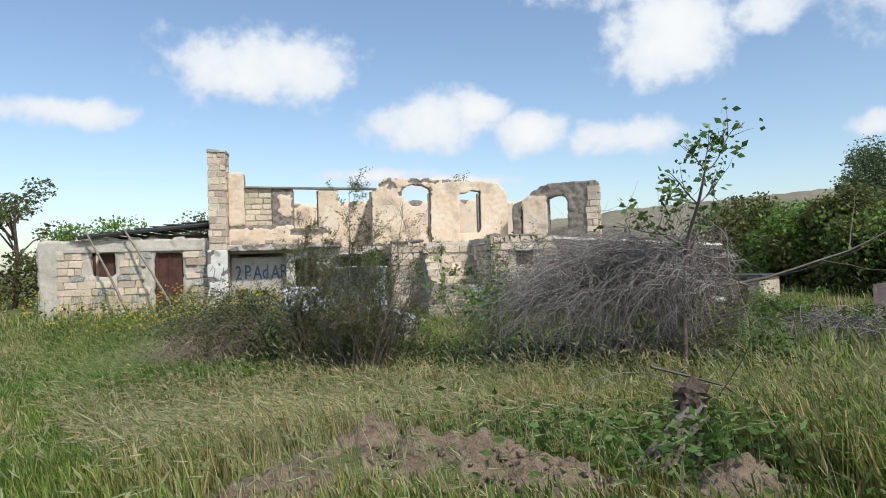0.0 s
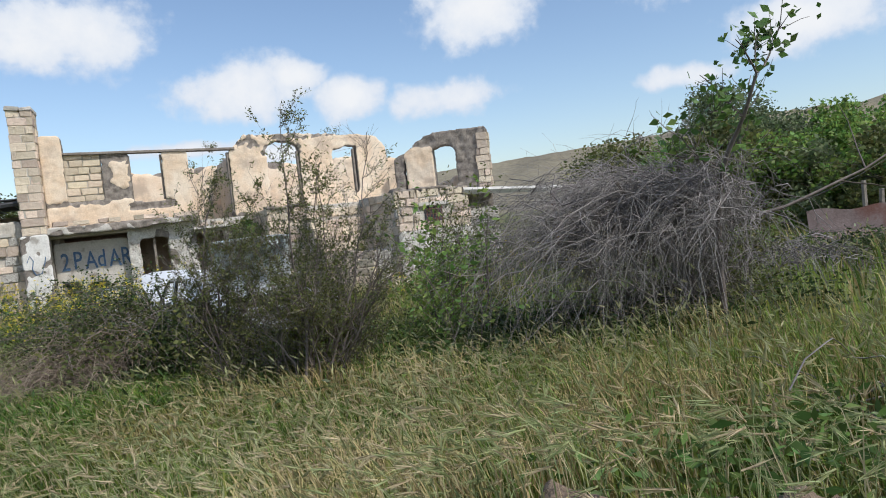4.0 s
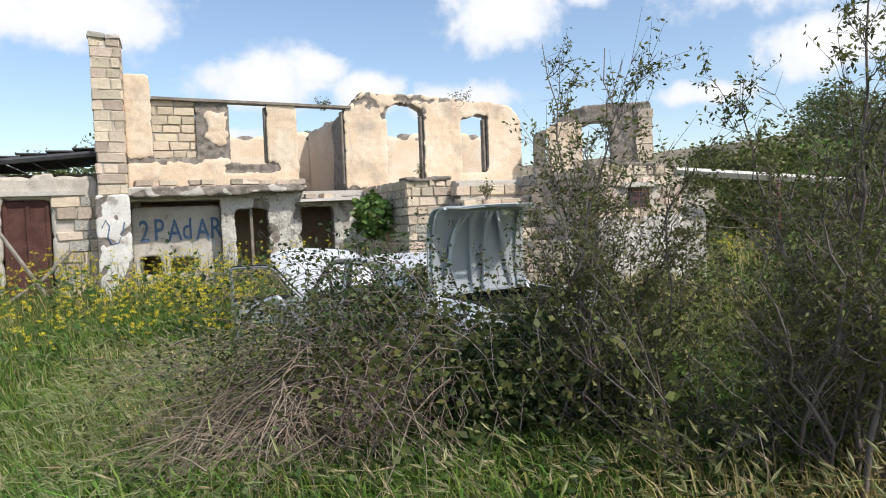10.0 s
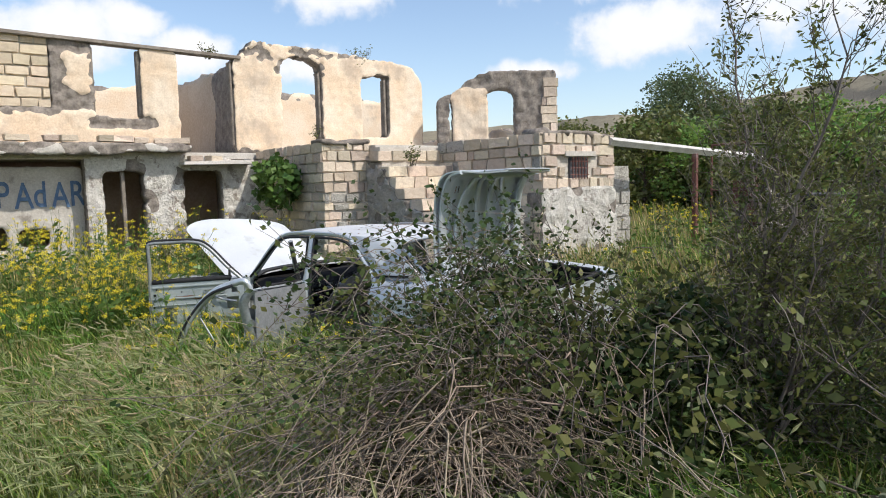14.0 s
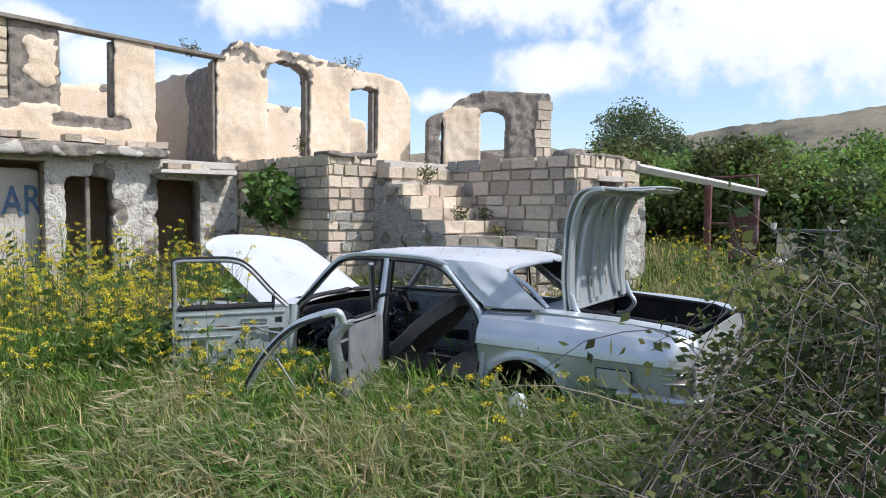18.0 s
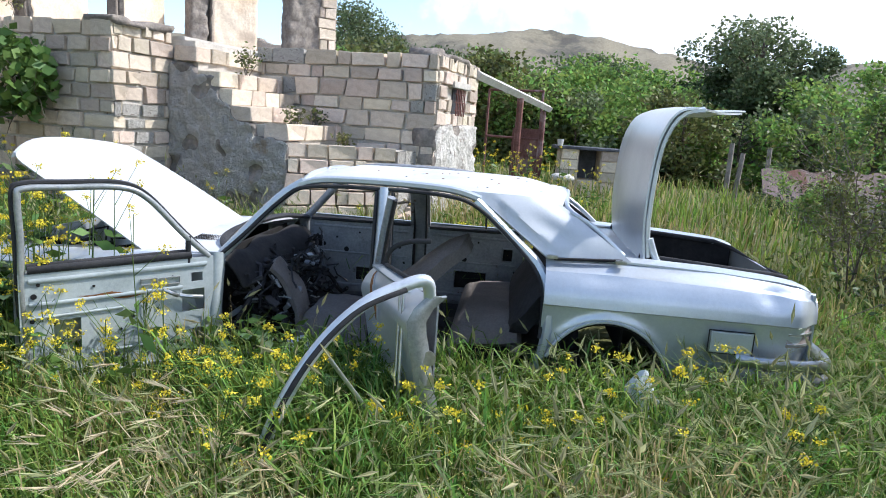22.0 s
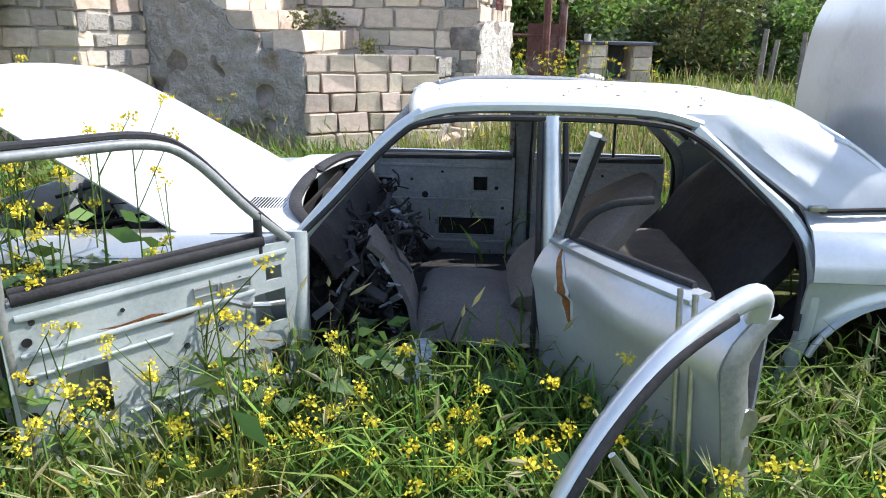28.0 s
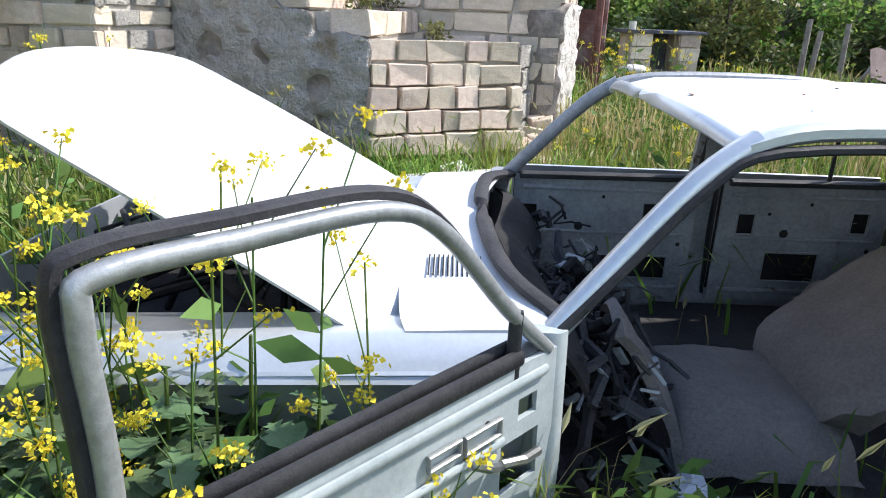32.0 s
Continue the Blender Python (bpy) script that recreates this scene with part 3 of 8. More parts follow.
def shed_solid(s, z):
    x = s - 5.73
    return not (inside(x, z, -4.31, -3.64, 1.70, 2.37) or inside(x, z, -2.59, -1.79, 0, 2.32)) and z < 2.78 + 0.05 * fnoise(x, 0, 0, 3)


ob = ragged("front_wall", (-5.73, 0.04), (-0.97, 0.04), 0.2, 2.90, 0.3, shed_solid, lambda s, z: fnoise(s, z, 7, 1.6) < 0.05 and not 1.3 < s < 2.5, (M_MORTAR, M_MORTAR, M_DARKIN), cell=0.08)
ob.parent, ob.matrix_parent_inverse = shed, si
courses(shed, (-5.2, 0.03), (-0.98, 0.03), 0.3, 2.36, M_BLOCK, bl=0.38, proud=0.03, skip=lambda s, z, l: inside(s - 5.2, z, -4.5, -3.45, 1.62, 2.5) or inside(s - 5.2, z, -2.8, -1.55, 0, 2.5), alt=lambda s, z: rng.choice((M_BLOCK, M_BLOCK, M_BLOCKY, M_WHITEST)))
box("lintel", -5.0, -1.2, 0.0, 0.3, 2.38, 2.47, M_CONC, shed, m=si)
box("side_wall", -5.72, -5.45, 0.3, 3.0, 0.2, 2.78, M_BLOCK, shed, m=si)
box("rear_wall", -5.72, -0.97, 3.0, 3.3, 0.2, 3.0, M_BLOCK, shed, m=si)
d = box("door", -2.57, -1.81, 0.16, 0.20, 0.3, 2.31, M_BROWNW, shed, "dark brown plank door", m=si)
for x in (-2.55, -2.2, -1.88):
    box("door_plank", x, x + 0.07, 0.13, 0.16, 0.3, 2.31, M_BROWNW, shed, m=si)
box("window_frame", -4.31, -3.64, 0.10, 0.15, 2.30, 2.36, M_BROWNW, shed, m=si)
box("window_frame", -4.25, -4.19, 0.10, 0.15, 1.70, 2.36, M_BROWNW, shed, m=si)
box("window_board", -4.15, -3.7, 0.24, 0.27, 1.70, 2.32, M_BROWNW, shed, m=si)
for i in range(9):
    x, rise = -4.8 + i * 0.43, 0.06 + 0.5 * i / 8
    box("roof_sheet", x, x + 0.46, -0.1 + 0.02 * (i % 2), 3.2, 2.80 + rise * 0.75, 2.825 + rise * 0.75, M_TIN, shed, m=si, bevel=0.0)
bm = bmesh.new()
tube(bm, [(-4.6, -0.05, 2.80), (-2.5, -0.06, 3.0), (-0.97, -0.05, 3.14)], 0.06, 6)
ob = part("roof_beam", bm, M_TIN, shed)
ob.matrix_parent_inverse = si
for a, b in (((-4.4, -0.12, 3.05), (-3.05, -0.75, 0.55)), ((-3.35, -0.12, 3.05), (-1.8, -0.8, 0.6)), ((-2.4, -0.7, 0.55), (-1.5, -0.1, 1.35))):
    bm = bmesh.new()
    tube(bm, [a, ((a[0] + b[0]) / 2 + 0.05, (a[1] + b[1]) / 2, (a[2] + b[2]) / 2 - 0.05), b], [0.03, 0.035, 0.04], 6)
    tagged(part("wooden_pole", bm, M_TIMBER), "bare grey wooden pole leaning on the shed wall", "pole", "leaning poles")

# ---- terrace, stairs and side room ----
terrace = thing("terrace", (6.0, -2.5, 0.2), "stone terrace of rough limestone blocks in front of the ruin", "terrace", kind="structure")
ti = terrace.matrix_world.inverted()


def core(x0, x1, y0, y1, z0, z1, material=M_MORTAR, name="wall_core"):
    return box(name, x0, x1, y0, y1, z0, z1, material, terrace, m=ti, bevel=0.0)


core(4.16, 5.02, -2.72, 0.0, 0.1, 2.34)
core(5.02, 8.0, -3.05, 0.0, 0.1, 2.30)
core(6.24, 7.78, -5.50, -3.05, 0.1, 2.30)
core(7.78, 8.7, -5.1, -3.0, 0.1, 1.85)
courses(terrace, (4.13, 0.0), (4.13, -2.75), 0.3, 2.40, M_BLOCK, ch=0.165, bl=0.30, gap=0.024, alt=lambda s, z: rng.choice((M_WHITEST, M_BLOCK, M_BLOCK)) if z < 1.2 else rng.choice((M_BLOCK, M_BLOCK, M_BLOCKY)))
courses(terrace, (4.13, -2.75), (5.0, -2.75), 0.3, 2.40, M_BLOCK, ch=0.165, bl=0.27, gap=0.024, alt=lambda s, z: rng.choice((M_BLOCK, M_WHITEST, M_BLOCK)) if z < 1.5 else rng.choice((M_BLOCK, M_BLOCKY, M_BLOCK)))
courses(terrace, (6.2, -3.05), (6.2, -5.53), 0.4, 2.38, M_BLOCK, ch=0.183, bl=0.37, gap=0.02, alt=lambda s, z: rng.choice((M_BLOCK, M_BLOCK, M_BLOCK, M_BLOCK, M_WHITEST, M_BLOCKY)))
courses(terrace, (6.2, -5.53), (7.8, -5.53), 1.55, 2.38, M_BLOCK, ch=0.17, bl=0.27, gap=0.026, skip=lambda s, z, l: s + l / 2 > 0.58 and s - l / 2 < 1.0 and 1.65 < z < 2.05)
ob = ragged("stone_face", (6.18, -5.56), (7.82, -5.56), 0.1, 1.58, 0.3, lambda s, z: not inside(s, z, 0.6, 0.99, 1.68, 2.03), lambda s, z: fnoise(s, z, 3, 4) < 0.28, (M_WHITEST, M_RUBBLE), cell=0.05, rough=0.05)
ob.parent, ob.matrix_parent_inverse = terrace, ti
ob.name = "whitewashed_base"
courses(terrace, (7.8, -5.53), (7.8, -3.2), 0.4, 2.36, M_BLOCK, ch=0.21)
courses(terrace, (7.82, -5.12), (8.7, -5.12), 0.4, 1.9, M_WHITEST, ch=0.22)
# ragged plaster lip along the top
for a, b, z in (((4.1, -2.80), (5.0, -2.80), 2.38), ((6.18, -5.55), (7.8, -5.55), 2.36)):
    ob = ragged("crumbled_top", a, b, z - 0.03, z + 0.10, 0.4, lambda s, zz: zz < z + 0.05 + 0.08 * fnoise(s, 0, z, 4), lambda s, zz: False, (M_RUBBLE, M_RUBBLE), cell=0.04, rough=0.05)
    ob.parent, ob.matrix_parent_inverse = terrace, ti
# barred window
win = thing("barred_window", (6.99, -5.54, 1.85), "small square window with rusty iron bars", "window", kind="structure")
wi = win.matrix_world.inverted()
# thin dark slab in place of the shade behind the bars
box("dark_opening", 6.79, 7.19, -5.515, -5.505, 1.69, 2.02, M_TIN, win, m=wi)
box("lintel", 6.66, 7.32, -5.58, -5.4, 2.03, 2.11, M_CONC, win, m=wi)
for x in np.linspace(6.83, 7.15, 6):
    bm = bmesh.new()
    tube(bm, [(x, -5.56, 1.69), (x, -5.56, 2.02)], 0.008, 6)
    part("bar", bm, M_RUST, win).matrix_parent_inverse = wi
for z in (1.76, 1.86, 1.96):
    bm = bmesh.new()
    tube(bm, [(6.79, -5.555, z), (7.19, -5.555, z)], 0.007, 6)
    part("bar", bm, M_RUST, win).matrix_parent_inverse = wi
# stairs
stairs = thing("stairs", (5.6, -3.7, 0.2), "worn outdoor stairs of loose limestone blocks", "stairs", kind="structure")
sti = stairs.matrix_world.inverted()
for y0, y1, z in ((-3.12, -2.75, 2.24), (-3.44, -3.12, 1.98), (-3.60, -3.44, 1.80), (-3.86, -3.60, 1.63), (-4.30, -3.86, 1.46)):
    box("step_core", 5.02, 6.22, y0 + 0.03, -2.8, 0.1, z - 0.02, M_MORTAR, stairs, m=sti, bevel=0)
    x = 4.94
    while x < 6.15:
        l = min(rng.choice((0.28, 0.36, 0.4)), 6.2 - x)
        lay_block(stairs, x + l / 2, y0 + 0.14, z - 0.085, l - 0.015, 0.30, 0.17, 0, M_BLOCK)
        x += l
# rendered side of the stairs
ob = ragged("rendered_side", (4.925, -2.75), (4.925, -4.32), 0.15, 2.24, 0.3, lambda s, z: z < np.interp(s, [0, 0.34, 0.36, 0.68, 0.7, 0.84, 0.86, 1.1, 1.12, 1.6], [2.2, 2.2, 2.08, 2.08, 1.8, 1.8, 1.63, 1.63, 1.46, 1.46]) - 0.16, lambda s, z: fnoise(s, z, 6, 3) < 0.3, (M_GREYPL, M_RUBBLE), cell=0.034, rough=0.055)
ob.parent, ob.matrix_parent_inverse = stairs, sti
# low block wall at the foot
foot = thing("low_wall", (5.4, -4.8, 0.2), "low broken wall of grey limestone blocks at the stair foot", "wall", kind="structure")
bm = bmesh.new()
vs = [bm.verts.new(c) for z in (0.1, 1.24) for c in ((5.0, -4.30, z), (5.74, -5.22, z), (6.2, -5.2, z), (6.2, -4.2, z))]
for f in ((0, 1, 5, 4), (1, 2, 6, 5), (2, 3, 7, 6), (3, 0, 4, 7), (4, 5, 6, 7)):
    bm.faces.new([vs[i] for i in f])
part("wall_core", bm, M_MORTAR, foot).matrix_parent_inverse = foot.matrix_world.inverted()
for r in range(5):
    o = 0.05 * (4 - r)
    courses(foot, (4.96 - o * 0.8, -4.28 - o * 0.5), (5.74 - o * 0.6, -5.25 - o * 0.6), 0.45 + r * 0.165, 0.45 + (r + 1) * 0.165, M_BLOCK, ch=0.165, bl=0.26, proud=0.03)
courses(foot, (5.72, -5.26), (6.25, -5.30), 0.45, 1.24, M_WHITEST, ch=0.2, bl=0.3, proud=0.03)

# broken slab and rubble at the foot of the low wall
bm = bmesh.new()
sa, sb = Vector((4.62, -4.98, ground_z(4.62, -4.98) + 0.30)), Vector((4.12, -5.66, ground_z(4.12, -5.66) + 0.05))
sd = (sa - sb).normalized()
sm = Matrix((sd, Vector((0, 0, 1)).cross(sd).normalized(), sd.cross(Vector((0, 0, 1)).cross(sd).normalized()))).transposed().to_4x4()
add_box(bm, -0.42, 0.42, -0.11, 0.11, -0.03, 0.03, Matrix.Translation((sa + sb) / 2) @ sm, 0.012, 0.012)
tagged(part("broken_slab", bm, M_PALE), "pale broken slab leaning on rubble below the wall", "slab")
for k in range(16):
    x, y, h = rng.uniform(4.55, 5.35), rng.uniform(-5.55, -4.75), rng.uniform(0.08, 0.17)
    b = lay_block(None, x, y, ground_z(x, y) + h * 0.35, rng.uniform(0.12, 0.28), rng.uniform(0.12, 0.2), h, rng.uniform(0, 3), M_BLOCK, rng.uniform(-18, 18))
    b.name = "rubble_block"
    tagged(b, "fallen limestone block lying in dry grass", "stone", "rubble at the wall foot")

# fragment of the far room
frag = thing("wall_fragment", (9.1, -1.1, 2.3), "standing fragment of a rubble wall with a broken doorway", "wall", kind="structure")
fi = frag.matrix_world.inverted()


def frag_solid(s, z):
    top = np.interp(s, [0, 0.28, 0.5, 0.9, 1.4, 2.0, 2.63], [3.52, 3.58, 3.76, 4.02, 4.13, 4.17, 4.06])
    if z > top + 0.05 * fnoise(s, 0, 2, 6):
        return False
    if 0.26 < s < 0.33 and z < 3.5 and fnoise(0, z, 0, 9) > -0.5:
        return False
    return not (inside(s, z, 1.12, 1.72, 2, 3.6) or ((s - 1.42) / 0.3) ** 2 + ((z - 3.58) / 0.14) ** 2 < 1)


ob = ragged("broken_wall", (8.08, -0.45), (10.28, -1.89), 0.3, 4.1, 0.36, frag_solid, lambda s, z: 0.3 < s < 1.12 and z < 3.75, (M_PLASTER, M_RUBBLE, M_INNER), cell=0.055, rough=0.03)
ob.parent, ob.matrix_parent_inverse = frag, fi
courses(frag, (10.0, -1.72), (10.29, -1.905), 2.36, 3.94, M_BLOCK, ch=0.19, bl=0.34, proud=0.02)
courses(frag, (10.29, -1.905), (10.5, -1.58), 2.36, 3.94, M_BLOCK, ch=0.19, bl=0.34, proud=0.02)
ob = ragged("wall_side", (10.4, -1.6), (10.4, 4.2), 0.3, 3.2, 0.3, lambda s, z: z < 2.9 + 0.2 * fnoise(s, 0, 0, 1), None, (M_PLASTER, M_RUBBLE), cell=0.12)
tagged(ob, "low plastered side wall of the ruin", "wall", kind="structure")
ob = box("terrace_floor", 5.02, 10.3, -2.9, 0.06, 2.30, 2.345, M_CONC)
tagged(ob, "broken concrete terrace floor", "floor", kind="structure")

# pergola beam, posts, gate
bm = bmesh.new()
tube(bm, [(7.68, -5.55, 2.27), (9.7, -5.66, 2.14), (11.8, -5.77, 2.0)], 0.07, 4)
tagged(part("pergola_beam", bm, M_PALE), "long pale painted beam from the wall to rusty posts", "beam", kind="structure")
for x, h in ((9.75, 2.08), (11.7, 1.95)):
    bm = bmesh.new()
    g = ground_z(x, -5.7)
    tube(bm, [(x, -5.68, g - 0.1), (x, -5.68, h)], 0.055, 8)
    tube(bm, [(x, -5.68, 1.0), (x, -5.68, 1.05)], 0.07, 8)
    tagged(part("iron_post", bm, M_RUST), "rusty round iron post under the beam", "post", "pergola posts")
gate = thing("metal_gate", (11.9, -5.0, 0.4), "rusty sheet-metal gate leaf in a thin frame", "gate")
gi = gate.matrix_world.inverted()
for a, b in (((11.9, -5.6, 0.4), (11.9, -5.6, 2.35)), ((12.3, -4.4, 0.4), (12.3, -4.4, 2.35)), ((11.9, -5.6, 2.33), (12.3, -4.4, 2.33)), ((11.9, -5.6, 1.4), (12.3, -4.4, 1.4))):
    bm = bmesh.new()
    tube(bm, [a, b], 0.025, 6)
    part("gate_bar", bm, M_RUST, gate).matrix_parent_inverse = gi
bm = bmesh.new()
add_box(bm, 0, 0.62, -0.01, 0.01, 0.5, 1.6, Matrix.Translation((11.9, -5.6, 0)) @ Matrix.Rotation(math.atan2(1.2, 0.4), 4, "Z"))
part("gate_sheet", bm, M_RUST, gate).matrix_parent_inverse = gi

# little block oven
oven = thing("block_oven", (11.7, -6.65, 0.5), "small block-built hutch with a dark square opening", "hutch", turn=-72)
for x0, x1, z0, z1, y0, y1 in ((-0.55, -0.21, 0, 0.78, 0, 0.6), (0.21, 0.55, 0, 0.78, 0, 0.6), (-0.21, 0.21, 0, 0.22, 0, 0.6)):
    part_bm = bmesh.new()
    add_box(part_bm, x0, x1, y0, y1, z0 - 0.3, z1, None, 0.012, 0.008)
    part("wall", part_bm, M_BLOCK, oven)
bm = bmesh.new()
# back wall coloured dark for the shade inside the hutch
add_box(bm, -0.21, 0.21, 0.5, 0.6, 0.2, 0.78)
part("back", bm, M_TIN, oven)
bm = bmesh.new()
add_box(bm, -0.66, 0.62, -0.08, 0.68, 0.78, 0.83, None, 0.006, 0.008)
part("roof_slab", bm, M_TIN, oven)
for x in (-0.38, 0.38):
    for z in range(4):
        ob = lay_block(None, 0, 0, 0, 0.31, 0.06, 0.185, 0, M_BLOCK)
        ob.parent = oven
        ob.location = (x, -0.01, 0.09 + z * 0.2)
        ob.rotation_euler = (0, 0, 0)
bm = bmesh.new()
tube(bm, [(11.38, -6.12, 1.33), (11.38, -6.12, 1.45)], [0.05, 0.06], 10)
tagged(part("tin_can", bm, M_PALE), "pale tin can standing on the hutch roof", "can")
bm = bmesh.new()
bmesh.ops.create_uvsphere(bm, u_segments=14, v_segments=6, radius=1, matrix=Matrix.Translation((11.37, -6.22, 0.74)) @ Matrix.Diagonal((0.22, 0.24, 0.09, 1)))
tube(bm, [(11.37, -6.22, 0.3), (11.37, -6.22, 0.71)], 0.06, 8)
tagged(part("wash_basin", bm, M_PALE, None, "", True), "old white washbasin on a stand beside the hutch", "basin")
for x, y, h, lean in ((14.6, -9.26, 1.6, 0.0), (14.75, -9.45, 1.4, 0.06), (15.2, -10.1, 1.55, -0.03), (15.3, -10.4, 0.95, 0.35)):
    bm = bmesh.new()
    g = ground_z(x, y)
    tube(bm, [(x, y, g - 0.1), (x, y - lean, h)], [0.06, 0.05], 6)
    tagged(part("fence_post", bm, M_TIMBER), "weathered pale wooden fence post in grass", "fence post", "fence posts")

# ---- the wrecked car ----
M_PAINT = mat("worn_silver_paint", (0.53, 0.57, 0.60), (0.63, 0.67, 0.70), 1.5, 0.30, 0.05, 60, metal=0.5, c=(0.40, 0.43, 0.44), cscale=2.5, camt=(0.58, 0.75), spec=0.5, fine_amt=0.12)
M_HOOD = mat("chalky_white_paint", (0.53, 0.555, 0.58), (0.62, 0.64, 0.66), 1.2, 0.45, 0.05, 50, metal=0.05, c=(0.46, 0.475, 0.475), cscale=3, camt=(0.55, 0.68), spec=0.4, fine_amt=0.08)
M_DOORIN = mat("pale_green_grey_primer", (0.32, 0.365, 0.365), (0.43, 0.475, 0.475), 3.0, 0.45, 0.1, 50, metal=0.1, c=(0.30, 0.18, 0.10), cscale=6, camt=(0.66, 0.74), fine_amt=0.2)
M_CARIN = mat("dark_grey_inner_metal", (0.24, 0.255, 0.27), (0.36, 0.375, 0.39), 5.0, 0.5, 0.2, 50, metal=0.3, c=(0.12, 0.07, 0.05), cscale=6, camt=(0.64, 0.72))
M_STEEL = mat("worn_grey_frame_steel", (0.26, 0.275, 0.27), (0.40, 0.415, 0.41), 4.0, 0.38, 0.1, 50, metal=0.5)
M_BUMPER = mat("grey_bumper_plastic", (0.20, 0.21, 0.22), (0.30, 0.31, 0.32), 4.0, 0.55, 0.15, 40)
M_RUBBER = mat("black_rubber_seal", (0.018, 0.018, 0.02), (0.04, 0.04, 0.042), 6.0, 0.6, 0.2, 60)
M_SEAT = mat("faded_grey_seat_cloth", (0.165, 0.148, 0.137), (0.245, 0.22, 0.203), 3.0, 0.95, 0.5, 90, c=(0.17, 0.145, 0.13), cscale=5)
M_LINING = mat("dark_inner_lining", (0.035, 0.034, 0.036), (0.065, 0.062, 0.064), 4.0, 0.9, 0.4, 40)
M_CHROME = mat("dull_chrome", (0.45, 0.46, 0.47), (0.58, 0.59, 0.60), 5.0, 0.28, 0.05, 40, metal=0.9)
M_RUSTP = mat("bare_rust", (0.22, 0.09, 0.035), (0.36, 0.17, 0.07), 9.0, 0.9, 0.5, 60)
# near-black: shade of hollows put into the colour, also black trim and hoses
M_DARK = mat("cavity_shade_and_black_trim", (0.012, 0.012, 0.013), (0.03, 0.028, 0.027), 5.0, 0.9, 0.2, 30)
M_LAMPG = mat("faded_lamp_glass", (0.30, 0.22, 0.20), (0.50, 0.46, 0.43), 7.0, 0.2, 0.1, 40)
M_PLASTIC = mat("thin_white_plastic", (0.55, 0.60, 0.64), (0.72, 0.76, 0.80), 6.0, 0.4, 0.3, 30)

car = thing("car", (1.663, -5.99, 0.0), "abandoned stripped silver-white saloon car with hood, trunk and doors open", "car", turn=math.degrees(math.atan2(-0.971, 0.237)))


def sheet(name, f, nu, nv, material, parent=car, label="", thick=0.012, smooth=True):
    """A curved sheet of metal from f(s, t) -> point, given a thickness."""
    P = np.array([[f(i / nu, j / nv) for j in range(nv + 1)] for i in range(nu + 1)], float)
    du, dv = np.gradient(P, axis=0), np.gradient(P, axis=1)
    nn = np.cross(du, dv)
    nn /= np.linalg.norm(nn, axis=2, keepdims=True) + 1e-9
    V = np.concatenate([P.reshape(-1, 3), (P - nn * thick).reshape(-1, 3)])
    w, n = nv + 1, (nu + 1) * (nv + 1)
    i = (np.arange(nu)[:, None] * w + np.arange(nv)[None]).ravel()
    top = np.stack([i, i + w, i + w + 1, i + 1], 1)
    q = [top, top[:, ::-1] + n]
    rim = [(k, k + 1) for k in range(nv)] + [(nu * w + k + 1, nu * w + k) for k in range(nv)] + [(k * w + w, k * w) for k in range(nu)] + [(k * w + nv, (k + 1) * w + nv) for k in range(nu)]
    q.append(np.array([(a, b, b + n, a + n) for a, b in rim]))
    ob = mesh_part(name, raw_mesh(name, V, quads=np.concatenate(q)), material, parent, label, smooth)
    if smooth:
        ob.data.set_sharp_from_angle(angle=radians(40))
    return ob


def bar(name, pts, w, h, material, parent=car, label="", side=(0, 1, 0)):
    """A bent bar of rectangular section: w along side, h across it."""
    bm = bmesh.new()
    rings, side = [], Vector(side)
    for i, p in enumerate(pts):
        d = (Vector(pts[min(i + 1, len(pts) - 1)]) - Vector(pts[max(i - 1, 0)])).normalized()
        a = (side - d * side.dot(d)).normalized()
        b = d.cross(a)
        r = 0.25
        rings.append([bm.verts.new(Vector(p) + a * w * x + b * h * y) for x, y in ((-.5, -.5 + r), (-.5, .5 - r), (-.5 + r, .5), (.5 - r, .5), (.5, .5 - r), (.5, -.5 + r), (.5 - r, -.5), (-.5 + r, -.5))])
    for a, b in zip(rings, rings[1:]):
        for k in range(8):
            bm.faces.new((a[k], a[(k + 1) % 8], b[(k + 1) % 8], b[k]))
    bm.faces.new(rings[0][::-1])
    bm.faces.new(rings[-1])
    bmesh.ops.recalc_face_normals(bm, faces=bm.faces)
    ob = part(name, bm, material, parent, label, True)
    ob.data.set_sharp_from_angle(angle=radians(50))
    return ob


def curve_pts(pts, n=6):
    """Catmull-Rom through points."""
    pts = [Vector(p) for p in pts]
    out = []
    for i in range(len(pts) - 1):
        p0, p1, p2, p3 = pts[max(i - 1, 0)], pts[i], pts[i + 1], pts[min(i + 2, len(pts) - 1)]
        for k in range(n):
            t = k / n
            out.append(0.5 * (2 * p1 + (p2 - p0) * t + (2 * p0 - 5 * p1 + 4 * p2 - p3) * t * t + (3 * p1 - p0 - 3 * p2 + p3) * t ** 3))
    return out + [pts[-1]]


W = 1.62  # from one side to the other


def side_v(z):
    """How far the flank stands out at a height."""
    return np.interp(z, [0.2, 0.4, 0.55, 0.692, 0.704, 0.76, 0.80, 0.84, 0.87, 0.90, 0.92, 0.935, 0.95], [0.03, -0.02, -0.056, -0.082, -0.106, -0.098, -0.082, -0.058, -0.034, -0.004, 0.022, 0.050, 0.09])


def deck_z(u):
    return np.interp(u, [1.8, 2.2, 2.7, 3.0, 3.12, 3.2], [0.93, 0.932, 0.918, 0.897, 0.88, 0.85])


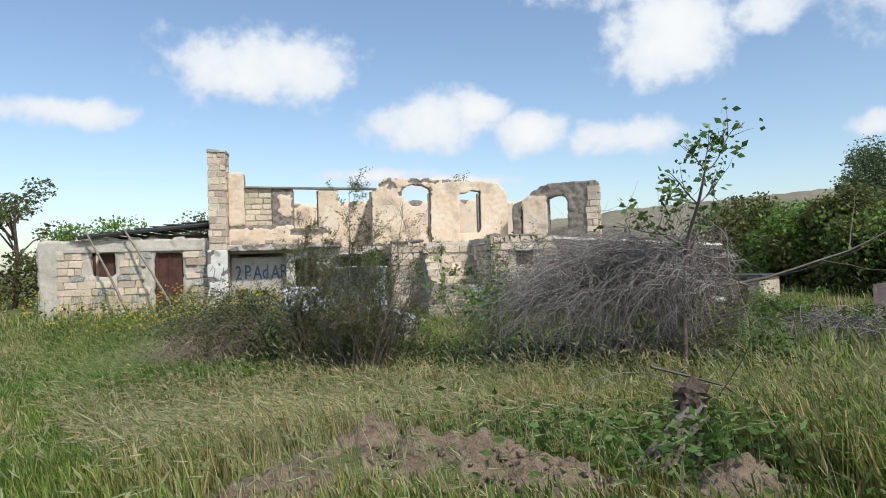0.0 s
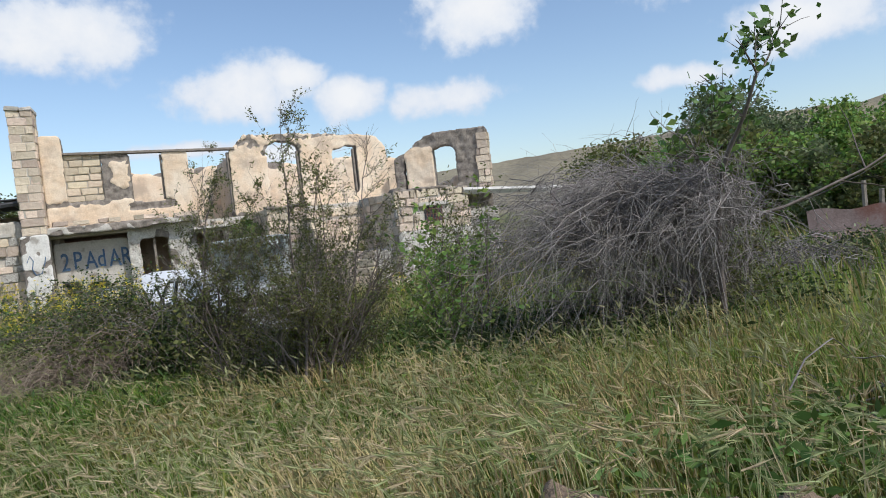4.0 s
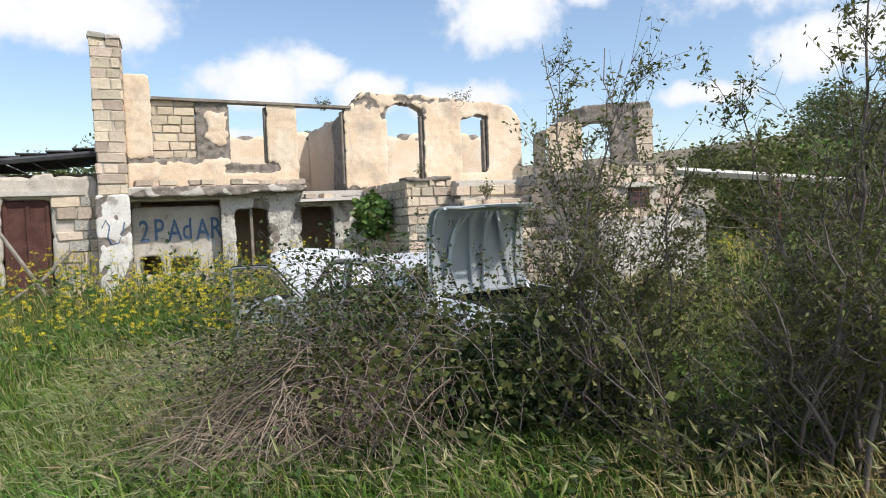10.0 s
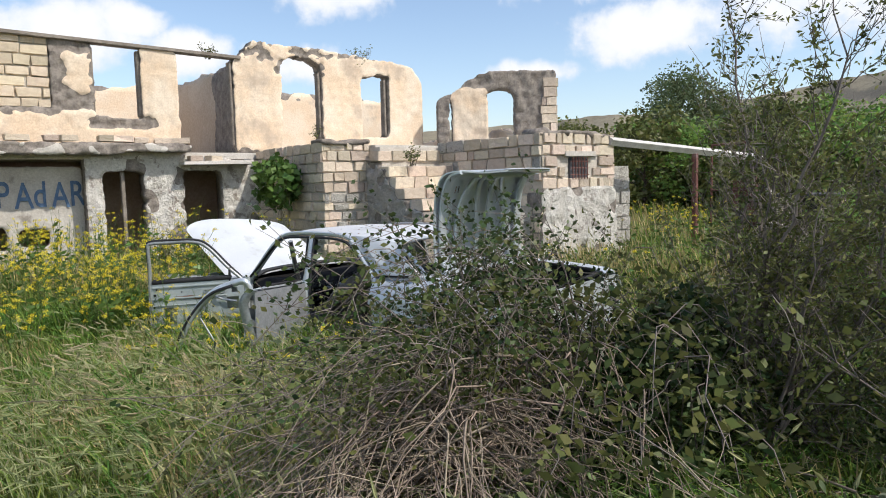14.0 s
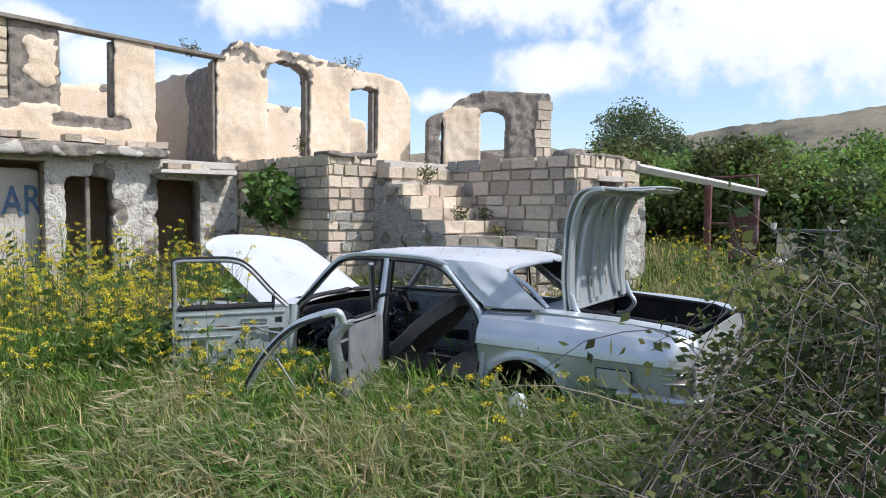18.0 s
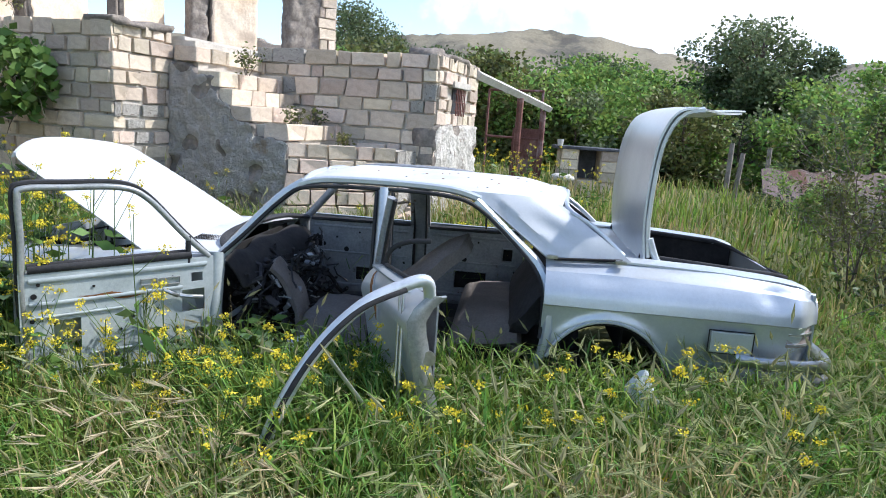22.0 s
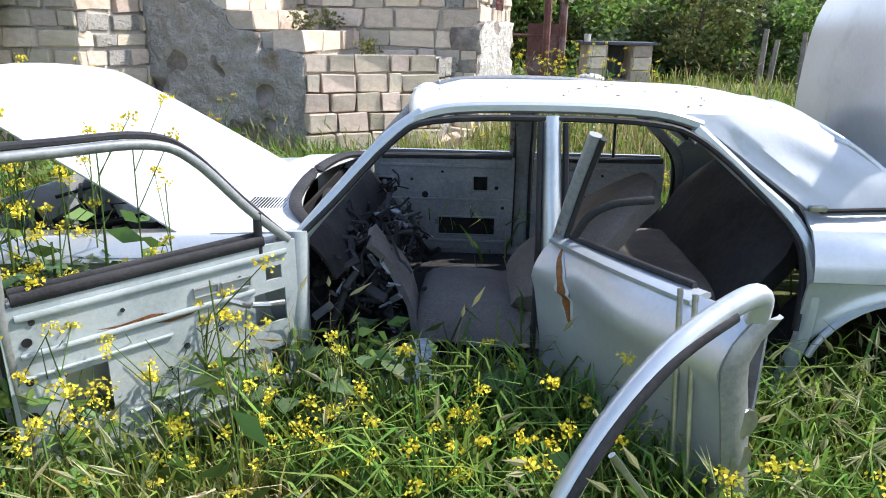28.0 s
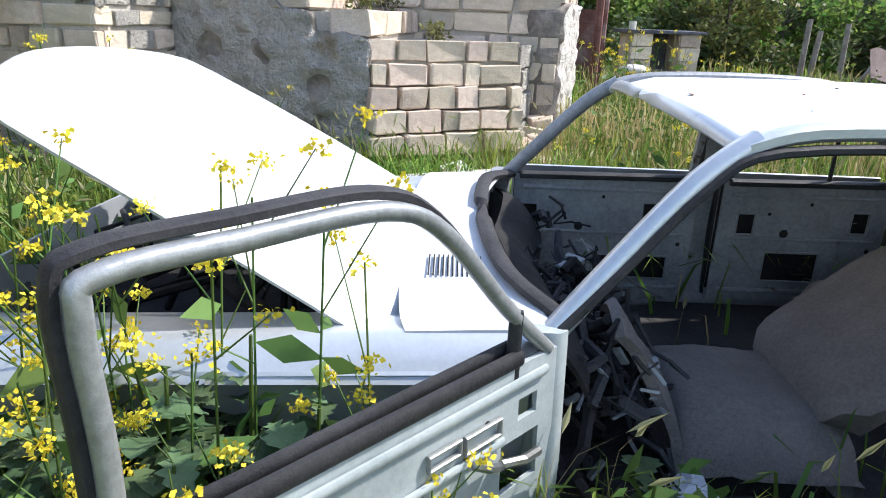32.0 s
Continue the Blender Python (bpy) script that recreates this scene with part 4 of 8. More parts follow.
def quarter(far):
    sgn, base = (-1, W) if far else (1, 0)

    def f(s, t):
        u = 1.80 + 1.42 * s
        low = 0.34
        q = (u - 2.15) / 0.335
        if abs(q) < 1:
            low = max(low, 0.30 + 0.33 * math.sqrt(1 - q * q))
        elif u < 1.80 + 0.02:
            low = 0.34
        if t < 0.5:
            z = low + (0.692 - low) * t / 0.5
        elif t < 0.56:
            z = 0.692 + 0.012 * (t - 0.5) / 0.06
        else:
            z = 0.704 + (deck_z(u) - 0.704) * (t - 0.56) / 0.44
        v = side_v(z + 0.02 * (t > 0.9))
        flare = math.exp(-((math.hypot(u - 2.15, z - 0.30) - 0.34) / 0.035) ** 2) * (z > 0.32)
        v = v - 0.022 * flare
        end = smooth01((u - 3.05) / 0.17)
        dent = 0.018 * math.exp(-((u - 2.95) / 0.06) ** 2 - ((z - 0.83) / 0.05) ** 2) + 0.012 * math.exp(-((u - 2.1) / 0.12) ** 2 - ((z - 0.85) / 0.03) ** 2)
        return (u, base + sgn * (v + 0.12 * end * end + dent), z)

    return f


sheet("rear_wing", quarter(False), 84, 34, M_PAINT, label="silver rear wing with a bare wheel arch").data.set_sharp_from_angle(angle=radians(24))
sheet("rear_wing", quarter(True), 40, 16, M_PAINT)
# deck strips beside the trunk opening
for far in (False, True):
    sgn, base = (-1, W) if far else (1, 0)
    sheet("wing_top", lambda s, t: (1.82 + 1.36 * s, base + sgn * (0.055 + 0.17 * t), deck_z(1.82 + 1.36 * s) + 0.012 * math.sin(math.pi * t) + 0.004), 24, 6, M_PAINT)
# wheel arch lip and inner arch
for far in (False, True):
    v = W + 0.07 if far else -0.085
    bar("arch_lip", [(2.15 - 0.33 * math.cos(a), v, 0.30 + 0.335 * math.sin(a)) for a in np.linspace(0.35, math.pi - 0.35, 18)], 0.03, 0.018, M_PAINT)
    # liner coloured near black for the shade inside the arch
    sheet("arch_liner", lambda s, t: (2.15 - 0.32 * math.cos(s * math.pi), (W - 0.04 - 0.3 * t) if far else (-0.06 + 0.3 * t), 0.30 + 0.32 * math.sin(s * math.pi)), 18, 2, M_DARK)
bar("sill_trim", [(2.44, -0.085, 0.40), (2.7, -0.09, 0.385), (3.0, -0.085, 0.385)], 0.012, 0.03, M_CHROME)
# fuel flap
flap = part("fuel_flap", (lambda b: (add_box(b, 2.665, 2.87, -0.106, -0.094, 0.535, 0.645, None, 0.004), b)[1])(bmesh.new()), M_PAINT, car, "square fuel filler flap")
for a, b in (((2.655, 0.53), (2.88, 0.53)), ((2.88, 0.53), (2.88, 0.65)), ((2.88, 0.65), (2.655, 0.65)), ((2.655, 0.65), (2.655, 0.53))):
    bm = bmesh.new()
    tube(bm, [(a[0], -0.095, a[1]), (b[0], -0.097, b[1])], 0.0032, 5)
    part("flap_gap", bm, M_DARK, car)
# rear panel, tail lamps, bumper
sheet("rear_panel", lambda s, t: (3.20 + 0.02 * math.sin(math.pi * t), 0.03 + (W - 0.06) * s, 0.36 + 0.49 * t), 16, 6, M_PAINT)
for far in (False, True):
    b0, sg = (W, -1) if far else (0, 1)
    lamp = sheet("tail_lamp", lambda s, t: (3.05 + 0.19 * math.sin(s * 1.5), b0 + sg * (-0.07 + 0.26 * (1 - math.cos(s * 1.5))), 0.585 + 0.16 * t), 10, 4, M_LAMPG, label="broken faded tail lamp")
    for k in range(3):
        z = 0.60 + 0.055 * k
        bar("lamp_rib", [(3.05 + 0.195 * math.sin(s * 1.5), b0 + sg * (-0.075 + 0.26 * (1 - math.cos(s * 1.5))), z) for s in np.linspace(0, 1, 8)], 0.012, 0.01, M_CHROME, lamp, side=(0, 0, 1))
for z, h, m in ((0.505, 0.06, M_CHROME), (0.425, 0.085, M_BUMPER), (0.325, 0.10, M_BUMPER)):
    pts = [(2.80, -0.10, z)] + [(2.95, -0.12, z), (3.15, -0.11, z), (3.27, -0.04, z), (3.31, 0.15, z), (3.33, W / 2, z), (3.31, W - 0.15, z), (3.27, W + 0.04, z), (3.1, W + 0.11, z), (2.6, W + 0.1, z)]
    bar("rear_bumper", curve_pts(pts, 4), 0.045, h, m, side=(0, 1, 0.001))
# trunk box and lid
# trunk sheets are near black to stand in for the shade inside
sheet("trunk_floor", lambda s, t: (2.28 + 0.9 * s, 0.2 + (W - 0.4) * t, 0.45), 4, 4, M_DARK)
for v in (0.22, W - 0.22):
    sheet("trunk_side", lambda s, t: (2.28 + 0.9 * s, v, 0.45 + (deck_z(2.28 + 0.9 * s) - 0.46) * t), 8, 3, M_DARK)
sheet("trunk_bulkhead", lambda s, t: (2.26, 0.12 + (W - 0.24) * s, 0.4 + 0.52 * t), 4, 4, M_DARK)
bar("trunk_seal", [(2.32, 0.235, 0.945), (2.8, 0.235, 0.915), (3.05, 0.24, 0.90), (3.15, 0.32, 0.875), (3.17, W / 2, 0.865), (3.15, W - 0.32, 0.875), (3.05, W - 0.24, 0.90), (2.32, W - 0.235, 0.945)], 0.022, 0.03, M_RUBBER)
lid_prof = curve_pts([(2.33, 0, 0.93), (2.305, 0, 1.15), (2.315, 0, 1.45), (2.345, 0, 1.62), (2.41, 0, 1.735), (2.51, 0, 1.77), (2.59, 0, 1.765), (2.70, 0, 1.757), (2.83, 0, 1.768)], 5)


def lid(s, t):
    p = lid_prof[min(int(round(s * (len(lid_prof) - 1))), len(lid_prof) - 1)]
    inset = 0.02 + 0.30 * max(0.0, (s - 0.46) / 0.54) ** 2.0
    v = 0.14 + inset + (1.26 - 2 * inset) * t
    return (p.x - 0.03 * math.sin(math.pi * t), v, p.z + 0.01 * math.sin(math.pi * t))


trunk = sheet("trunk_lid", lambda s, t: lid(s, t), len(lid_prof) - 1, 14, M_PAINT, label="trunk lid standing upright", thick=0.012)


def lid_in(s, v, o):
    p = lid_prof[min(int(round(s * (len(lid_prof) - 1))), len(lid_prof) - 1)]
    return (p.x + o, v, p.z - o * 0.4)


for v in (0.24, 1.30):
    bar("lid_rib", [lid_in(s, v, 0.035) for s in np.linspace(0.03, 0.66, 14)], 0.09, 0.035, M_PAINT, trunk)
for va, vb in ((0.34, 0.62), (1.20, 0.92), (0.70, 0.66), (0.84, 0.88)):
    bar("lid_rib", [lid_in(s, va + (vb - va) * (s - 0.05) / 0.5, 0.03) for s in np.linspace(0.05, 0.53, 10)], 0.06, 0.03, M_PAINT, trunk)
bar("lid_rib", [lid_in(0.54, v, 0.03) for v in np.linspace(0.24, 1.30, 10)], 0.05, 0.03, M_PAINT, trunk, side=(0, 0, 1))
bar("lid_lip", curve_pts([(2.62, 0.33, 1.755), (2.74, 0.42, 1.765), (2.84, 0.52, 1.772), (2.855, 0.77, 1.775), (2.84, 1.02, 1.772), (2.74, 1.12, 1.765), (2.62, 1.21, 1.755)], 4), 0.05, 0.014, M_PAINT, trunk, side=(1, 0, 0.2))
for v in (0.20, 1.34):
    bar("hinge_arm", curve_pts([(2.36, v, 1.05), (2.40, v, 0.95), (2.44, v, 0.88), (2.38, v, 0.80), (2.30, v, 0.78)], 5), 0.03, 0.035, M_PAINT, trunk)
for v0 in (0.42, 0.56, 0.70):
    bar("lid_slot", [lid_in(0.60, v, -0.004) for v in (v0, v0 + 0.10)], 0.02, 0.012, M_DARK, trunk, side=(0, 0, 1))
for k in range(9):
    s0, v0 = rng.uniform(0.05, 0.5), rng.uniform(0.2, 1.3)
    bar("lid_scratch", [lid_in(s0, v0, -0.006), lid_in(s0 + 0.05, v0 + rng.uniform(-0.02, 0.02), -0.006)], 0.006, 0.004, rng.choice((M_DARK, M_RUSTP)), trunk)
sheet("parcel_deck", lambda s, t: (2.08 + 0.26 * s, 0.1 + (W - 0.2) * t, 0.925 + 0.012 * math.sin(math.pi * t)), 3, 8, M_PAINT)


# roof, pillars
def roof_f(s, t):
    u = 0.40 + 1.47 * s
    edge = 0.13 + 0.05 * smooth01((s - 0.7) / 0.3)
    v = edge + (W - 2 * edge) * t
    c = math.sin(math.pi * min(max(t, 0), 1)) ** 0.5
    z = 1.228 + 0.038 * c - 0.035 * smooth01((0.12 - s) / 0.12) - 0.035 * smooth01((s - 0.84) / 0.16) + 0.012 * math.sin(math.pi * s)
    return (u - 0.05 * math.sin(math.pi * t) * (s < 0.3) * (1 - s / 0.3) + 0.06 * math.sin(math.pi * t) * smooth01((s - 0.7) / 0.3), v, z)


roof = sheet("roof", roof_f, 28, 20, M_HOOD, label="chalky white dented roof with scratches", thick=0.01)
for q in range(26):
    a, b = rng.uniform(0.05, 0.95), rng.uniform(0.03, 0.6)
    x, y, z = roof_f(a, b)
    bm = bmesh.new()
    bmesh.ops.create_icosphere(bm, subdivisions=1, radius=1, matrix=Matrix.Translation((x, y, z + 0.003)) @ Matrix.Rotation(rng.uniform(0, 3), 4, "Z") @ Matrix.Diagonal((rng.uniform(0.004, 0.018), rng.uniform(0.002, 0.006), 0.002, 1)))
    part("chip", bm, rng.choice((M_RUSTP, M_DARK, M_PAINT)), roof)
for far in (False, True):
    b0, sg = (W, -1) if far else (0, 1)
    mt = M_CARIN if far else M_PAINT
    Y = lambda v: b0 + sg * v  # noqa: E731
    bar("windscreen_pillar", curve_pts([(-0.02, Y(0.015), 0.76), (0.10, Y(0.05), 0.90), (0.30, Y(0.10), 1.12), (0.43, Y(0.125), 1.215)], 4), 0.05, 0.055, mt)
    bar("roof_rail", curve_pts([(0.40, Y(0.12), 1.20), (0.55, Y(0.125), 1.238), (0.9, Y(0.12), 1.25), (1.25, Y(0.12), 1.24), (1.42, Y(0.12), 1.20)], 4), 0.05, 0.04, mt)
    bar("rail_seal", curve_pts([(-0.005, Y(-0.005), 0.78), (0.12, Y(0.03), 0.905), (0.32, Y(0.08), 1.115), (0.47, Y(0.095), 1.195), (0.9, Y(0.09), 1.215), (1.25, Y(0.09), 1.205), (1.42, Y(0.085), 1.15), (1.62, Y(0.05), 0.99), (1.76, Y(0.0), 0.84), (1.80, Y(-0.03), 0.7), (1.80, Y(-0.05), 0.5)], 4), 0.03, 0.022, M_RUBBER)
    bar("centre_pillar", [(0.92, Y(-0.02), 0.2), (0.92, Y(-0.045), 0.55), (0.905, Y(-0.02), 0.80), (0.90, Y(0.03), 0.95), (0.89, Y(0.10), 1.22)], 0.06, 0.062 if not far else 0.15, mt)
    bar("pillar_seal", [(0.865, Y(-0.01), 0.25), (0.86, Y(0.0), 0.80), (0.85, Y(0.09), 1.20)], 0.05, 0.02, M_RUBBER)
    bar("pillar_seal", [(0.965, Y(-0.01), 0.25), (0.955, Y(0.0), 0.80), (0.94, Y(0.09), 1.20)], 0.05, 0.02, M_RUBBER)
    bar("hinge_pillar", [(-0.02, Y(-0.02), 0.18), (-0.02, Y(-0.045), 0.5), (-0.02, Y(0.0), 0.80)], 0.09, 0.085, M_DOORIN if not far else M_CARIN)
    bar("rear_door_jamb", curve_pts([(1.40, Y(0.115), 1.19), (1.60, Y(0.075), 1.02), (1.76, Y(0.03), 0.88), (1.83, Y(-0.03), 0.72), (1.83, Y(-0.05), 0.5), (1.78, Y(-0.05), 0.30)], 5), 0.06, 0.05, mt)
    bar("sill", [(-0.05, Y(-0.03), 0.20), (1.85, Y(-0.03), 0.22)], 0.10, 0.10, mt)

    def sail(s, t):
        lo = Vector((1.80 + 0.46 * s, Y(0.03 + 0.03 * s), 0.93))
        hu = 1.36 + 0.50 * s
        hp = roof_f((hu - 0.40) / 1.47, 0.0)
        hi = Vector((hu + 0.01, Y(hp[1] - 0.003), hp[2] + 0.001))
        p = lo.lerp(hi, t)
        p.y -= sg * 0.018 * math.sin(math.pi * t) * (1 if s > 0.2 else 0.3)
        p.y += sg * 0.02 * math.exp(-((s - 0.45) / 0.2) ** 2 - ((t - 0.45) / 0.25) ** 2)
        return p

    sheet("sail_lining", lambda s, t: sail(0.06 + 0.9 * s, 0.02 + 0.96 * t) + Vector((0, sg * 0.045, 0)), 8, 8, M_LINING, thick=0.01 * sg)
    sheet("sail_panel", sail, 18, 18, M_HOOD, thick=0.03 * sg, label="" if far else "white sail panel with a dent")
    bar("seam_trim", [(1.84, Y(0.02), 0.925), (2.0, Y(0.028), 0.932), (2.2, Y(0.045), 0.94)], 0.02, 0.014, M_DARK)
    for u in (1.83, 2.19):
        part("trim_clip", (lambda b: (add_box(b, u - 0.03, u + 0.03, Y(0.02) - 0.015, Y(0.02) + 0.015, 0.925, 0.945, None, 0.004), b)[1])(bmesh.new()), M_CHROME, car)
bar("rear_screen_frame", curve_pts([(2.22, 0.14, 0.95), (2.06, 0.17, 1.08), (1.90, 0.21, 1.18), (1.94, W / 2, 1.22), (1.90, W - 0.21, 1.18), (2.06, W - 0.17, 1.08), (2.22, W - 0.14, 0.95)], 4), 0.03, 0.03, M_PAINT)
bar("screen_header", curve_pts([(0.41, 0.13, 1.19), (0.37, 0.4, 1.225), (0.355, W / 2, 1.235), (0.37, W - 0.4, 1.225), (0.41, W - 0.13, 1.19)], 4), 0.03, 0.04, M_PAINT)


# cowl, wings, engine bay, hood
def cowl_f(s, t):
    v = 0.0 + W * s
    return (-0.34 + 0.34 * t + 0.10 * (1 - abs(2 * s - 1)) ** 0.5 * (t - 1) * 0.6 - 0.13 * t * math.sin(math.pi * s), v, 0.765 + 0.03 * math.sin(math.pi * s) + 0.02 * t)


sheet("cowl", cowl_f, 24, 6, M_HOOD, label="white cowl with a louvred vent")
for k in range(14):
    bar("vent_slot", [(-0.30 + 0.013 * k, 0.28, 0.806), (-0.30 + 0.013 * k, 0.42, 0.812)], 0.005, 0.004, M_DARK)
bar("screen_channel", curve_pts([(0.02, 0.06, 0.80), (-0.10, 0.3, 0.83), (-0.14, W / 2, 0.84), (-0.10, W - 0.3, 0.83), (0.02, W - 0.06, 0.80)], 5), 0.05, 0.03, M_RUBBER)
for far in (False, True):
    b0, sg = (W, -1) if far else (0, 1)

    def wing(s, t):
        u = -0.06 - 1.62 * s
        q = (u + 0.85) / 0.35
        low = 0.24 + (0.36 * math.sqrt(1 - q * q) if abs(q) < 1 else 0)
        z = low + (0.735 - 0.07 * s - low) * t
        return (u, b0 + sg * (side_v(z) + 0.015 + 0.12 * smooth01((s - 0.9) / 0.1)), z)

    sheet("front_wing", wing, 36, 12, M_PAINT, thick=0.01 * sg, label="pale front wing")
    sheet("wing_shelf", lambda s, t: (-0.06 - 1.55 * s, b0 + sg * (-0.098 + 0.26 * t), 0.700 - 0.07 * s + 0.075 * math.sin(math.pi * min(0.62, t * 1.15 + 0.02)) - 0.02 * smooth01((t - 0.7) / 0.3)), 18, 14, M_PAINT, label="pale rounded wing top")
sheet("nose_panel", lambda s, t: (-1.66 - 0.04 * math.sin(math.pi * s), W * s, 0.3 + 0.36 * t), 10, 4, M_PAINT)
# bay floor and bulkhead carry the under-hood shade as near-black colour
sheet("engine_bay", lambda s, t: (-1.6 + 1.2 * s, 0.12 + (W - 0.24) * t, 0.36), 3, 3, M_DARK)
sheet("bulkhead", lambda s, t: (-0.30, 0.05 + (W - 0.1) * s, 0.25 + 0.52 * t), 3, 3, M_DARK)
bar("front_bumper", curve_pts([(-1.4, -0.09, 0.42), (-1.68, -0.02, 0.42), (-1.76, W / 2, 0.42), (-1.68, W + 0.02, 0.42), (-1.4, W + 0.09, 0.42)], 5), 0.04, 0.09, M_CHROME)
hood_prof = curve_pts([(-0.33, 0, 0.775), (-0.60, 0, 0.945), (-0.87, 0, 1.11), (-1.05, 0, 1.22), (-1.18, 0, 1.297), (-1.285, 0, 1.338), (-1.36, 0, 1.305)], 6)


def hood_f(s, t):
    k = s * (len(hood_prof) - 1)
    p = hood_prof[min(int(round(k)), len(hood_prof) - 1)]
    side = abs(2 * t - 1)
    e = 0.09 * side ** 6 + 0.02 * side ** 2
    pull = 0.16 * side ** 3 * smooth01((s - 0.6) / 0.4)
    return (p.x + pull - e * 0.55, 0.05 + (W - 0.23) * t, p.z - e * 0.75 + 0.03 * pull - 0.13 * t * t * s)


hood = sheet("hood", hood_f, len(hood_prof) - 1, 24, M_HOOD, label="chalky white hood propped open", thick=0.012)
for q in range(24):
    a, b = rng.uniform(0.08, 0.85), rng.uniform(0.06, 0.94)
    x, y, z = hood_f(a, b)
    bm = bmesh.new()
    bmesh.ops.create_icosphere(bm, subdivisions=1, radius=1, matrix=Matrix.Translation((x - 0.003, y, z + 0.005)) @ Matrix.Rotation(0.7, 4, "Y") @ Matrix.Rotation(rng.uniform(0, 3), 4, "Z") @ Matrix.Diagonal((rng.uniform(0.006, 0.02), 0.004, 0.002, 1)))
    part("chip", bm, M_DARK, hood)
bar("hood_frame", [tuple(Vector(hood_f(s, 0.03)) + Vector((0.03, 0.01, -0.045))) for s in np.linspace(0.03, 0.9, 12)], 0.05, 0.03, M_PAINT, hood)
bar("hood_frame", [tuple(Vector(hood_f(s, 0.97)) + Vector((0.03, -0.01, -0.045))) for s in np.linspace(0.03, 0.9, 12)], 0.05, 0.03, M_PAINT, hood)
for k in range(22):
    u, v = rng.uniform(-1.5, -0.45), rng.uniform(0.25, W - 0.25)
    bm = bmesh.new()
    tube(bm, [(u, v, 0.4), (u + rng.uniform(-0.15, 0.15), v + rng.uniform(-0.2, 0.2), 0.62), (u + rng.uniform(-0.3, 0.3), v + rng.uniform(-0.3, 0.3), 0.6)], rng.uniform(0.008, 0.03), 6)
    part("engine_hose", bm, M_DARK, car)

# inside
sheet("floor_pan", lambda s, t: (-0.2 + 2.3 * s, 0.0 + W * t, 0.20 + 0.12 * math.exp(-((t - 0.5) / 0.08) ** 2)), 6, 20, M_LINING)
# scuttle coloured near black for the shade under the dashboard
sheet("scuttle", lambda s, t: (-0.16 + 0.05 * t, 0.06 + (W - 0.12) * s, 0.25 + 0.5 * t), 3, 3, M_DARK)


def inner_panel(u0, u1, holes):
    """The inside of a closed far door: a pressed sheet with openings."""
    p = W - 0.055
    bm = bmesh.new()
    us = sorted({u0, u1, *[h for a, b, c, d in holes for h in (a, b)]})
    zs = sorted({0.24, 0.80, *[h for a, b, c, d in holes for h in (c, d)]})
    for a, b in zip(us, us[1:]):
        for c, d in zip(zs, zs[1:]):
            mu, mz = (a + b) / 2, (c + d) / 2
            if not any(h[0] < mu < h[1] and h[2] < mz < h[3] for h in holes):
                add_box(bm, a, b, p, p + 0.012, c, d)
    bmesh.ops.remove_doubles(bm, verts=bm.verts, dist=1e-4)
    ob = part("far_door_panel", bm, M_CARIN, car, "stripped dark metal inside of the far door")
    sheet("far_door_skin", lambda s, t: (u0 + (u1 - u0) * s, W - side_v(0.24 + 0.58 * t), 0.24 + 0.58 * t), 8, 8, M_PAINT, thick=-0.01)
    # added dark backing sheet: gives the openings the shade of a door cavity
    sheet("door_cavity", lambda s, t: (u0 + (u1 - u0) * s, p + 0.035, 0.24 + 0.56 * t), 2, 2, M_DARK, ob, thick=0.004)
    for a, b, c, d in holes:
        for e in (((a, c), (b, c)), ((b, c), (b, d)), ((b, d), (a, d)), ((a, d), (a, c))):
            b2 = bmesh.new()
            tube(b2, [(e[0][0], p - 0.002, e[0][1]), (e[1][0], p - 0.002, e[1][1])], 0.006, 5)
            part("hole_rim", b2, M_CARIN, ob)
    # near-black discs on the panel, hole shade as colour only
    for u, z, r in ((u0 + 0.12, 0.60, 0.016), (u1 - 0.1, 0.62, 0.012), (u0 + 0.22, 0.66, 0.008), (u1 - 0.06, 0.5, 0.01), (u0 + 0.4, 0.71, 0.008), (u0 + 0.3, 0.57, 0.02)):
        b2 = bmesh.new()
        bmesh.ops.create_circle(b2, cap_ends=True, segments=12, radius=r, matrix=Matrix.Translation((u, p - 0.003, z)) @ Matrix.Rotation(radians(90), 4, "X"))
        part("small_hole", b2, M_DARK, ob)
    for z, h in ((0.745, 0.02), (0.545, 0.014), (0.29, 0.02)):
        bar("pressed_rib", [(u0 + 0.04, p - 0.004, z), (u1 - 0.04, p - 0.004, z)], 0.014, h, M_CARIN, ob)
    bar("window_sill", [(u0 + 0.02, p - 0.01, 0.80), (u1 - 0.02, p - 0.01, 0.81)], 0.05, 0.03, M_RUBBER, ob)
    return ob


inner_panel(0.04, 0.86, ((0.06, 0.15, 0.57, 0.67), (0.42, 0.76, 0.33, 0.44), (0.62, 0.71, 0.60, 0.69)))
inner_panel(0.97, 1.72, ((1.05, 1.13, 0.56, 0.66), (1.2, 1.45, 0.34, 0.48), (1.56, 1.64, 0.58, 0.68)))
bar("quarter_bar", [(1.42, W - 0.06, 0.81), (1.40, W - 0.10, 1.19)], 0.02, 0.015, M_RUBBER)


def pillow(u0, u1, v0, v1, z, h, tilt=0.0, edge=0.09):
    def f(s, t):
        x, y = 2 * s - 1, 2 * t - 1
        k = (1 - abs(x) ** 5) * (1 - abs(y) ** 5)
        wr = 0.012 * fnoise(s * 5, t * 5, z, 1) + 0.006 * fnoise(s * 14, t * 4, z, 1)
        return (u0 + (u1 - u0) * s, v0 + (v1 - v0) * t, z + h * k ** 0.6 - edge * (1 - k ** 0.4) + tilt * s + wr)
    return f


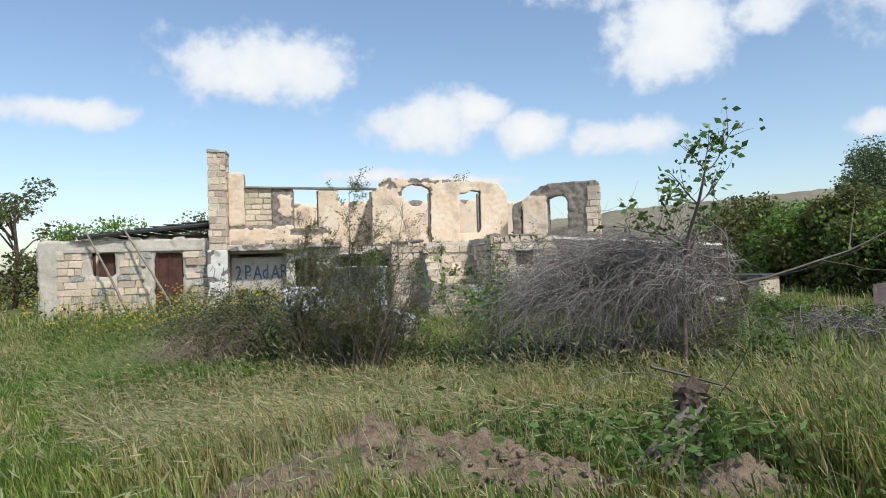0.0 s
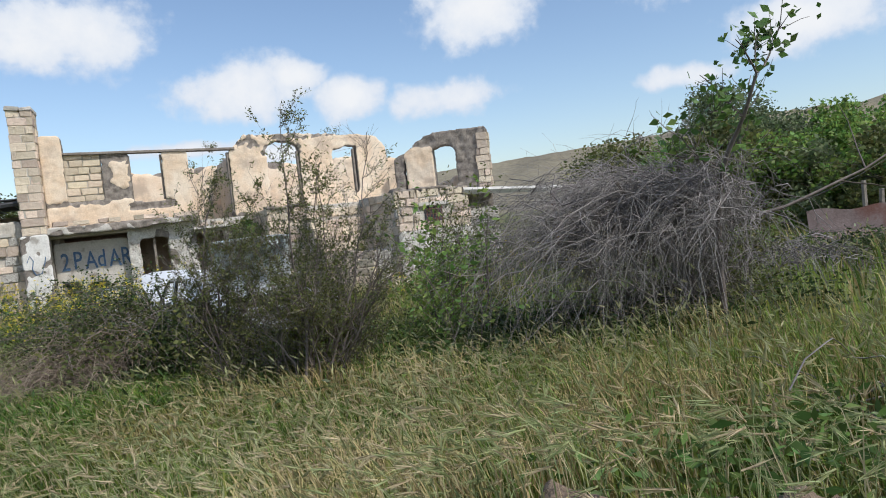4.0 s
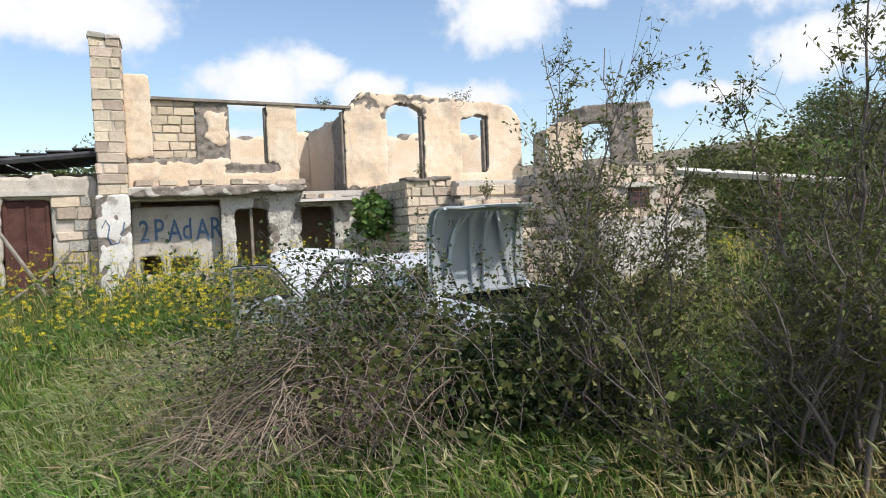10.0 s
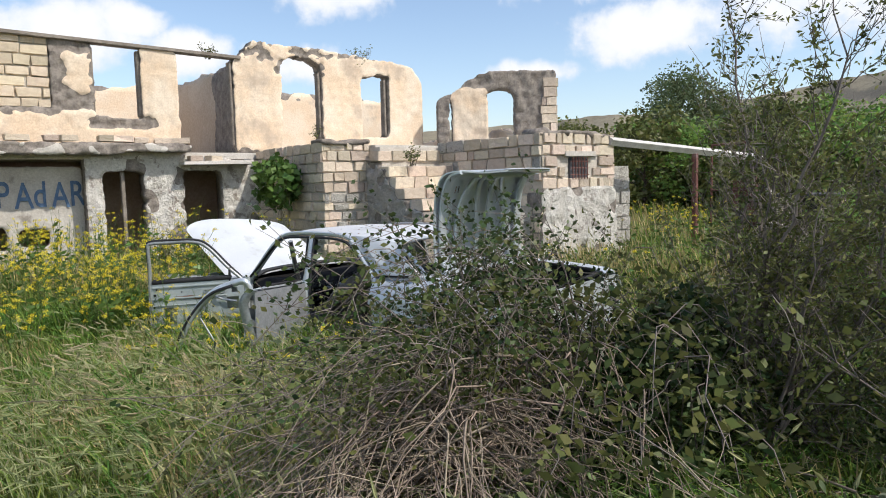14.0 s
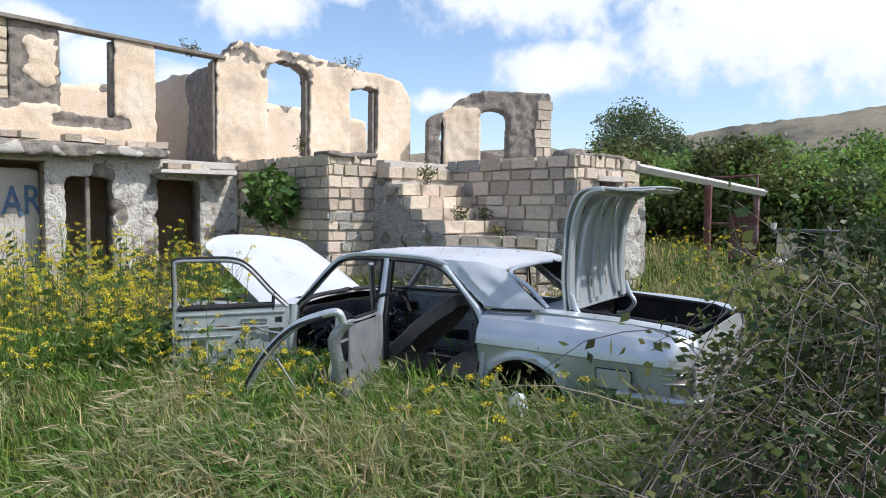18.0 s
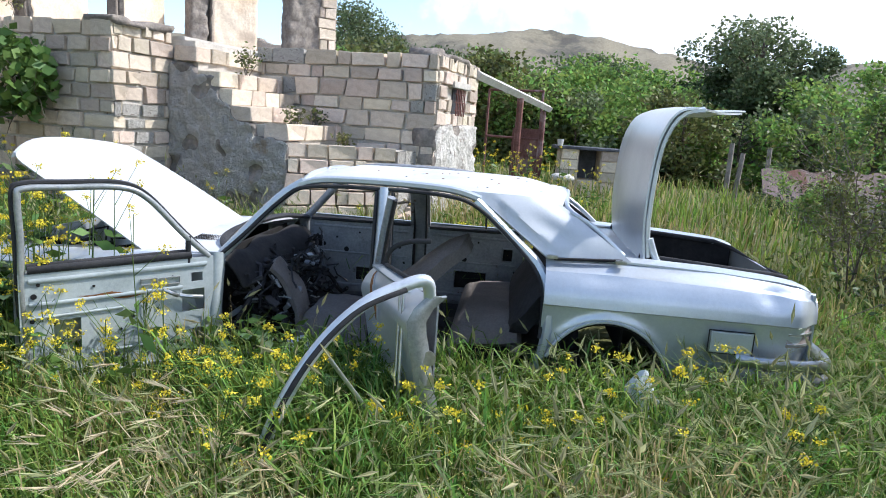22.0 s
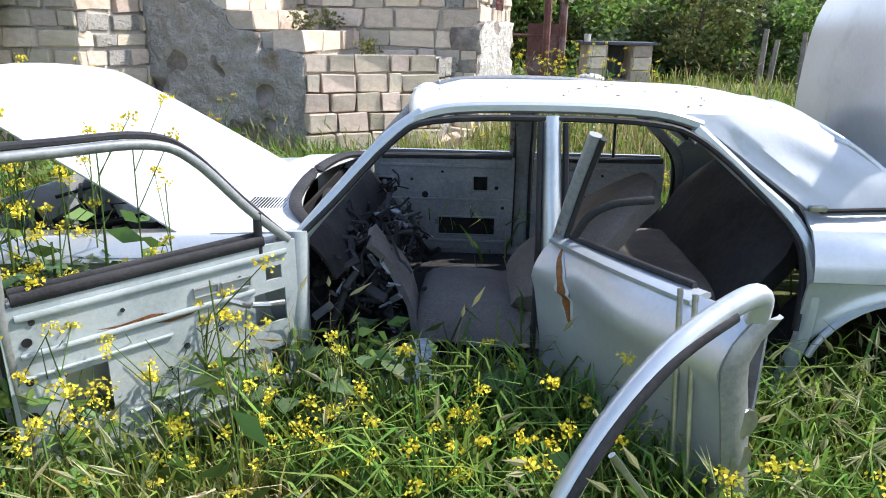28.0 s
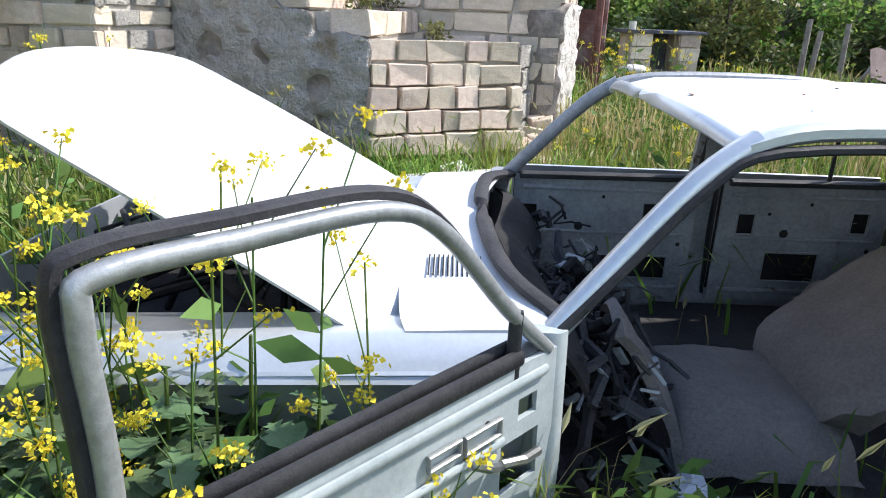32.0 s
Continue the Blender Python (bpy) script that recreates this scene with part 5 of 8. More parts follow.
def backrest(u0, z0, u1, z1, v0, v1, d):
    def f(s, t):
        x, y = 2 * s - 1, 2 * t - 1
        k = max(0.0, (1 - abs(x) ** 4) * (1 - abs(y) ** 4)) ** 0.5
        c = 0.13 * smooth01((s - 0.55) / 0.45)
        return (u0 + (u1 - u0) * s - d * k, v0 + c + (v1 - v0 - 2 * c) * t, z0 + (z1 - z0) * s + 0.01 * fnoise(s * 6, t * 5, u0, 1))
    return f


seat = new("front_seat")
tagged(seat, "sagging grey cloth driver seat with a reclined back in the car", "car seat")
seat.matrix_world = car.matrix_world @ Matrix.Translation((0.6, 0.4, 0.2))


def seat_parts(root, u, v0, v1):
    inv = root.matrix_world.inverted() @ car.matrix_world
    for nm, f in (("seat_cushion", pillow(u, u + 0.54, v0, v1, 0.38, 0.09, -0.02)), ("seat_back", backrest(u + 0.50, 0.42, u + 1.00, 0.86, v0 + 0.02, v1 - 0.02, 0.06))):
        ob = sheet(nm, f, 16, 16, M_SEAT, root, thick=0.09 if nm == "seat_cushion" else -0.09)
        ob.matrix_parent_inverse = inv
    ob = part("seat_base", (lambda b: (add_box(b, u + 0.05, u + 0.45, v0 + 0.04, v1 - 0.04, 0.19, 0.36, None, 0.01), b)[1])(bmesh.new()), M_DARK, root)
    ob.matrix_parent_inverse = inv


seat_parts(seat, 0.38, 0.17, 0.74)
bench = tagged(new("rear_bench"), "dusty grey rear bench seat inside the car", "car seat")
bench.matrix_world = car.matrix_world @ Matrix.Translation((1.6, 0.8, 0.2))
bi = bench.matrix_world.inverted() @ car.matrix_world
for nm, f, th in (("seat_cushion", pillow(1.28, 1.72, 0.22, 1.40, 0.42, 0.07, 0.04), 0.1), ("seat_back", backrest(1.74, 0.44, 2.0, 0.84, 0.20, 1.42, 0.06), -0.1)):
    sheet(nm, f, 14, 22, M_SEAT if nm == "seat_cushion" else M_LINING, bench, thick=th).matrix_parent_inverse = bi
part("seat_base", (lambda b: (add_box(b, 1.32, 1.68, 0.3, 1.34, 0.2, 0.42, None, 0.01), b)[1])(bmesh.new()), M_DARK, bench).matrix_parent_inverse = bi
# torn dashboard, wires and brackets
dash = sheet("dashboard", lambda s, t: (-0.06 + 0.16 * t + 0.03 * math.sin(9 * s), 0.08 + (W - 0.16) * s, 0.74 - 0.16 * t * t + 0.015 * math.sin(17 * s)), 20, 6, M_DARK, label="torn black dashboard shell")
for k in range(170):
    u, v, z = rng.uniform(-0.02, 0.30), rng.uniform(0.12, 1.25), rng.uniform(0.32, 0.70)
    pts, p = [], Vector((u, v, z))
    for q in range(5):
        pts.append(tuple(p))
        p = p + Vector((rng.uniform(-0.05, 0.07), rng.uniform(-0.09, 0.09), rng.uniform(-0.08, 0.05)))
    bm = bmesh.new()
    tube(bm, pts, rng.choice((0.004, 0.006, 0.010, 0.016)), 5)
    part("wire", bm, rng.choice((M_DARK, M_RUBBER, M_LINING)), dash)
for k in range(140):
    u, v, z = rng.uniform(0.0, 0.34), rng.uniform(0.12, 1.1), rng.uniform(0.30, 0.66)
    a = rng.uniform(0.012, 0.048)
    part("bracket", (lambda b: (add_box(b, -a, a, -a * rng.uniform(0.2, 0.6), a * 0.4, -a * 0.14, a * 0.14, Matrix.Translation((u, v, z)) @ Euler([rng.uniform(-1, 1) for _ in range(3)]).to_matrix().to_4x4(), 0.004), b)[1])(bmesh.new()), rng.choice((M_DARK, M_CARIN, M_CARIN, M_LINING, M_STEEL)), dash)
bm = bmesh.new()
tube(bm, [(0.1, 0.38, 0.6), (0.3, 0.38, 0.66)], 0.018, 8)
part("steering_column", bm, M_DARK, dash)
sheet("torn_dash_pad", lambda s, t: (0.22 + 0.17 * s + 0.05 * math.sin(2.6 * s), 0.22 + 0.24 * t + 0.03 * math.sin(5 * s), 0.68 - 0.36 * s + 0.04 * math.sin(3.1 * t) + 0.012 * math.sin(9 * s + 4 * t)), 12, 8, M_SEAT, thick=0.03, label="grey dash pad hanging loose")


# open front door
HINGE = Vector((-0.03, -0.05, 0.0))
DDIR = Vector((-0.713, -0.701, 0.0))


def dpt(s, z, o=0.0):
    """A place on the front door: along it from the hinge, up, and out towards its inner face."""
    n = Vector((DDIR.y, -DDIR.x, 0))
    lean = 0.03 * (z - 0.8)
    return HINGE + DDIR * s + n * (o + lean) + Vector((0, 0, z - 0.035 * s))


fdoor = new("front_door")
fdoor.parent = car
fdoor["label"] = "front door swung wide open, inner trim stripped"
sheet("door_skin", lambda s, t: dpt(0.0 + 0.93 * s, 0.18 + 0.60 * t, 0.05 + 0.04 * math.sin(math.pi * t)), 12, 10, M_PAINT, fdoor, thick=0.008)
holes = ((0.05, 0.17, 0.50, 0.62), (0.66, 0.78, 0.38, 0.55), (0.06, 0.12, 0.66, 0.71), (0.05, 0.12, 0.28, 0.40))
us = sorted({0.0, 0.92, *[h for a, b, c, d in holes for h in (a, b)]})
zs = sorted({0.18, 0.79, *[h for a, b, c, d in holes for h in (c, d)]})
bm = bmesh.new()
for a, b in zip(us, us[1:]):
    for c, d in zip(zs, zs[1:]):
        if any(h[0] < (a + b) / 2 < h[1] and h[2] < (c + d) / 2 < h[3] for h in holes):
            continue
        vs = [bm.verts.new(dpt(x, z, -0.03 + o)) for o in (0, 0.012) for x, z in ((a, c), (b, c), (b, d), (a, d))]
        for f in ((0, 1, 2, 3), (7, 6, 5, 4), (0, 4, 5, 1), (1, 5, 6, 2), (2, 6, 7, 3), (3, 7, 4, 0)):
            bm.faces.new([vs[i] for i in f])
bmesh.ops.remove_doubles(bm, verts=bm.verts, dist=1e-4)
bmesh.ops.recalc_face_normals(bm, faces=bm.faces)
part("inner_panel", bm, M_DOORIN, fdoor, "pale grey-green pressed inner panel with holes")
for z, w, s0, s1 in ((0.755, 0.022, 0.04, 0.88), (0.640, 0.018, 0.17, 0.88), (0.575, 0.010, 0.46, 0.88), (0.36, 0.012, 0.30, 0.62), (0.25, 0.02, 0.04, 0.88)):
    bar("pressed_rib", [tuple(dpt(s0 + (s1 - s0) * k / 3, z, -0.036)) for k in range(4)], 0.012, w, M_DOORIN, fdoor, side=tuple(Vector((DDIR.y, -DDIR.x, 0))))
# round holes drawn as near-black discs for their inner shade
for s, z, r in ((0.86, 0.68, 0.014), (0.88, 0.45, 0.018), (0.82, 0.36, 0.012), (0.2, 0.42, 0.012), (0.26, 0.36, 0.012), (0.31, 0.41, 0.01), (0.5, 0.33, 0.01), (0.22, 0.7, 0.008), (0.84, 0.735, 0.009), (0.60, 0.70, 0.007), (0.48, 0.46, 0.008), (0.42, 0.52, 0.011), (0.36, 0.46, 0.007), (0.87, 0.56, 0.011), (0.30, 0.54, 0.009)):
    bm = bmesh.new()
    c = dpt(s, z, -0.034)
    tube(bm, [c, c + Vector((DDIR.y, -DDIR.x, 0)) * -0.002], r, 12)
    part("small_hole", bm, M_DARK, fdoor)
for s0, s1, z0, z1 in ((0.20, 0.27, 0.60, 0.64), (0.07, 0.19, 0.575, 0.60)):
    bm = bmesh.new()
    tube(bm, [dpt(s0, z0, -0.05), dpt((s0 + s1) / 2, (z0 + z1) / 2, -0.06), dpt(s1, z1, -0.05)], 0.011, 8)
    part("handle_lever", bm, M_CHROME, fdoor, "chrome door lever")
for s0, s1, z0, z1 in ((0.185, 0.285, 0.665, 0.70), (0.30, 0.38, 0.675, 0.705)):
    bar("catch_plate", [tuple(dpt(s0, z0, -0.038)), tuple(dpt(s1, z0, -0.038)), tuple(dpt(s1, z1, -0.038)), tuple(dpt(s0, z1, -0.038)), tuple(dpt(s0, z0, -0.038))], 0.012, 0.009, M_STEEL, fdoor, side=tuple(Vector((DDIR.y, -DDIR.x, 0))))
bm = bmesh.new()
vs = [dpt(s, z, -0.034) for s, z in ((0.36, 0.632), (0.44, 0.645), (0.52, 0.662), (0.61, 0.655), (0.68, 0.66), (0.60, 0.642), (0.53, 0.632), (0.46, 0.618), (0.40, 0.622))]
f = bm.faces.new([bm.verts.new(v) for v in vs])
bmesh.ops.solidify(bm, geom=[f], thickness=0.003)
part("rust_patch", bm, M_RUSTP, fdoor)
for o, w, h, m, dz in ((0.012, 0.038, 0.021, M_RUBBER, 0.0), (-0.018, 0.030, 0.030, M_STEEL, -0.024)):
    pts = [(0.02, 0.80 + dz * 0.5, o), (0.16, 0.95 + dz, o), (0.33, 1.14 + dz, o), (0.46, 1.205 + dz, o), (0.70, 1.215 + dz, o), (0.88, 1.215 + dz, o), (0.925 + dz * 0.8, 1.17 + dz, o), (0.92 + dz * 0.8, 0.95, o), (0.92 + dz * 0.6, 0.72, o), (0.91 + dz * 0.6, 0.45, o), (0.90 + dz * 0.5, 0.22, o)]
    bar("window_frame", curve_pts([tuple(dpt(*p)) for p in pts], 5), w, h, m, fdoor, side=tuple(Vector((DDIR.y, -DDIR.x, 0))))
bar("belt_seal", [tuple(dpt(s, 0.808, -0.028)) for s in (0.12, 0.5, 0.88)], 0.022, 0.036, M_RUBBER, fdoor, side=tuple(Vector((DDIR.y, -DDIR.x, 0))))
bar("belt_seal", [tuple(dpt(s, 0.818, 0.004)) for s in (0.12, 0.5, 0.88)], 0.018, 0.030, M_RUBBER, fdoor, side=tuple(Vector((DDIR.y, -DDIR.x, 0))))
bar("belt_channel", [tuple(dpt(s, 0.785, 0.02)) for s in (0.04, 0.5, 0.9)], 0.07, 0.022, M_STEEL, fdoor, side=tuple(Vector((DDIR.y, -DDIR.x, 0))))
bar("quarter_light_post", [tuple(dpt(0.135, 0.76, -0.02)), tuple(dpt(0.13, 0.91, -0.02))], 0.02, 0.028, M_RUBBER, fdoor)

# open rear door with its frame torn off
R0, R1 = Vector((0.90, -0.09, 0)), Vector((1.27, -0.88, 0))
RD = (R1 - R0).normalized()
RN = Vector((-RD.y, RD.x, 0))
rdoor = new("rear_door")
rdoor.parent = car
rdoor["label"] = "rear door hanging open with a bent torn window frame"
RL = (R1 - R0).length


def rpt(s, z, o=0.0):
    return R0 + RD * (RL * s) - RN * o + Vector((0, 0, z + 0.06 * s))


def rskin(s, t):
    z = 0.18 + 0.65 * t
    bulge = np.interp(z, [0.18, 0.40, 0.60, 0.665, 0.68, 0.74, 0.79, 0.83], [-0.06, -0.005, 0.035, 0.048, 0.065, 0.052, 0.02, -0.03]) - 0.035 * math.exp(-((s - 0.25) / 0.18) ** 2 - ((t - 0.75) / 0.2) ** 2)
    return rpt(s, z, 0.02 + bulge)


sheet("door_skin", rskin, 24, 20, M_PAINT, rdoor, "dented silver outer skin", thick=0.008)
sheet("inner_panel", lambda s, t: rpt(s, 0.20 + 0.61 * t, -0.06), 8, 8, M_CARIN, rdoor, thick=-0.008)
sheet("door_edge", lambda s, t: Vector(rskin(1.0, s)) + RD * (0.012 * math.sin(math.pi * t)) + RN * (0.075 * t), 12, 4, M_STEEL, rdoor)
bm = bmesh.new()
for z in (0.46, 0.56):
    tube(bm, [rpt(1.0, z, -0.02), rpt(1.025, z, -0.02)], 0.035, 10)
part("latch", bm, M_CHROME, rdoor)
bar("belt_strip", [tuple(rpt(s, 0.83 - 0.01 * math.sin(3 * s), -0.01)) for s in np.linspace(0.02, 0.8, 8)], 0.07, 0.022, M_PAINT, rdoor)
bar("belt_seal", [tuple(rpt(s, 0.843, -0.03)) for s in np.linspace(0.08, 0.75, 6)], 0.02, 0.02, M_RUBBER, rdoor)


def scar(grow, lift):
    """A long ragged scar down the door skin."""
    def f(s, t):
        w = (0.022 + grow) * math.sin(math.pi * min(max(s, 0.02), 0.98)) ** 0.6 * (1 + 0.5 * fnoise(s * 9, t, grow, 1))
        return Vector(rskin(0.10 + 0.15 * s + 0.02 * math.sin(5 * s) + w * (2 * t - 1), 0.97 - 0.37 * s)) - RN * lift
    return f


sheet("bare_metal_edge", scar(0.016, 0.003), 24, 4, M_HOOD, rdoor, "white flaked paint edge", thick=0.002)
sheet("rust_patch", scar(0.0, 0.006), 24, 4, M_RUSTP, rdoor, "long bare rust scar", thick=0.002)
bar("window_frame", [(0.915, -0.10, 0.82), (0.95, -0.17, 1.02), (0.99, -0.235, 1.21)], 0.036, 0.04, M_CARIN, rdoor, "grey frame upright still standing")
bar("frame_seal", [(0.94, -0.115, 0.83), (0.975, -0.185, 1.03), (1.012, -0.245, 1.20)], 0.03, 0.02, M_RUBBER, rdoor)
bar("torn_strip", curve_pts([(0.96, -0.16, 0.85), (1.0, -0.2, 0.94), (1.08, -0.2, 0.985), (1.2, -0.2, 1.0)], 5), 0.02, 0.025, M_RUBBER, rdoor)
fr = bar("torn_frame", curve_pts([(1.285, -0.86, 0.86), (1.27, -0.90, 0.955), (1.18, -0.95, 0.94), (1.04, -1.04, 0.87), (0.90, -1.12, 0.72), (0.79, -1.185, 0.52), (0.71, -1.22, 0.30), (0.67, -1.24, 0.10)], 6), 0.045, 0.05, M_PAINT, rdoor, "pale window frame bent outwards to the ground")
bar("frame_seal", curve_pts([(1.20, -0.965, 0.93), (1.04, -1.068, 0.86), (0.90, -1.148, 0.71), (0.79, -1.213, 0.51), (0.71, -1.248, 0.29)], 6), 0.012, 0.022, M_RUBBER, rdoor)
bar("chrome_strip", [(0.93, -1.10, 0.66), (1.1, -1.05, 0.42), (1.32, -1.02, 0.16)], 0.012, 0.016, M_CHROME, rdoor)
for s in (0.80, 0.86):
    bar("glass_channel", [tuple(rpt(s, 0.86, 0.06)), tuple(rpt(s + 0.1, 0.35, 0.085))], 0.014, 0.014, M_CHROME, rdoor)


# litter by the wheel and sill
def crumpled(name, at, size, material, label, cat):
    bm = bmesh.new()
    bmesh.ops.create_icosphere(bm, subdivisions=3, radius=1)
    for v in bm.verts:
        k = 1 + 0.35 * fnoise(v.co.x, v.co.y, v.co.z + at[0], 2.2) + 0.15 * fnoise(v.co.x, v.co.y, v.co.z, 6)
        v.co = Vector((v.co.x * size[0], v.co.y * size[1], v.co.z * size[2])) * k + Vector(at)
    tagged(part(name, bm, material), label, cat)


crumpled("plastic_bag", (1.80, -8.30, ground_z(1.80, -8.30) + 0.21), (0.08, 0.08, 0.20), M_PLASTIC, "crumpled white plastic bag in the grass", "bag")
cw = car.matrix_world @ Vector((0.42, 0.12, 0.26))
crumpled("plastic_bag", tuple(cw), (0.10, 0.07, 0.05), M_PLASTIC, "pale blue plastic rag on the car floor", "bag")

# ---- plants ----
G1 = mat("green_grass", (0.090, 0.168, 0.027), (0.230, 0.320, 0.067), 0.45, 0.6, 0.0, 3, vary=0.5, island=True, c=(0.30, 0.27, 0.09), cscale=0.6, camt=(0.54, 0.68), trans=0.4)
G4 = mat("lush_grass", (0.085, 0.185, 0.030), (0.185, 0.320, 0.060), 0.6, 0.55, 0.0, 3, vary=0.5, island=True, trans=0.4)
G2 = mat("dry_grass", (0.38, 0.31, 0.13), (0.56, 0.48, 0.24), 0.5, 0.8, 0.0, 3, vary=0.3, island=True, trans=0.3)
G3 = mat("seed_heads", (0.26, 0.29, 0.12), (0.46, 0.45, 0.25), 0.4, 0.75, 0.0, 3, vary=0.3, island=True, trans=0.35)
L1 = mat("shrub_leaf", (0.088, 0.115, 0.034), (0.175, 0.19, 0.062), 0.8, 0.5, 0.0, 5, vary=0.45, island=True, trans=0.4)
L2 = mat("dark_bramble_leaf", (0.035, 0.068, 0.022), (0.080, 0.120, 0.038), 1.2, 0.45, 0.0, 5, vary=0.4, island=True, trans=0.2)
L3 = mat("bright_tree_leaf", (0.130, 0.240, 0.047), (0.225, 0.355, 0.09), 0.25, 0.5, 0.0, 3, vary=0.5, island=True, trans=0.5)
L4 = mat("grey_green_leaf", (0.105, 0.150, 0.068), (0.170, 0.215, 0.10), 0.3, 0.55, 0.0, 3, vary=0.4, island=True, trans=0.35)
L5 = mat("fresh_weed_leaf", (0.070, 0.145, 0.030), (0.130, 0.220, 0.055), 0.8, 0.45, 0.0, 5, vary=0.35, island=True, trans=0.3)
TW = mat("grey_twig", (0.115, 0.095, 0.082), (0.23, 0.20, 0.175), 2.0, 0.9, 0.0, 20, vary=0.35, island=True)
TD = mat("dry_straw_twig", (0.20, 0.155, 0.115), (0.36, 0.30, 0.23), 2.0, 0.9, 0.0, 20, vary=0.3, island=True)
BARK = mat("brown_bark", (0.07, 0.05, 0.04), (0.15, 0.115, 0.09), 6.0, 0.95, 0.6, 30)
YEL = mat("mustard_petal", (0.74, 0.60, 0.03), (0.86, 0.76, 0.08), 3.0, 0.6, 0.0, 10, vary=0.15, island=True, trans=0.3)

R = np.random.default_rng(11)


def blades(P, H, Wd, lean, bend):
    """Grass blades as bent strips: feet, heights, widths, lean directions (n, 2), and how far the tips droop."""
    n = len(P)
    a = R.uniform(0, 2 * np.pi, n)
    side = np.stack([np.cos(a), np.sin(a), 0 * a], 1) * Wd[:, None] / 2
    up = np.zeros((n, 3))
    up[:, 2] = H
    L = np.concatenate([lean, np.zeros((n, 1))], 1) * H[:, None]
    m1 = P + up * 0.45 + L * 0.22
    m2 = P + up * 0.80 + L * 0.62
    tip = P + up * (1.0 - 0.25 * bend[:, None] * np.array([0, 0, 1])) + L * 1.15
    V = np.stack([P - side, P + side, m1 - side * 0.95, m1 + side * 0.95, m2 - side * 0.6, m2 + side * 0.6, tip], 1).reshape(-1, 3)
    b = 7 * np.arange(n)[:, None]
    Q = np.concatenate([b + [0, 1, 3, 2], b + [2, 3, 5, 4]])
    T = b + [4, 5, 6]
    return V, Q, T, tip, tip - m2


def leaves(P, size, flat=0.5, aspect=0.5, droop=0.0):
    """Loose leaves, each a pointed folded pair of triangles, at points P."""
    n = len(P)
    d = R.normal(size=(n, 3))
    d[:, 2] = d[:, 2] * (1 - flat) - droop
    d /= np.linalg.norm(d, axis=1, keepdims=True)
    u = R.normal(size=(n, 3)) * [1, 1, 0.5]
    w = np.cross(d, u)
    w /= np.linalg.norm(w, axis=1, keepdims=True) + 1e-9
    nn = np.cross(d, w)
    s = (size * R.uniform(0.6, 1.3, n))[:, None]
    a, b = P, P + d * s
    mid = P + d * s * 0.45 + nn * s * 0.08
    V = np.stack([a, mid + w * s * aspect / 2, b, mid - w * s * aspect / 2], 1).reshape(-1, 3)
    return V, 4 * np.arange(n)[:, None] + [0, 1, 2, 3]


def stuff(name, V, Q=None, T=None, material=None, label="", category="", parent=None, kind="stuff"):
    ob = mesh_part(name, raw_mesh(name, V, tris=T, quads=Q), material, parent)
    if parent is None:
        tagged(ob, label, category, kind=kind)
    elif label:
        ob["label"] = label
    return ob


CAR_INV = np.array(car.matrix_world.inverted())


def in_car(x, y):
    u = CAR_INV[0, 0] * x + CAR_INV[0, 1] * y + CAR_INV[0, 3]
    v = CAR_INV[1, 0] * x + CAR_INV[1, 1] * y + CAR_INV[1, 3]
    return (u > -1.6) & (u < 3.25) & (v > -0.02) & (v < W + 0.14)


def blocked(x, y):
    return ((y > -0.1) & (x > -6.4)) | ((x > 4.05) & (x < 8.7) & (y > -2.8)) | ((x > 4.9) & (x < 8.7) & (y > -4.3)) | ((x > 5.6) & (x < 7.9) & (y > -5.5)) | ((x > 11.3) & (x < 12.2) & (y > -7.2) & (y < -6.1))


TRACK = np.array([(2.6, -20.8), (1.9, -18.8), (1.0, -16.5), (-0.1, -14.0), (-1.25, -12.0), (-1.35, -9.6), (-0.6, -7.3), (0.2, -6.1)])


def track_dist(x, y):
    best = np.full(len(x), 99.0)
    for a, b in zip(TRACK, TRACK[1:]):
        d = b - a
        t = np.clip(((x - a[0]) * d[0] + (y - a[1]) * d[1]) / (d @ d), 0, 1)
        best = np.minimum(best, np.hypot(x - a[0] - t * d[0], y - a[1] - t * d[1]))
    return best


gx, gy = np.arange(-16, 30.01, 0.2), np.arange(-24, 8.01, 0.2)
GRID = np.array([[ground_z(x, y) for x in gx] for y in gy])
NOI = np.array([[fnoise(x, y, 5, 0.55) + 0.5 * fnoise(x, y, 8, 1.6) for x in gx] for y in gy])


def sample(A, x, y):
    i, j = np.clip((x + 16) / 0.2, 0, len(gx) - 1.001), np.clip((y + 24) / 0.2, 0, len(gy) - 1.001)
    a, b = i.astype(int), j.astype(int)
    fi, fj = i - a, j - b
    return (A[b, a] * (1 - fi) + A[b, a + 1] * fi) * (1 - fj) + (A[b + 1, a] * (1 - fi) + A[b + 1, a + 1] * fi) * fj


def scatter(n, x0, x1, y0, y1, near=None, far=None):
    """Random feet on the meadow, kept by distance from the walked line."""
    x, y = R.uniform(x0, x1, n), R.uniform(y0, y1, n)
    d = track_dist(x, y)
    keep = ~blocked(x, y) & (~in_car(x, y) | (R.uniform(size=n) < 0.004))
    for mx, my, rx, ry, h in MOUNDS:
        keep &= (((x - mx) / rx) ** 2 + ((y - my) / ry) ** 2 > 1.7) | (R.uniform(size=n) < 0.04)
    keep &= (d > -1) & (np.hypot(x - 4.8, y + 16.8) > 0.36)
    if near is not None:
        keep &= R.uniform(size=n) < np.clip(1 - (d - near) / (far - near), 0.0, 1)
    x, y, d = x[keep], y[keep], d[keep]
    return np.stack([x, y, sample(GRID, x, y) - 0.01], 1), d


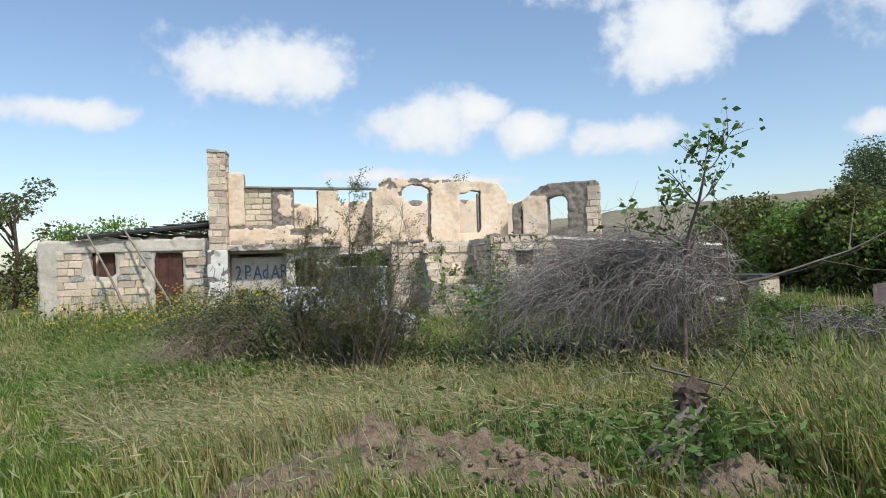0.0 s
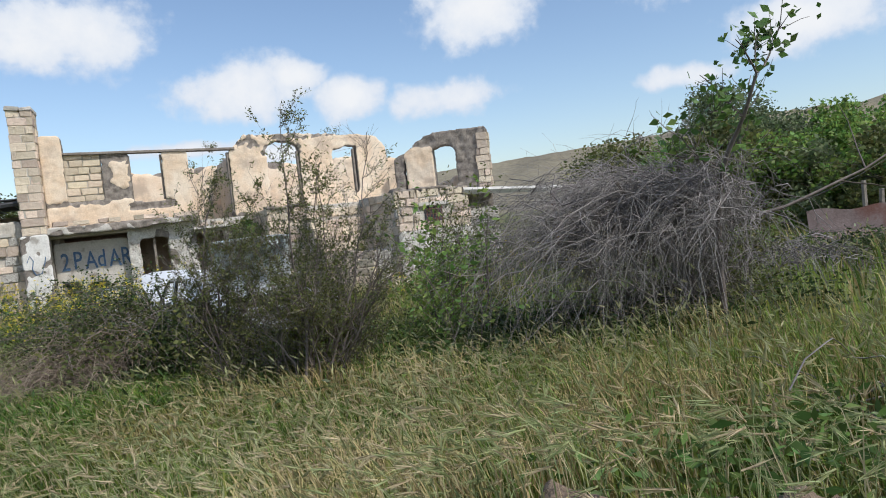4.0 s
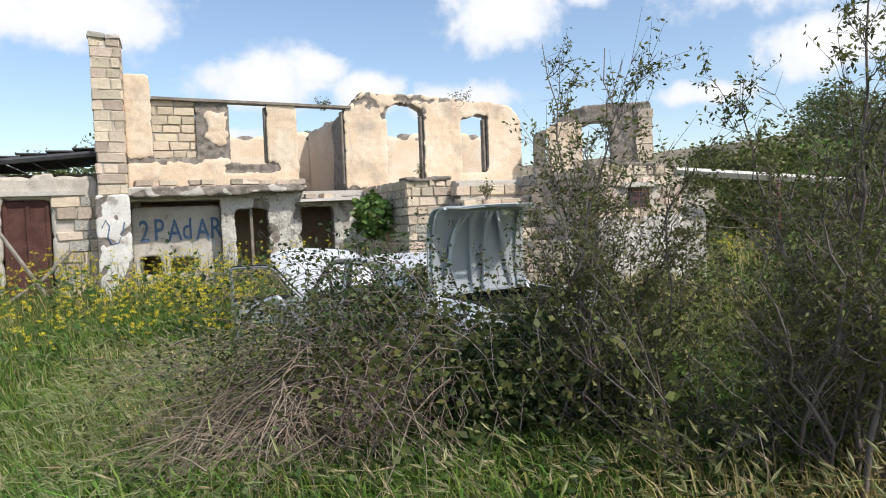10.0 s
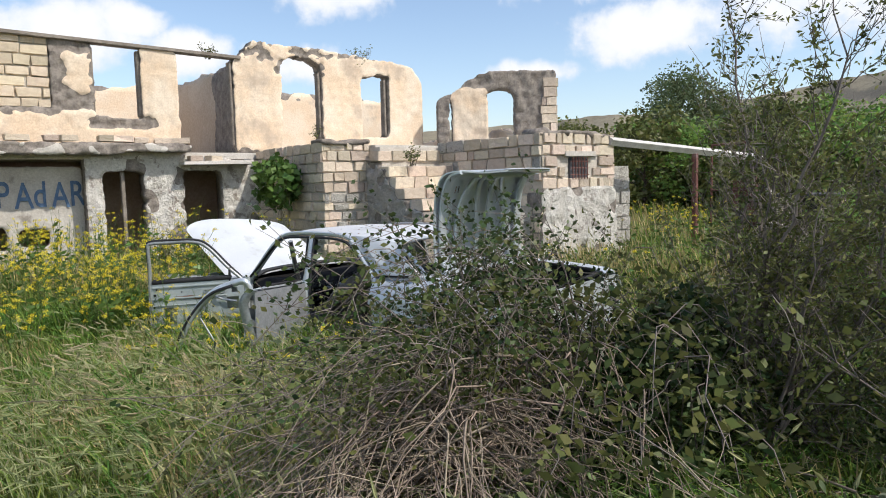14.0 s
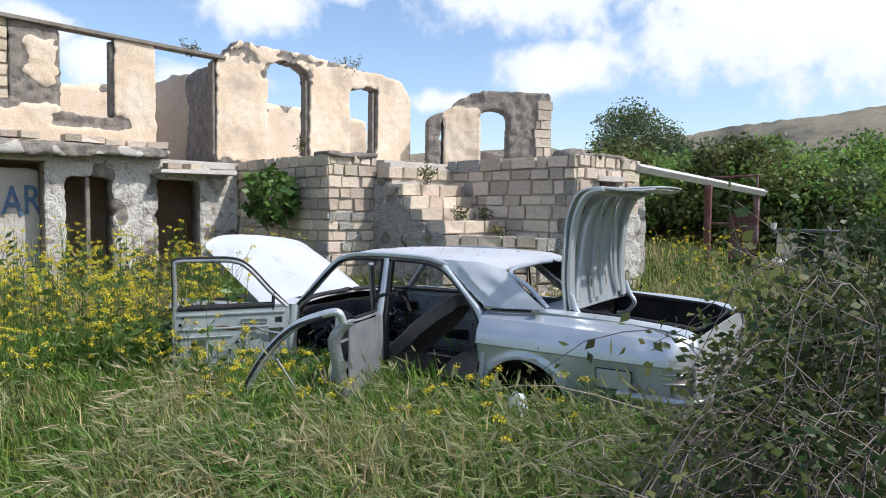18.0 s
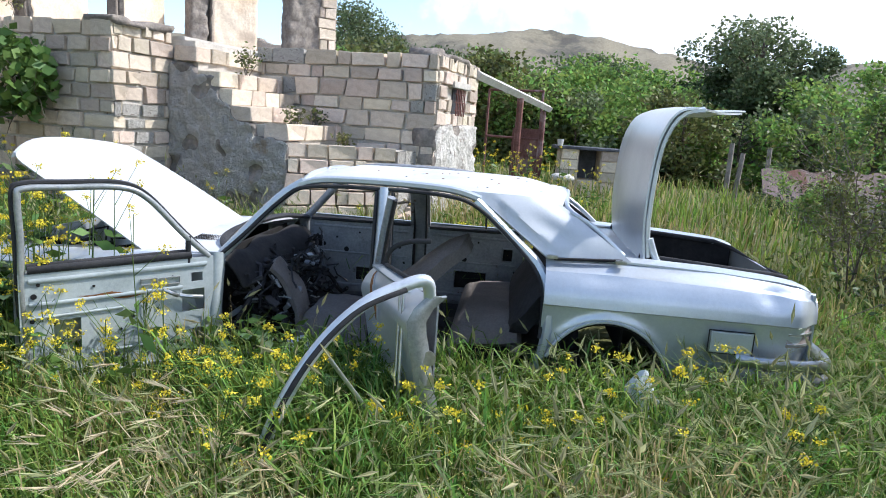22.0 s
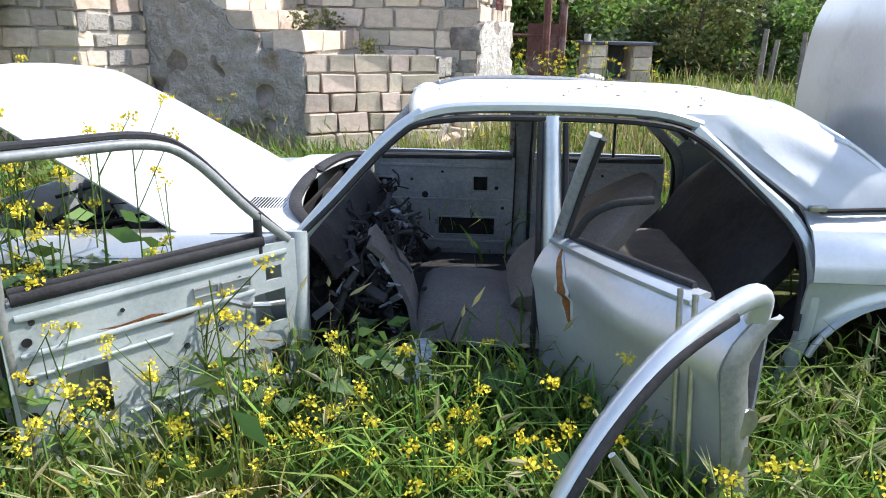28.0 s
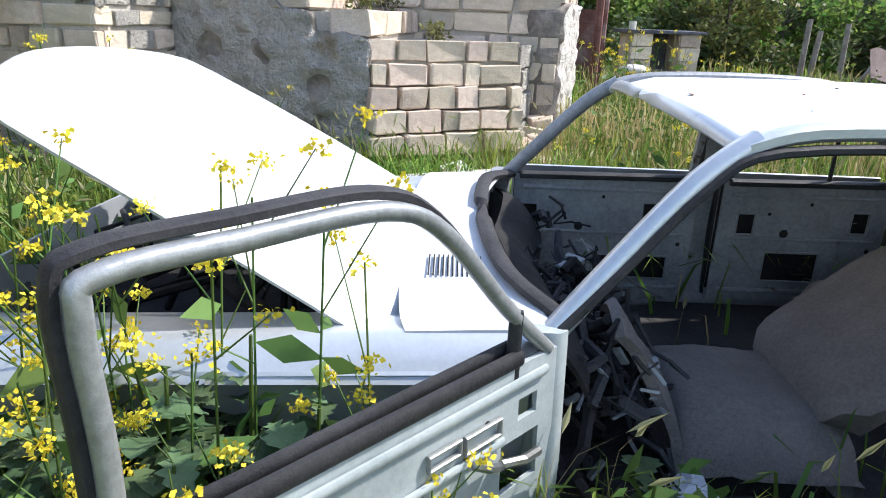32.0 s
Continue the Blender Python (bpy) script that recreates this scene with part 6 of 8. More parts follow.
def grass_set(n, area, near, far, h0, h1, w, dry_share):
    P, d = scatter(n, *area, near, far)
    nz = sample(NOI, P[:, 0], P[:, 1])
    H = R.uniform(h0, h1, len(P)) * (1 + 0.35 * nz) * np.where(d < 1.2, 0.75, 1)
    H *= np.where((P[:, 0] > 1.9) & (P[:, 0] < 5.2) & (P[:, 1] < -15.8) & (P[:, 1] > -18.6), 0.42, 1)
    wd = w * R.uniform(0.6, 1.4, len(P)) * (1 + 0.06 * d)
    lean = np.stack([-0.16 + 0.22 * R.normal(size=len(P)), 0.04 + 0.20 * R.normal(size=len(P))], 1)
    dry = R.uniform(size=len(P)) < dry_share + 1.1 * np.clip(nz - 0.08, -0.1, 0.6)
    return P, H, wd, lean, dry, d


GV, GQ, GT, DV, DQ, DT, SV, SQ = ([] for _ in range(8))
gn = dn = sn = 0
for n, area, near, far, h0, h1, w, dry in (
    (300000, (-8.5, 8.5, -20.0, -3.0), 3.6, 7.2, 0.22, 0.50, 0.0082, 0.06),
    (120000, (-18, 24, -27.5, 1.0), 5.0, 17.0, 0.25, 0.48, 0.0125, 0.10),
    # start area: extra straw blades, partly dry grass, partly colour for sunlit grass
    (60000, (-6, 14, -25, -11), 3.5, 9.0, 0.20, 0.42, 0.0095, 0.22),
):
    P, H, wd, lean, dr, d = grass_set(n, area, near, far, h0, h1, w, dry)
    for sel, store in ((~dr, 0), (dr, 1)):
        V, Q, T, tip, way = blades(P[sel], H[sel], wd[sel], lean[sel], R.uniform(0, 1, sel.sum()))
        if store == 0:
            GV.append(V); GQ.append(Q + gn); GT.append(T + gn); gn += len(V)
        else:
            DV.append(V); DQ.append(Q + dn); DT.append(T + dn); dn += len(V)
    # stalks with seed heads
    k = R.uniform(size=len(P)) < 0.035 + 0.16 * np.clip(sample(NOI, P[:, 1] * 0.6 - 8, P[:, 0] * 0.6 - 8), 0, 0.7)
    Pk, Hk = P[k], H[k] * R.uniform(1.1, 1.45, k.sum())
    V, Q, T, tip, way = blades(Pk, Hk, wd[k] * 0.35, lean[k] * 0.9, R.uniform(0, 0.6, k.sum()))
    DV.append(V); DQ.append(Q + dn); DT.append(T + dn); dn += len(V)
    way = way / np.linalg.norm(way, axis=1, keepdims=True)
    a = R.uniform(0, 2 * np.pi, len(tip))
    side = np.cross(way, np.stack([np.cos(a), np.sin(a), 0 * a + 0.2], 1))
    side /= np.linalg.norm(side, axis=1, keepdims=True)
    ln, fat = (R.uniform(0.06, 0.12, len(tip)))[:, None] * (1 + 0.03 * d[k][:, None]), 0.0075 * (1 + 0.05 * d[k][:, None])
    for sd in (side, np.cross(side, way)):
        b = tip - way * 0.01
        V = np.stack([b, b + way * ln * 0.4 + sd * fat, b + way * ln, b + way * ln * 0.4 - sd * fat], 1).reshape(-1, 3)
        SV.append(V); SQ.append(4 * np.arange(len(tip))[:, None] + [0, 1, 2, 3] + sn); sn += len(V)
stuff("grass", np.concatenate(GV), np.concatenate(GQ), np.concatenate(GT), G1, "tall green meadow grass leaning in the wind", "grass")
stuff("dry_grass", np.concatenate(DV), np.concatenate(DQ), np.concatenate(DT), G2, "straw-coloured dry grass blades and stalks", "grass")
stuff("grass_seed_heads", np.concatenate(SV), np.concatenate(SQ), None, G3, "pale feathery seed heads of wild barley", "grass")

# wild barley with bristly ears beside the walked line, ripe in patches, green elsewhere
G5 = mat("ripe_barley", (0.46, 0.38, 0.20), (0.64, 0.56, 0.36), 0.5, 0.8, 0.0, 3, vary=0.3, island=True, trans=0.35)
G6 = mat("green_barley", (0.25, 0.31, 0.12), (0.44, 0.47, 0.24), 0.5, 0.75, 0.0, 3, vary=0.35, island=True, trans=0.4)


def barley(name, patches, material, label):
    bv, bq, bt, nb = [], [], [], 0
    for cx, cy, rx, ry, n in patches:
        p = np.stack([R.normal(cx, rx, n), R.normal(cy, ry, n), np.zeros(n)], 1)
        dd = track_dist(p[:, 0], p[:, 1])
        p = p[(dd > 0.3) & ~in_car(p[:, 0], p[:, 1]) & ~blocked(p[:, 0], p[:, 1])]
        p[:, 2] = sample(GRID, p[:, 0], p[:, 1]) - 0.01
        m = len(p)
        V, Q, T, tip, way = blades(p, R.uniform(0.36, 0.56, m), R.uniform(0.003, 0.005, m), np.stack([-0.25 + 0.25 * R.normal(size=m), 0.25 * R.normal(size=m)], 1), R.uniform(0, 0.8, m))
        bv.append(V); bq.append(Q + nb); bt.append(T + nb); nb += len(V)
        way = way / np.linalg.norm(way, axis=1, keepdims=True) + [0, 0, -0.25]
        for k in range(9):
            s = R.normal(size=(m, 3)) * 0.16
            a = tip - way * R.uniform(0, 0.05, (m, 1))
            w = np.cross(way, s + 1e-3)
            w /= np.linalg.norm(w, axis=1, keepdims=True)
            ln = R.uniform(0.05, 0.11, (m, 1))
            V = np.stack([a - w * 0.0028, a + w * 0.0028, a + (way + s) * ln], 1).reshape(-1, 3)
            bv.append(V); bt.append(3 * np.arange(m)[:, None] + [0, 1, 2] + nb); nb += len(V)
    stuff(name, np.concatenate(bv), np.concatenate(bq), np.concatenate(bt), material, label, "grass")


barley("ripe_barley", ((0.30, -6.75, 0.22, 0.25, 80), (-0.25, -7.6, 0.35, 0.4, 90), (0.35, -8.6, 0.3, 0.4, 90), (0.6, -12.6, 1.2, 0.9, 420), (2.2, -14.0, 1.6, 0.9, 700), (3.4, -13.0, 1.3, 0.7, 480), (0.8, -16.6, 0.6, 0.6, 220), (-2.8, -9.6, 0.7, 1.2, 280), (3.0, -15.6, 1.2, 0.6, 500), (0.5, -14.9, 1.0, 0.8, 300)), G5, "patches of pale ripe wild barley with bristly ears")
barley("green_barley", ((0.2, -8.2, 0.8, 0.7, 700), (0.6, -9.4, 0.8, 0.7, 800), (-0.6, -6.0, 0.6, 0.6, 200), (0.2, -10.8, 0.9, 0.8, 700), (1.6, -8.9, 0.5, 0.5, 300), (2.6, -9.0, 0.6, 0.5, 260), (1.0, -13.6, 1.6, 1.2, 1100), (3.6, -15.0, 1.8, 1.4, 1400), (1.2, -17.2, 1.6, 1.2, 700), (5.5, -13.4, 1.6, 0.8, 700), (-2.2, -11.5, 1.0, 1.4, 500)), G6, "green wild barley with bristly pale ears")

# lush broad blades by the car and the brambles
P, d = scatter(70000, -1.6, 4.6, -11.8, -4.6, 3.5, 6.0)
nz = sample(NOI, P[:, 0] * 1.3, P[:, 1] * 1.3)
keep = nz > R.uniform(-0.45, 0.15, len(P))
P, d = P[keep], d[keep]
V, Q, T, tip, way = blades(P, R.uniform(0.28, 0.56, len(P)) * np.where(d < 0.9, 0.65, 1), R.uniform(0.009, 0.019, len(P)), np.stack([-0.3 + 0.35 * R.normal(size=len(P)), 0.35 * R.normal(size=len(P))], 1), R.uniform(0.2, 1.4, len(P)))
stuff("lush_grass", V, Q, T, G4, "broad bright green grass blades beside the car", "grass")

# leafy weeds low in the grass
C = ((1.6, -11.2, 1.0, 1.0, 3500), (3.6, -11.6, 1.3, 0.8, 4200), (5.5, -11.0, 1.5, 1.2, 2600), (4.2, -16.1, 0.9, 0.5, 900), (2.4, -10.5, 0.8, 0.4, 1500), (0.4, -5.0, 0.6, 0.5, 500), (2.5, -3.2, 1.6, 1.0, 2000), (7.0, -6.6, 1.6, 0.8, 1500), (1.60, -6.25, 0.12, 0.35, 260), (4.9, -17.0, 0.9, 0.5, 1200), (0.5, -11.0, 0.6, 0.6, 500))
pts = []
for cx, cy, rx, ry, n in C:
    p = np.stack([R.normal(cx, rx * 0.6, n), R.normal(cy, ry * 0.6, n), 0 * np.zeros(n)], 1)
    p = p[~blocked(p[:, 0], p[:, 1]) & ~in_car(p[:, 0], p[:, 1])]
    p[:, 2] = sample(GRID, p[:, 0], p[:, 1]) + R.uniform(0.03, 0.38, len(p))
    pts.append(p)
V, Q = leaves(np.concatenate(pts), 0.075, 0.6, 0.42)
stuff("weeds", V, Q, None, L5, "leafy green weeds among the grass", "weeds")
# low leaves in dark green, colour for the shade under shrubs and heap
pts = []
for cx, cy, rx, ry, n, h in ((2.6, -11.2, 1.2, 0.9, 6000, 0.48), (4.3, -11.3, 1.4, 0.9, 10000, 0.55), (5.6, -12.2, 1.5, 0.6, 9000, 0.5), (1.8, -10.9, 0.8, 0.4, 3500, 0.55), (7.2, -12.7, 1.2, 0.6, 5000, 0.45), (6.3, -12.9, 1.4, 0.4, 6000, 0.42), (12.2, -10.9, 1.2, 0.9, 4000, 0.5)):
    p = np.stack([R.normal(cx, rx * 0.6, n), R.normal(cy, ry * 0.6, n), np.zeros(n)], 1)
    p = p[~in_car(p[:, 0], p[:, 1])]
    p[:, 2] = sample(GRID, p[:, 0], p[:, 1]) + R.uniform(0.02, h, len(p)) * R.uniform(0.4, 1, len(p))
    pts.append(p)
V, Q = leaves(np.concatenate(pts), 0.085, 0.45, 0.34)
stuff("undergrowth", V, Q, None, L2, "leafy undergrowth, its dark green standing in for shade below the shrubs", "weeds")

# mustard in flower
stem_v, stem_q, pet, leafp = [], [], [], []


def thin(p, q, r):
    """A three-sided stalk from p to q, as vertices and quads."""
    d = (q - p) / (np.linalg.norm(q - p) + 1e-9)
    u = np.cross(d, [0.3, 0.5, 0.81])
    u /= np.linalg.norm(u)
    w = np.cross(d, u)
    ring = [u, -0.5 * u + 0.87 * w, -0.5 * u - 0.87 * w]
    b = 6 * len(stem_v)
    stem_v.append(np.array([p + k * r for k in ring] + [q + k * r * 0.6 for k in ring]))
    stem_q.extend([(b, b + 1, b + 4, b + 3), (b + 1, b + 2, b + 5, b + 4), (b + 2, b, b + 3, b + 5)])


ZONES = ((0.8, -7.3, 0.4, 0.4, 14, 0.40), (0.85, -6.5, 0.3, 0.3, 20, 0.34), (0.8, -5.6, 0.35, 0.35, 42, 0.50), (0.7, -4.9, 0.6, 0.5, 46, 0.80), (1.35, -5.20, 0.16, 0.22, 18, 0.85), (0.45, -5.35, 0.2, 0.25, 16, 0.75), (1.0, -4.0, 0.9, 0.7, 70, 0.85), (1.0, -8.3, 0.35, 0.4, 7, 0.45), (-0.3, -2.0, 1.5, 0.9, 85, 0.8), (1.2, -1.3, 1.5, 0.7, 90, 0.85), (-4.2, -1.8, 2.0, 1.0, 90, 0.75), (-1.2, -4.2, 1.2, 1.0, 60, 0.7), (8.8, -6.0, 1.0, 0.5, 30, 0.8), (1.6, -8.6, 0.25, 0.25, 5, 0.45), (4.4, -7.2, 0.7, 0.9, 14, 0.6), (-1.8, -5.2, 0.9, 0.8, 20, 0.7))
for cx, cy, rx, ry, n, hh in ZONES:
    for _ in range(n):
        x, y = R.normal(cx, rx), R.normal(cy, ry)
        if blocked(np.array(x), np.array(y)) or in_car(np.array(x), np.array(y)) or track_dist(np.array([x]), np.array([y]))[0] < 0.55:
            continue
        z = ground_z(x, y)
        h = hh * R.uniform(0.7, 1.25)
        base, top = np.array([x, y, z]), np.array([x + R.normal(0, 0.06), y + R.normal(0, 0.06), z + h])
        thin(base, top, 0.004)
        ends = [top]
        for b in range(R.integers(3, 7)):
            t = R.uniform(0.4, 0.92)
            p = base + (top - base) * t
            a = R.uniform(0, 2 * np.pi)
            q = p + np.array([math.cos(a) * 0.10, math.sin(a) * 0.10, R.uniform(0.06, 0.2)]) * R.uniform(0.6, 1.4)
            thin(p, q, 0.0025)
            ends.append(q)
        for e in ends:
            if R.uniform() < 0.35:
                continue
            m = R.integers(18, 48)
            pet.append(e + R.normal(0, 0.0125, (m, 3)) * [1, 1, 0.7])
        for b in range(R.integers(4, 9)):
            leafp.append(base + (top - base) * R.uniform(0.1, 0.75))
V, Q = leaves(np.concatenate(pet), 0.0115, 0.7, 0.95)
mus = thing("mustard_plants", (0.7, -6.0, 0.1), "wild mustard plants with bright yellow flower clusters", "flowers", kind="stuff")
for nm, VV, QQ, mm in (("blossom", V, Q, YEL), ("stalkwork", np.concatenate(stem_v), np.array(stem_q), L5), ("foliage", *leaves(np.array(leafp), 0.11, 0.6, 0.42, 0.1), L5)):
    stuff(nm, VV, QQ, None, mm, parent=mus).matrix_parent_inverse = mus.matrix_world.inverted()


# broad lobed leaves between the open door and the front wing
def lobed(P, size, out):
    """Large toothed leaves: a folded midrib with a wavy margin."""
    V, T = [], []
    prof = ((0.0, 0.02), (0.12, 0.05), (0.18, 0.17), (0.27, 0.08), (0.36, 0.27), (0.45, 0.20), (0.54, 0.36), (0.63, 0.28), (0.72, 0.34), (0.80, 0.22), (0.88, 0.20), (0.95, 0.08), (1.0, 0.0))
    for p, o in zip(P, out):
        d = np.array([o[0], o[1], R.uniform(-0.1, 0.7)])
        d /= np.linalg.norm(d)
        w = np.cross(d, [0, 0, 1])
        w /= np.linalg.norm(w)
        n = np.cross(w, d)
        L = size * R.uniform(0.6, 1.25)
        b = len(V)
        for t, h in prof:
            sag = -0.35 * t * t * L
            mid = p + d * t * L + np.array([0, 0, sag])
            h = h * R.uniform(0.8, 1.2)
            V += [mid, mid + (w * h + n * 0.3 * h) * L, mid + (-w * h + n * 0.3 * h) * L]
        for i in range(len(prof) - 1):
            c = b + 3 * i
            T += [(c, c + 1, c + 4), (c, c + 4, c + 3), (c, c + 3, c + 5), (c, c + 5, c + 2)]
    return np.array(V), np.array(T)


L6 = mat("blue_green_weed_leaf", (0.055, 0.105, 0.042), (0.105, 0.165, 0.078), 6.0, 0.5, 0.2, 25, vary=0.3, island=True, trans=0.18)
weed_at = [((car.matrix_world @ Vector((u, v, 0.0))).xy, h) for u, v, h in ((-0.50, -0.24, 0.58), (-0.64, -0.20, 0.70), (-0.78, -0.28, 0.66), (-0.72, -0.42, 0.55), (-0.95, -0.24, 0.68), (-0.92, -0.48, 0.52), (-1.12, -0.34, 0.60), (0.22, -0.16, 0.40), (0.05, -0.30, 0.34), (0.85, -0.30, 0.36))]
for (wx, wy), wh in weed_at:
    g = ground_z(wx, wy)
    ob = thing("broad_leaf_weed", (wx, wy, g), "broad-leaved green weed growing by the car wing", "weed", "broad-leaved weeds")
    n = int(90 * wh)
    ang = R.uniform(0, 2 * np.pi, n)
    P = np.stack([wx + 0.08 * np.cos(ang), wy + 0.08 * np.sin(ang), g + wh * R.uniform(0.12, 0.92, n)], 1)
    V, T = lobed(P, 0.120, np.stack([np.cos(ang), np.sin(ang)], 1))
    stuff("foliage", V, None, T, L6, parent=ob).matrix_parent_inverse = ob.matrix_world.inverted()
    bm = bmesh.new()
    tube(bm, [(0, 0, -0.03), (0.01, 0.01, wh * 0.6), (0.02, 0, wh * 1.05)], [0.009, 0.007, 0.004], 6)
    part("stem", bm, L5, ob)


# ---- branching plants ----
class Twigs:
    def __init__(self):
        self.V, self.Q, self.n, self.ends, self.kid = [], [], 0, [], (0.35, 0.65)

    def add(self, pts, r0, r1, sides=4):
        pts = np.asarray(pts, float)
        k = len(pts)
        d = np.gradient(pts, axis=0)
        d /= np.linalg.norm(d, axis=1, keepdims=True) + 1e-9
        u = np.cross(d, [0.37, 0.21, 0.9])
        u /= np.linalg.norm(u, axis=1, keepdims=True) + 1e-9
        w = np.cross(d, u)
        r = np.linspace(r0, r1, k)[:, None, None]
        a = 2 * np.pi * np.arange(sides) / sides
        ring = pts[:, None] + r * (u[:, None] * np.cos(a)[None, :, None] + w[:, None] * np.sin(a)[None, :, None])
        self.V.append(ring.reshape(-1, 3))
        i = (np.arange(k - 1)[:, None] * sides + np.arange(sides)[None]).ravel()
        j = (np.arange(k - 1)[:, None] * sides + (np.arange(sides)[None] + 1) % sides).ravel()
        self.Q.append(np.stack([i, j, j + sides, i + sides], 1) + self.n)
        self.n += k * sides

    def grow(self, p, d, length, r, levels, spread=0.6, rise=0.15, kids=5, steps=6, wob=0.12, sides=4):
        p, d = np.array(p, float), np.array(d, float)
        pts = [p.copy()]
        for s in range(steps):
            d = d + R.normal(0, wob, 3) + [0, 0, rise * 0.3]
            d /= np.linalg.norm(d)
            p = p + d * length / steps
            pts.append(p.copy())
        self.add(pts, r, r * 0.35, sides)
        if levels == 0:
            self.ends.extend(pts[1:])
            return
        for k in range(kids):
            t = R.uniform(0.25, 1.0)
            i = min(int(t * steps), steps)
            nd = d * 0.6 + R.normal(0, spread, 3) + [0, 0, rise]
            nd /= np.linalg.norm(nd)
            self.grow(pts[i], nd, length * R.uniform(*self.kid), r * 0.5, levels - 1, spread, rise, kids, max(3, steps - 1), wob, 3)

    def limb(self, name, material, parent):
        return stuff(name, np.concatenate(self.V), np.concatenate(self.Q), None, material, parent=parent, kind="")

    def mesh(self, name, material, parent, label=""):
        return tagged(stuff(name, np.concatenate(self.V), np.concatenate(self.Q), None, material, label, parent=parent), kind="stuff")


def plant(name, at, label, category, group="", kind=""):
    ob = thing(name, at, label, category, group, kind)
    return ob, ob.matrix_world.inverted()


def shrub(at, stems, length, lean, leaf_mat, leaf_size, per, label, levels=2, kids=5, r=0.018, twig=TW, aspect=0.4, rise=0.2, spread=0.55, name="shrub", jit=0.03, kid=(0.35, 0.65)):
    x, y = at
    z = ground_z(x, y)
    ob, inv = plant(name, (x, y, z), label, "shrub" if name == "shrub" else name.replace("_", " "))
    ends = []
    for k in range(stems):
        tw = Twigs()
        tw.kid = kid
        a = 2 * np.pi * k / stems + R.uniform(-0.4, 0.4)
        q = lean * R.uniform(0.3, 1.2)
        tw.grow((x + 0.12 * math.cos(a), y + 0.12 * math.sin(a), z - 0.03), (q * math.cos(a), q * math.sin(a), 1.0), length * R.uniform(0.65, 1.1), r * R.uniform(0.7, 1.2), levels, spread, rise, kids)
        tw.limb("stem", twig, ob).matrix_parent_inverse = inv
        ends.extend(tw.ends)
    if per:
        E = np.array(ends)
        E = E[E[:, 2] > z + 0.15]
        E = np.repeat(E, per, 0) + R.normal(0, jit, (len(E) * per, 3))
        V, Q = leaves(E, leaf_size, 0.3, aspect)
        stuff("foliage", V, Q, None, leaf_mat, parent=ob).matrix_parent_inverse = inv
    return ob


shrub((3.0, -11.95), 8, 1.45, 0.28, L1, 0.032, 2, "tall open shrub with grey stems and small olive leaves", levels=2, kids=8, r=0.016, spread=0.42, kid=(0.3, 0.5))


def leaders(at, stems, label, leafy=2, size=0.029):
    """Long thin stems that fan from one root, with rising side branches, short twigs and small leaves set along them."""
    x, y = at
    z = ground_z(x, y)
    ob, inv = plant("shrub", (x, y, z), label, "shrub")
    E = []
    for tx, ty, tz, bare in stems:
        tw = Twigs()
        t = np.linspace(0, 1, 15)[:, None]
        p0, p1 = np.array([x + R.normal(0, 0.09), y + R.normal(0, 0.09), z - 0.03]), np.array([tx, ty, tz])
        w = np.cumsum(R.normal(0, 0.028, (15, 3)), 0)
        pts = p0 + (p1 - p0) * t + (w - t * w[-1]) * [1, 1, 0.3]
        axis = (p1 - p0) / np.linalg.norm(p1 - p0)
        tall = tz - z
        tw.add(pts, 0.006 + 0.0038 * tall, 0.0022, 5)
        for q in range(int(8 + 8 * tall)):
            i = int(R.integers(3, 14))
            up = i / 14
            l = (0.12 + 0.34 * tall * (1 - up) ** 0.8) * R.uniform(0.55, 1.15)
            a = R.uniform(0, 2 * np.pi)
            d = axis * 0.8 + np.array([math.cos(a), math.sin(a), 0.0]) * R.uniform(0.35, 0.85)
            s = np.linspace(0, 1, 7)[:, None]
            kid = pts[i] + d * s * l + np.array([0, 0, 0.12 * l]) * s ** 2 + np.cumsum(R.normal(0, 0.012, (7, 3)), 0)
            tw.add(kid, 0.0048 - 0.0022 * up, 0.0012, 3)
            dry = R.uniform() < (0.85 if bare else 0.22)
            for _ in range(int(4 + l / 0.05)):
                j = int(R.integers(1, 7))
                kk = kid[j] + (d * 0.6 + R.normal(0, 0.55, 3)) * np.linspace(0, 1, 5)[:, None] * R.uniform(0.05, 0.17)
                tw.add(kk, 0.0017, 0.0007, 3)
                if not dry:
                    E.extend(kk[1:])
        tw.limb("stem", TW, ob).matrix_parent_inverse = inv
    E = np.repeat(np.array(E), leafy, 0) + R.normal(0, 0.010, (len(E) * leafy, 3))
    V, Q = leaves(E, size, 0.15, 0.40)
    stuff("foliage", V, Q, None, L1, parent=ob).matrix_parent_inverse = inv


leaders((2.95, -12.0), ((2.84, -12.25, 2.90, 0), (3.44, -12.72, 2.55, 1), (3.20, -12.05, 2.45, 0), (2.62, -11.75, 2.25, 0), (3.05, -12.45, 2.40, 0), (3.45, -11.75, 2.15, 1), (2.45, -12.35, 1.85, 0), (3.75, -12.25, 1.95, 0), (3.55, -12.55, 1.65, 1), (2.40, -11.95, 1.55, 1), (3.15, -11.45, 1.75, 0), (3.95, -11.85, 1.45, 0)), "tall open shrub of grey stems fanning out with small olive leaves")
leaders((2.25, -10.95), ((2.10, -10.83, 2.62, 0), (2.22, -11.24, 2.50, 0), (2.45, -10.75, 2.15, 0), (2.60, -11.25, 1.75, 0), (2.75, -10.85, 1.55, 1), (1.95, -11.05, 2.0, 0), (2.35, -11.0, 1.9, 0), (2.1, -11.3, 1.6, 1), (2.5, -11.5, 1.9, 0)), "slender leafy shrub stems rising beside the bramble")
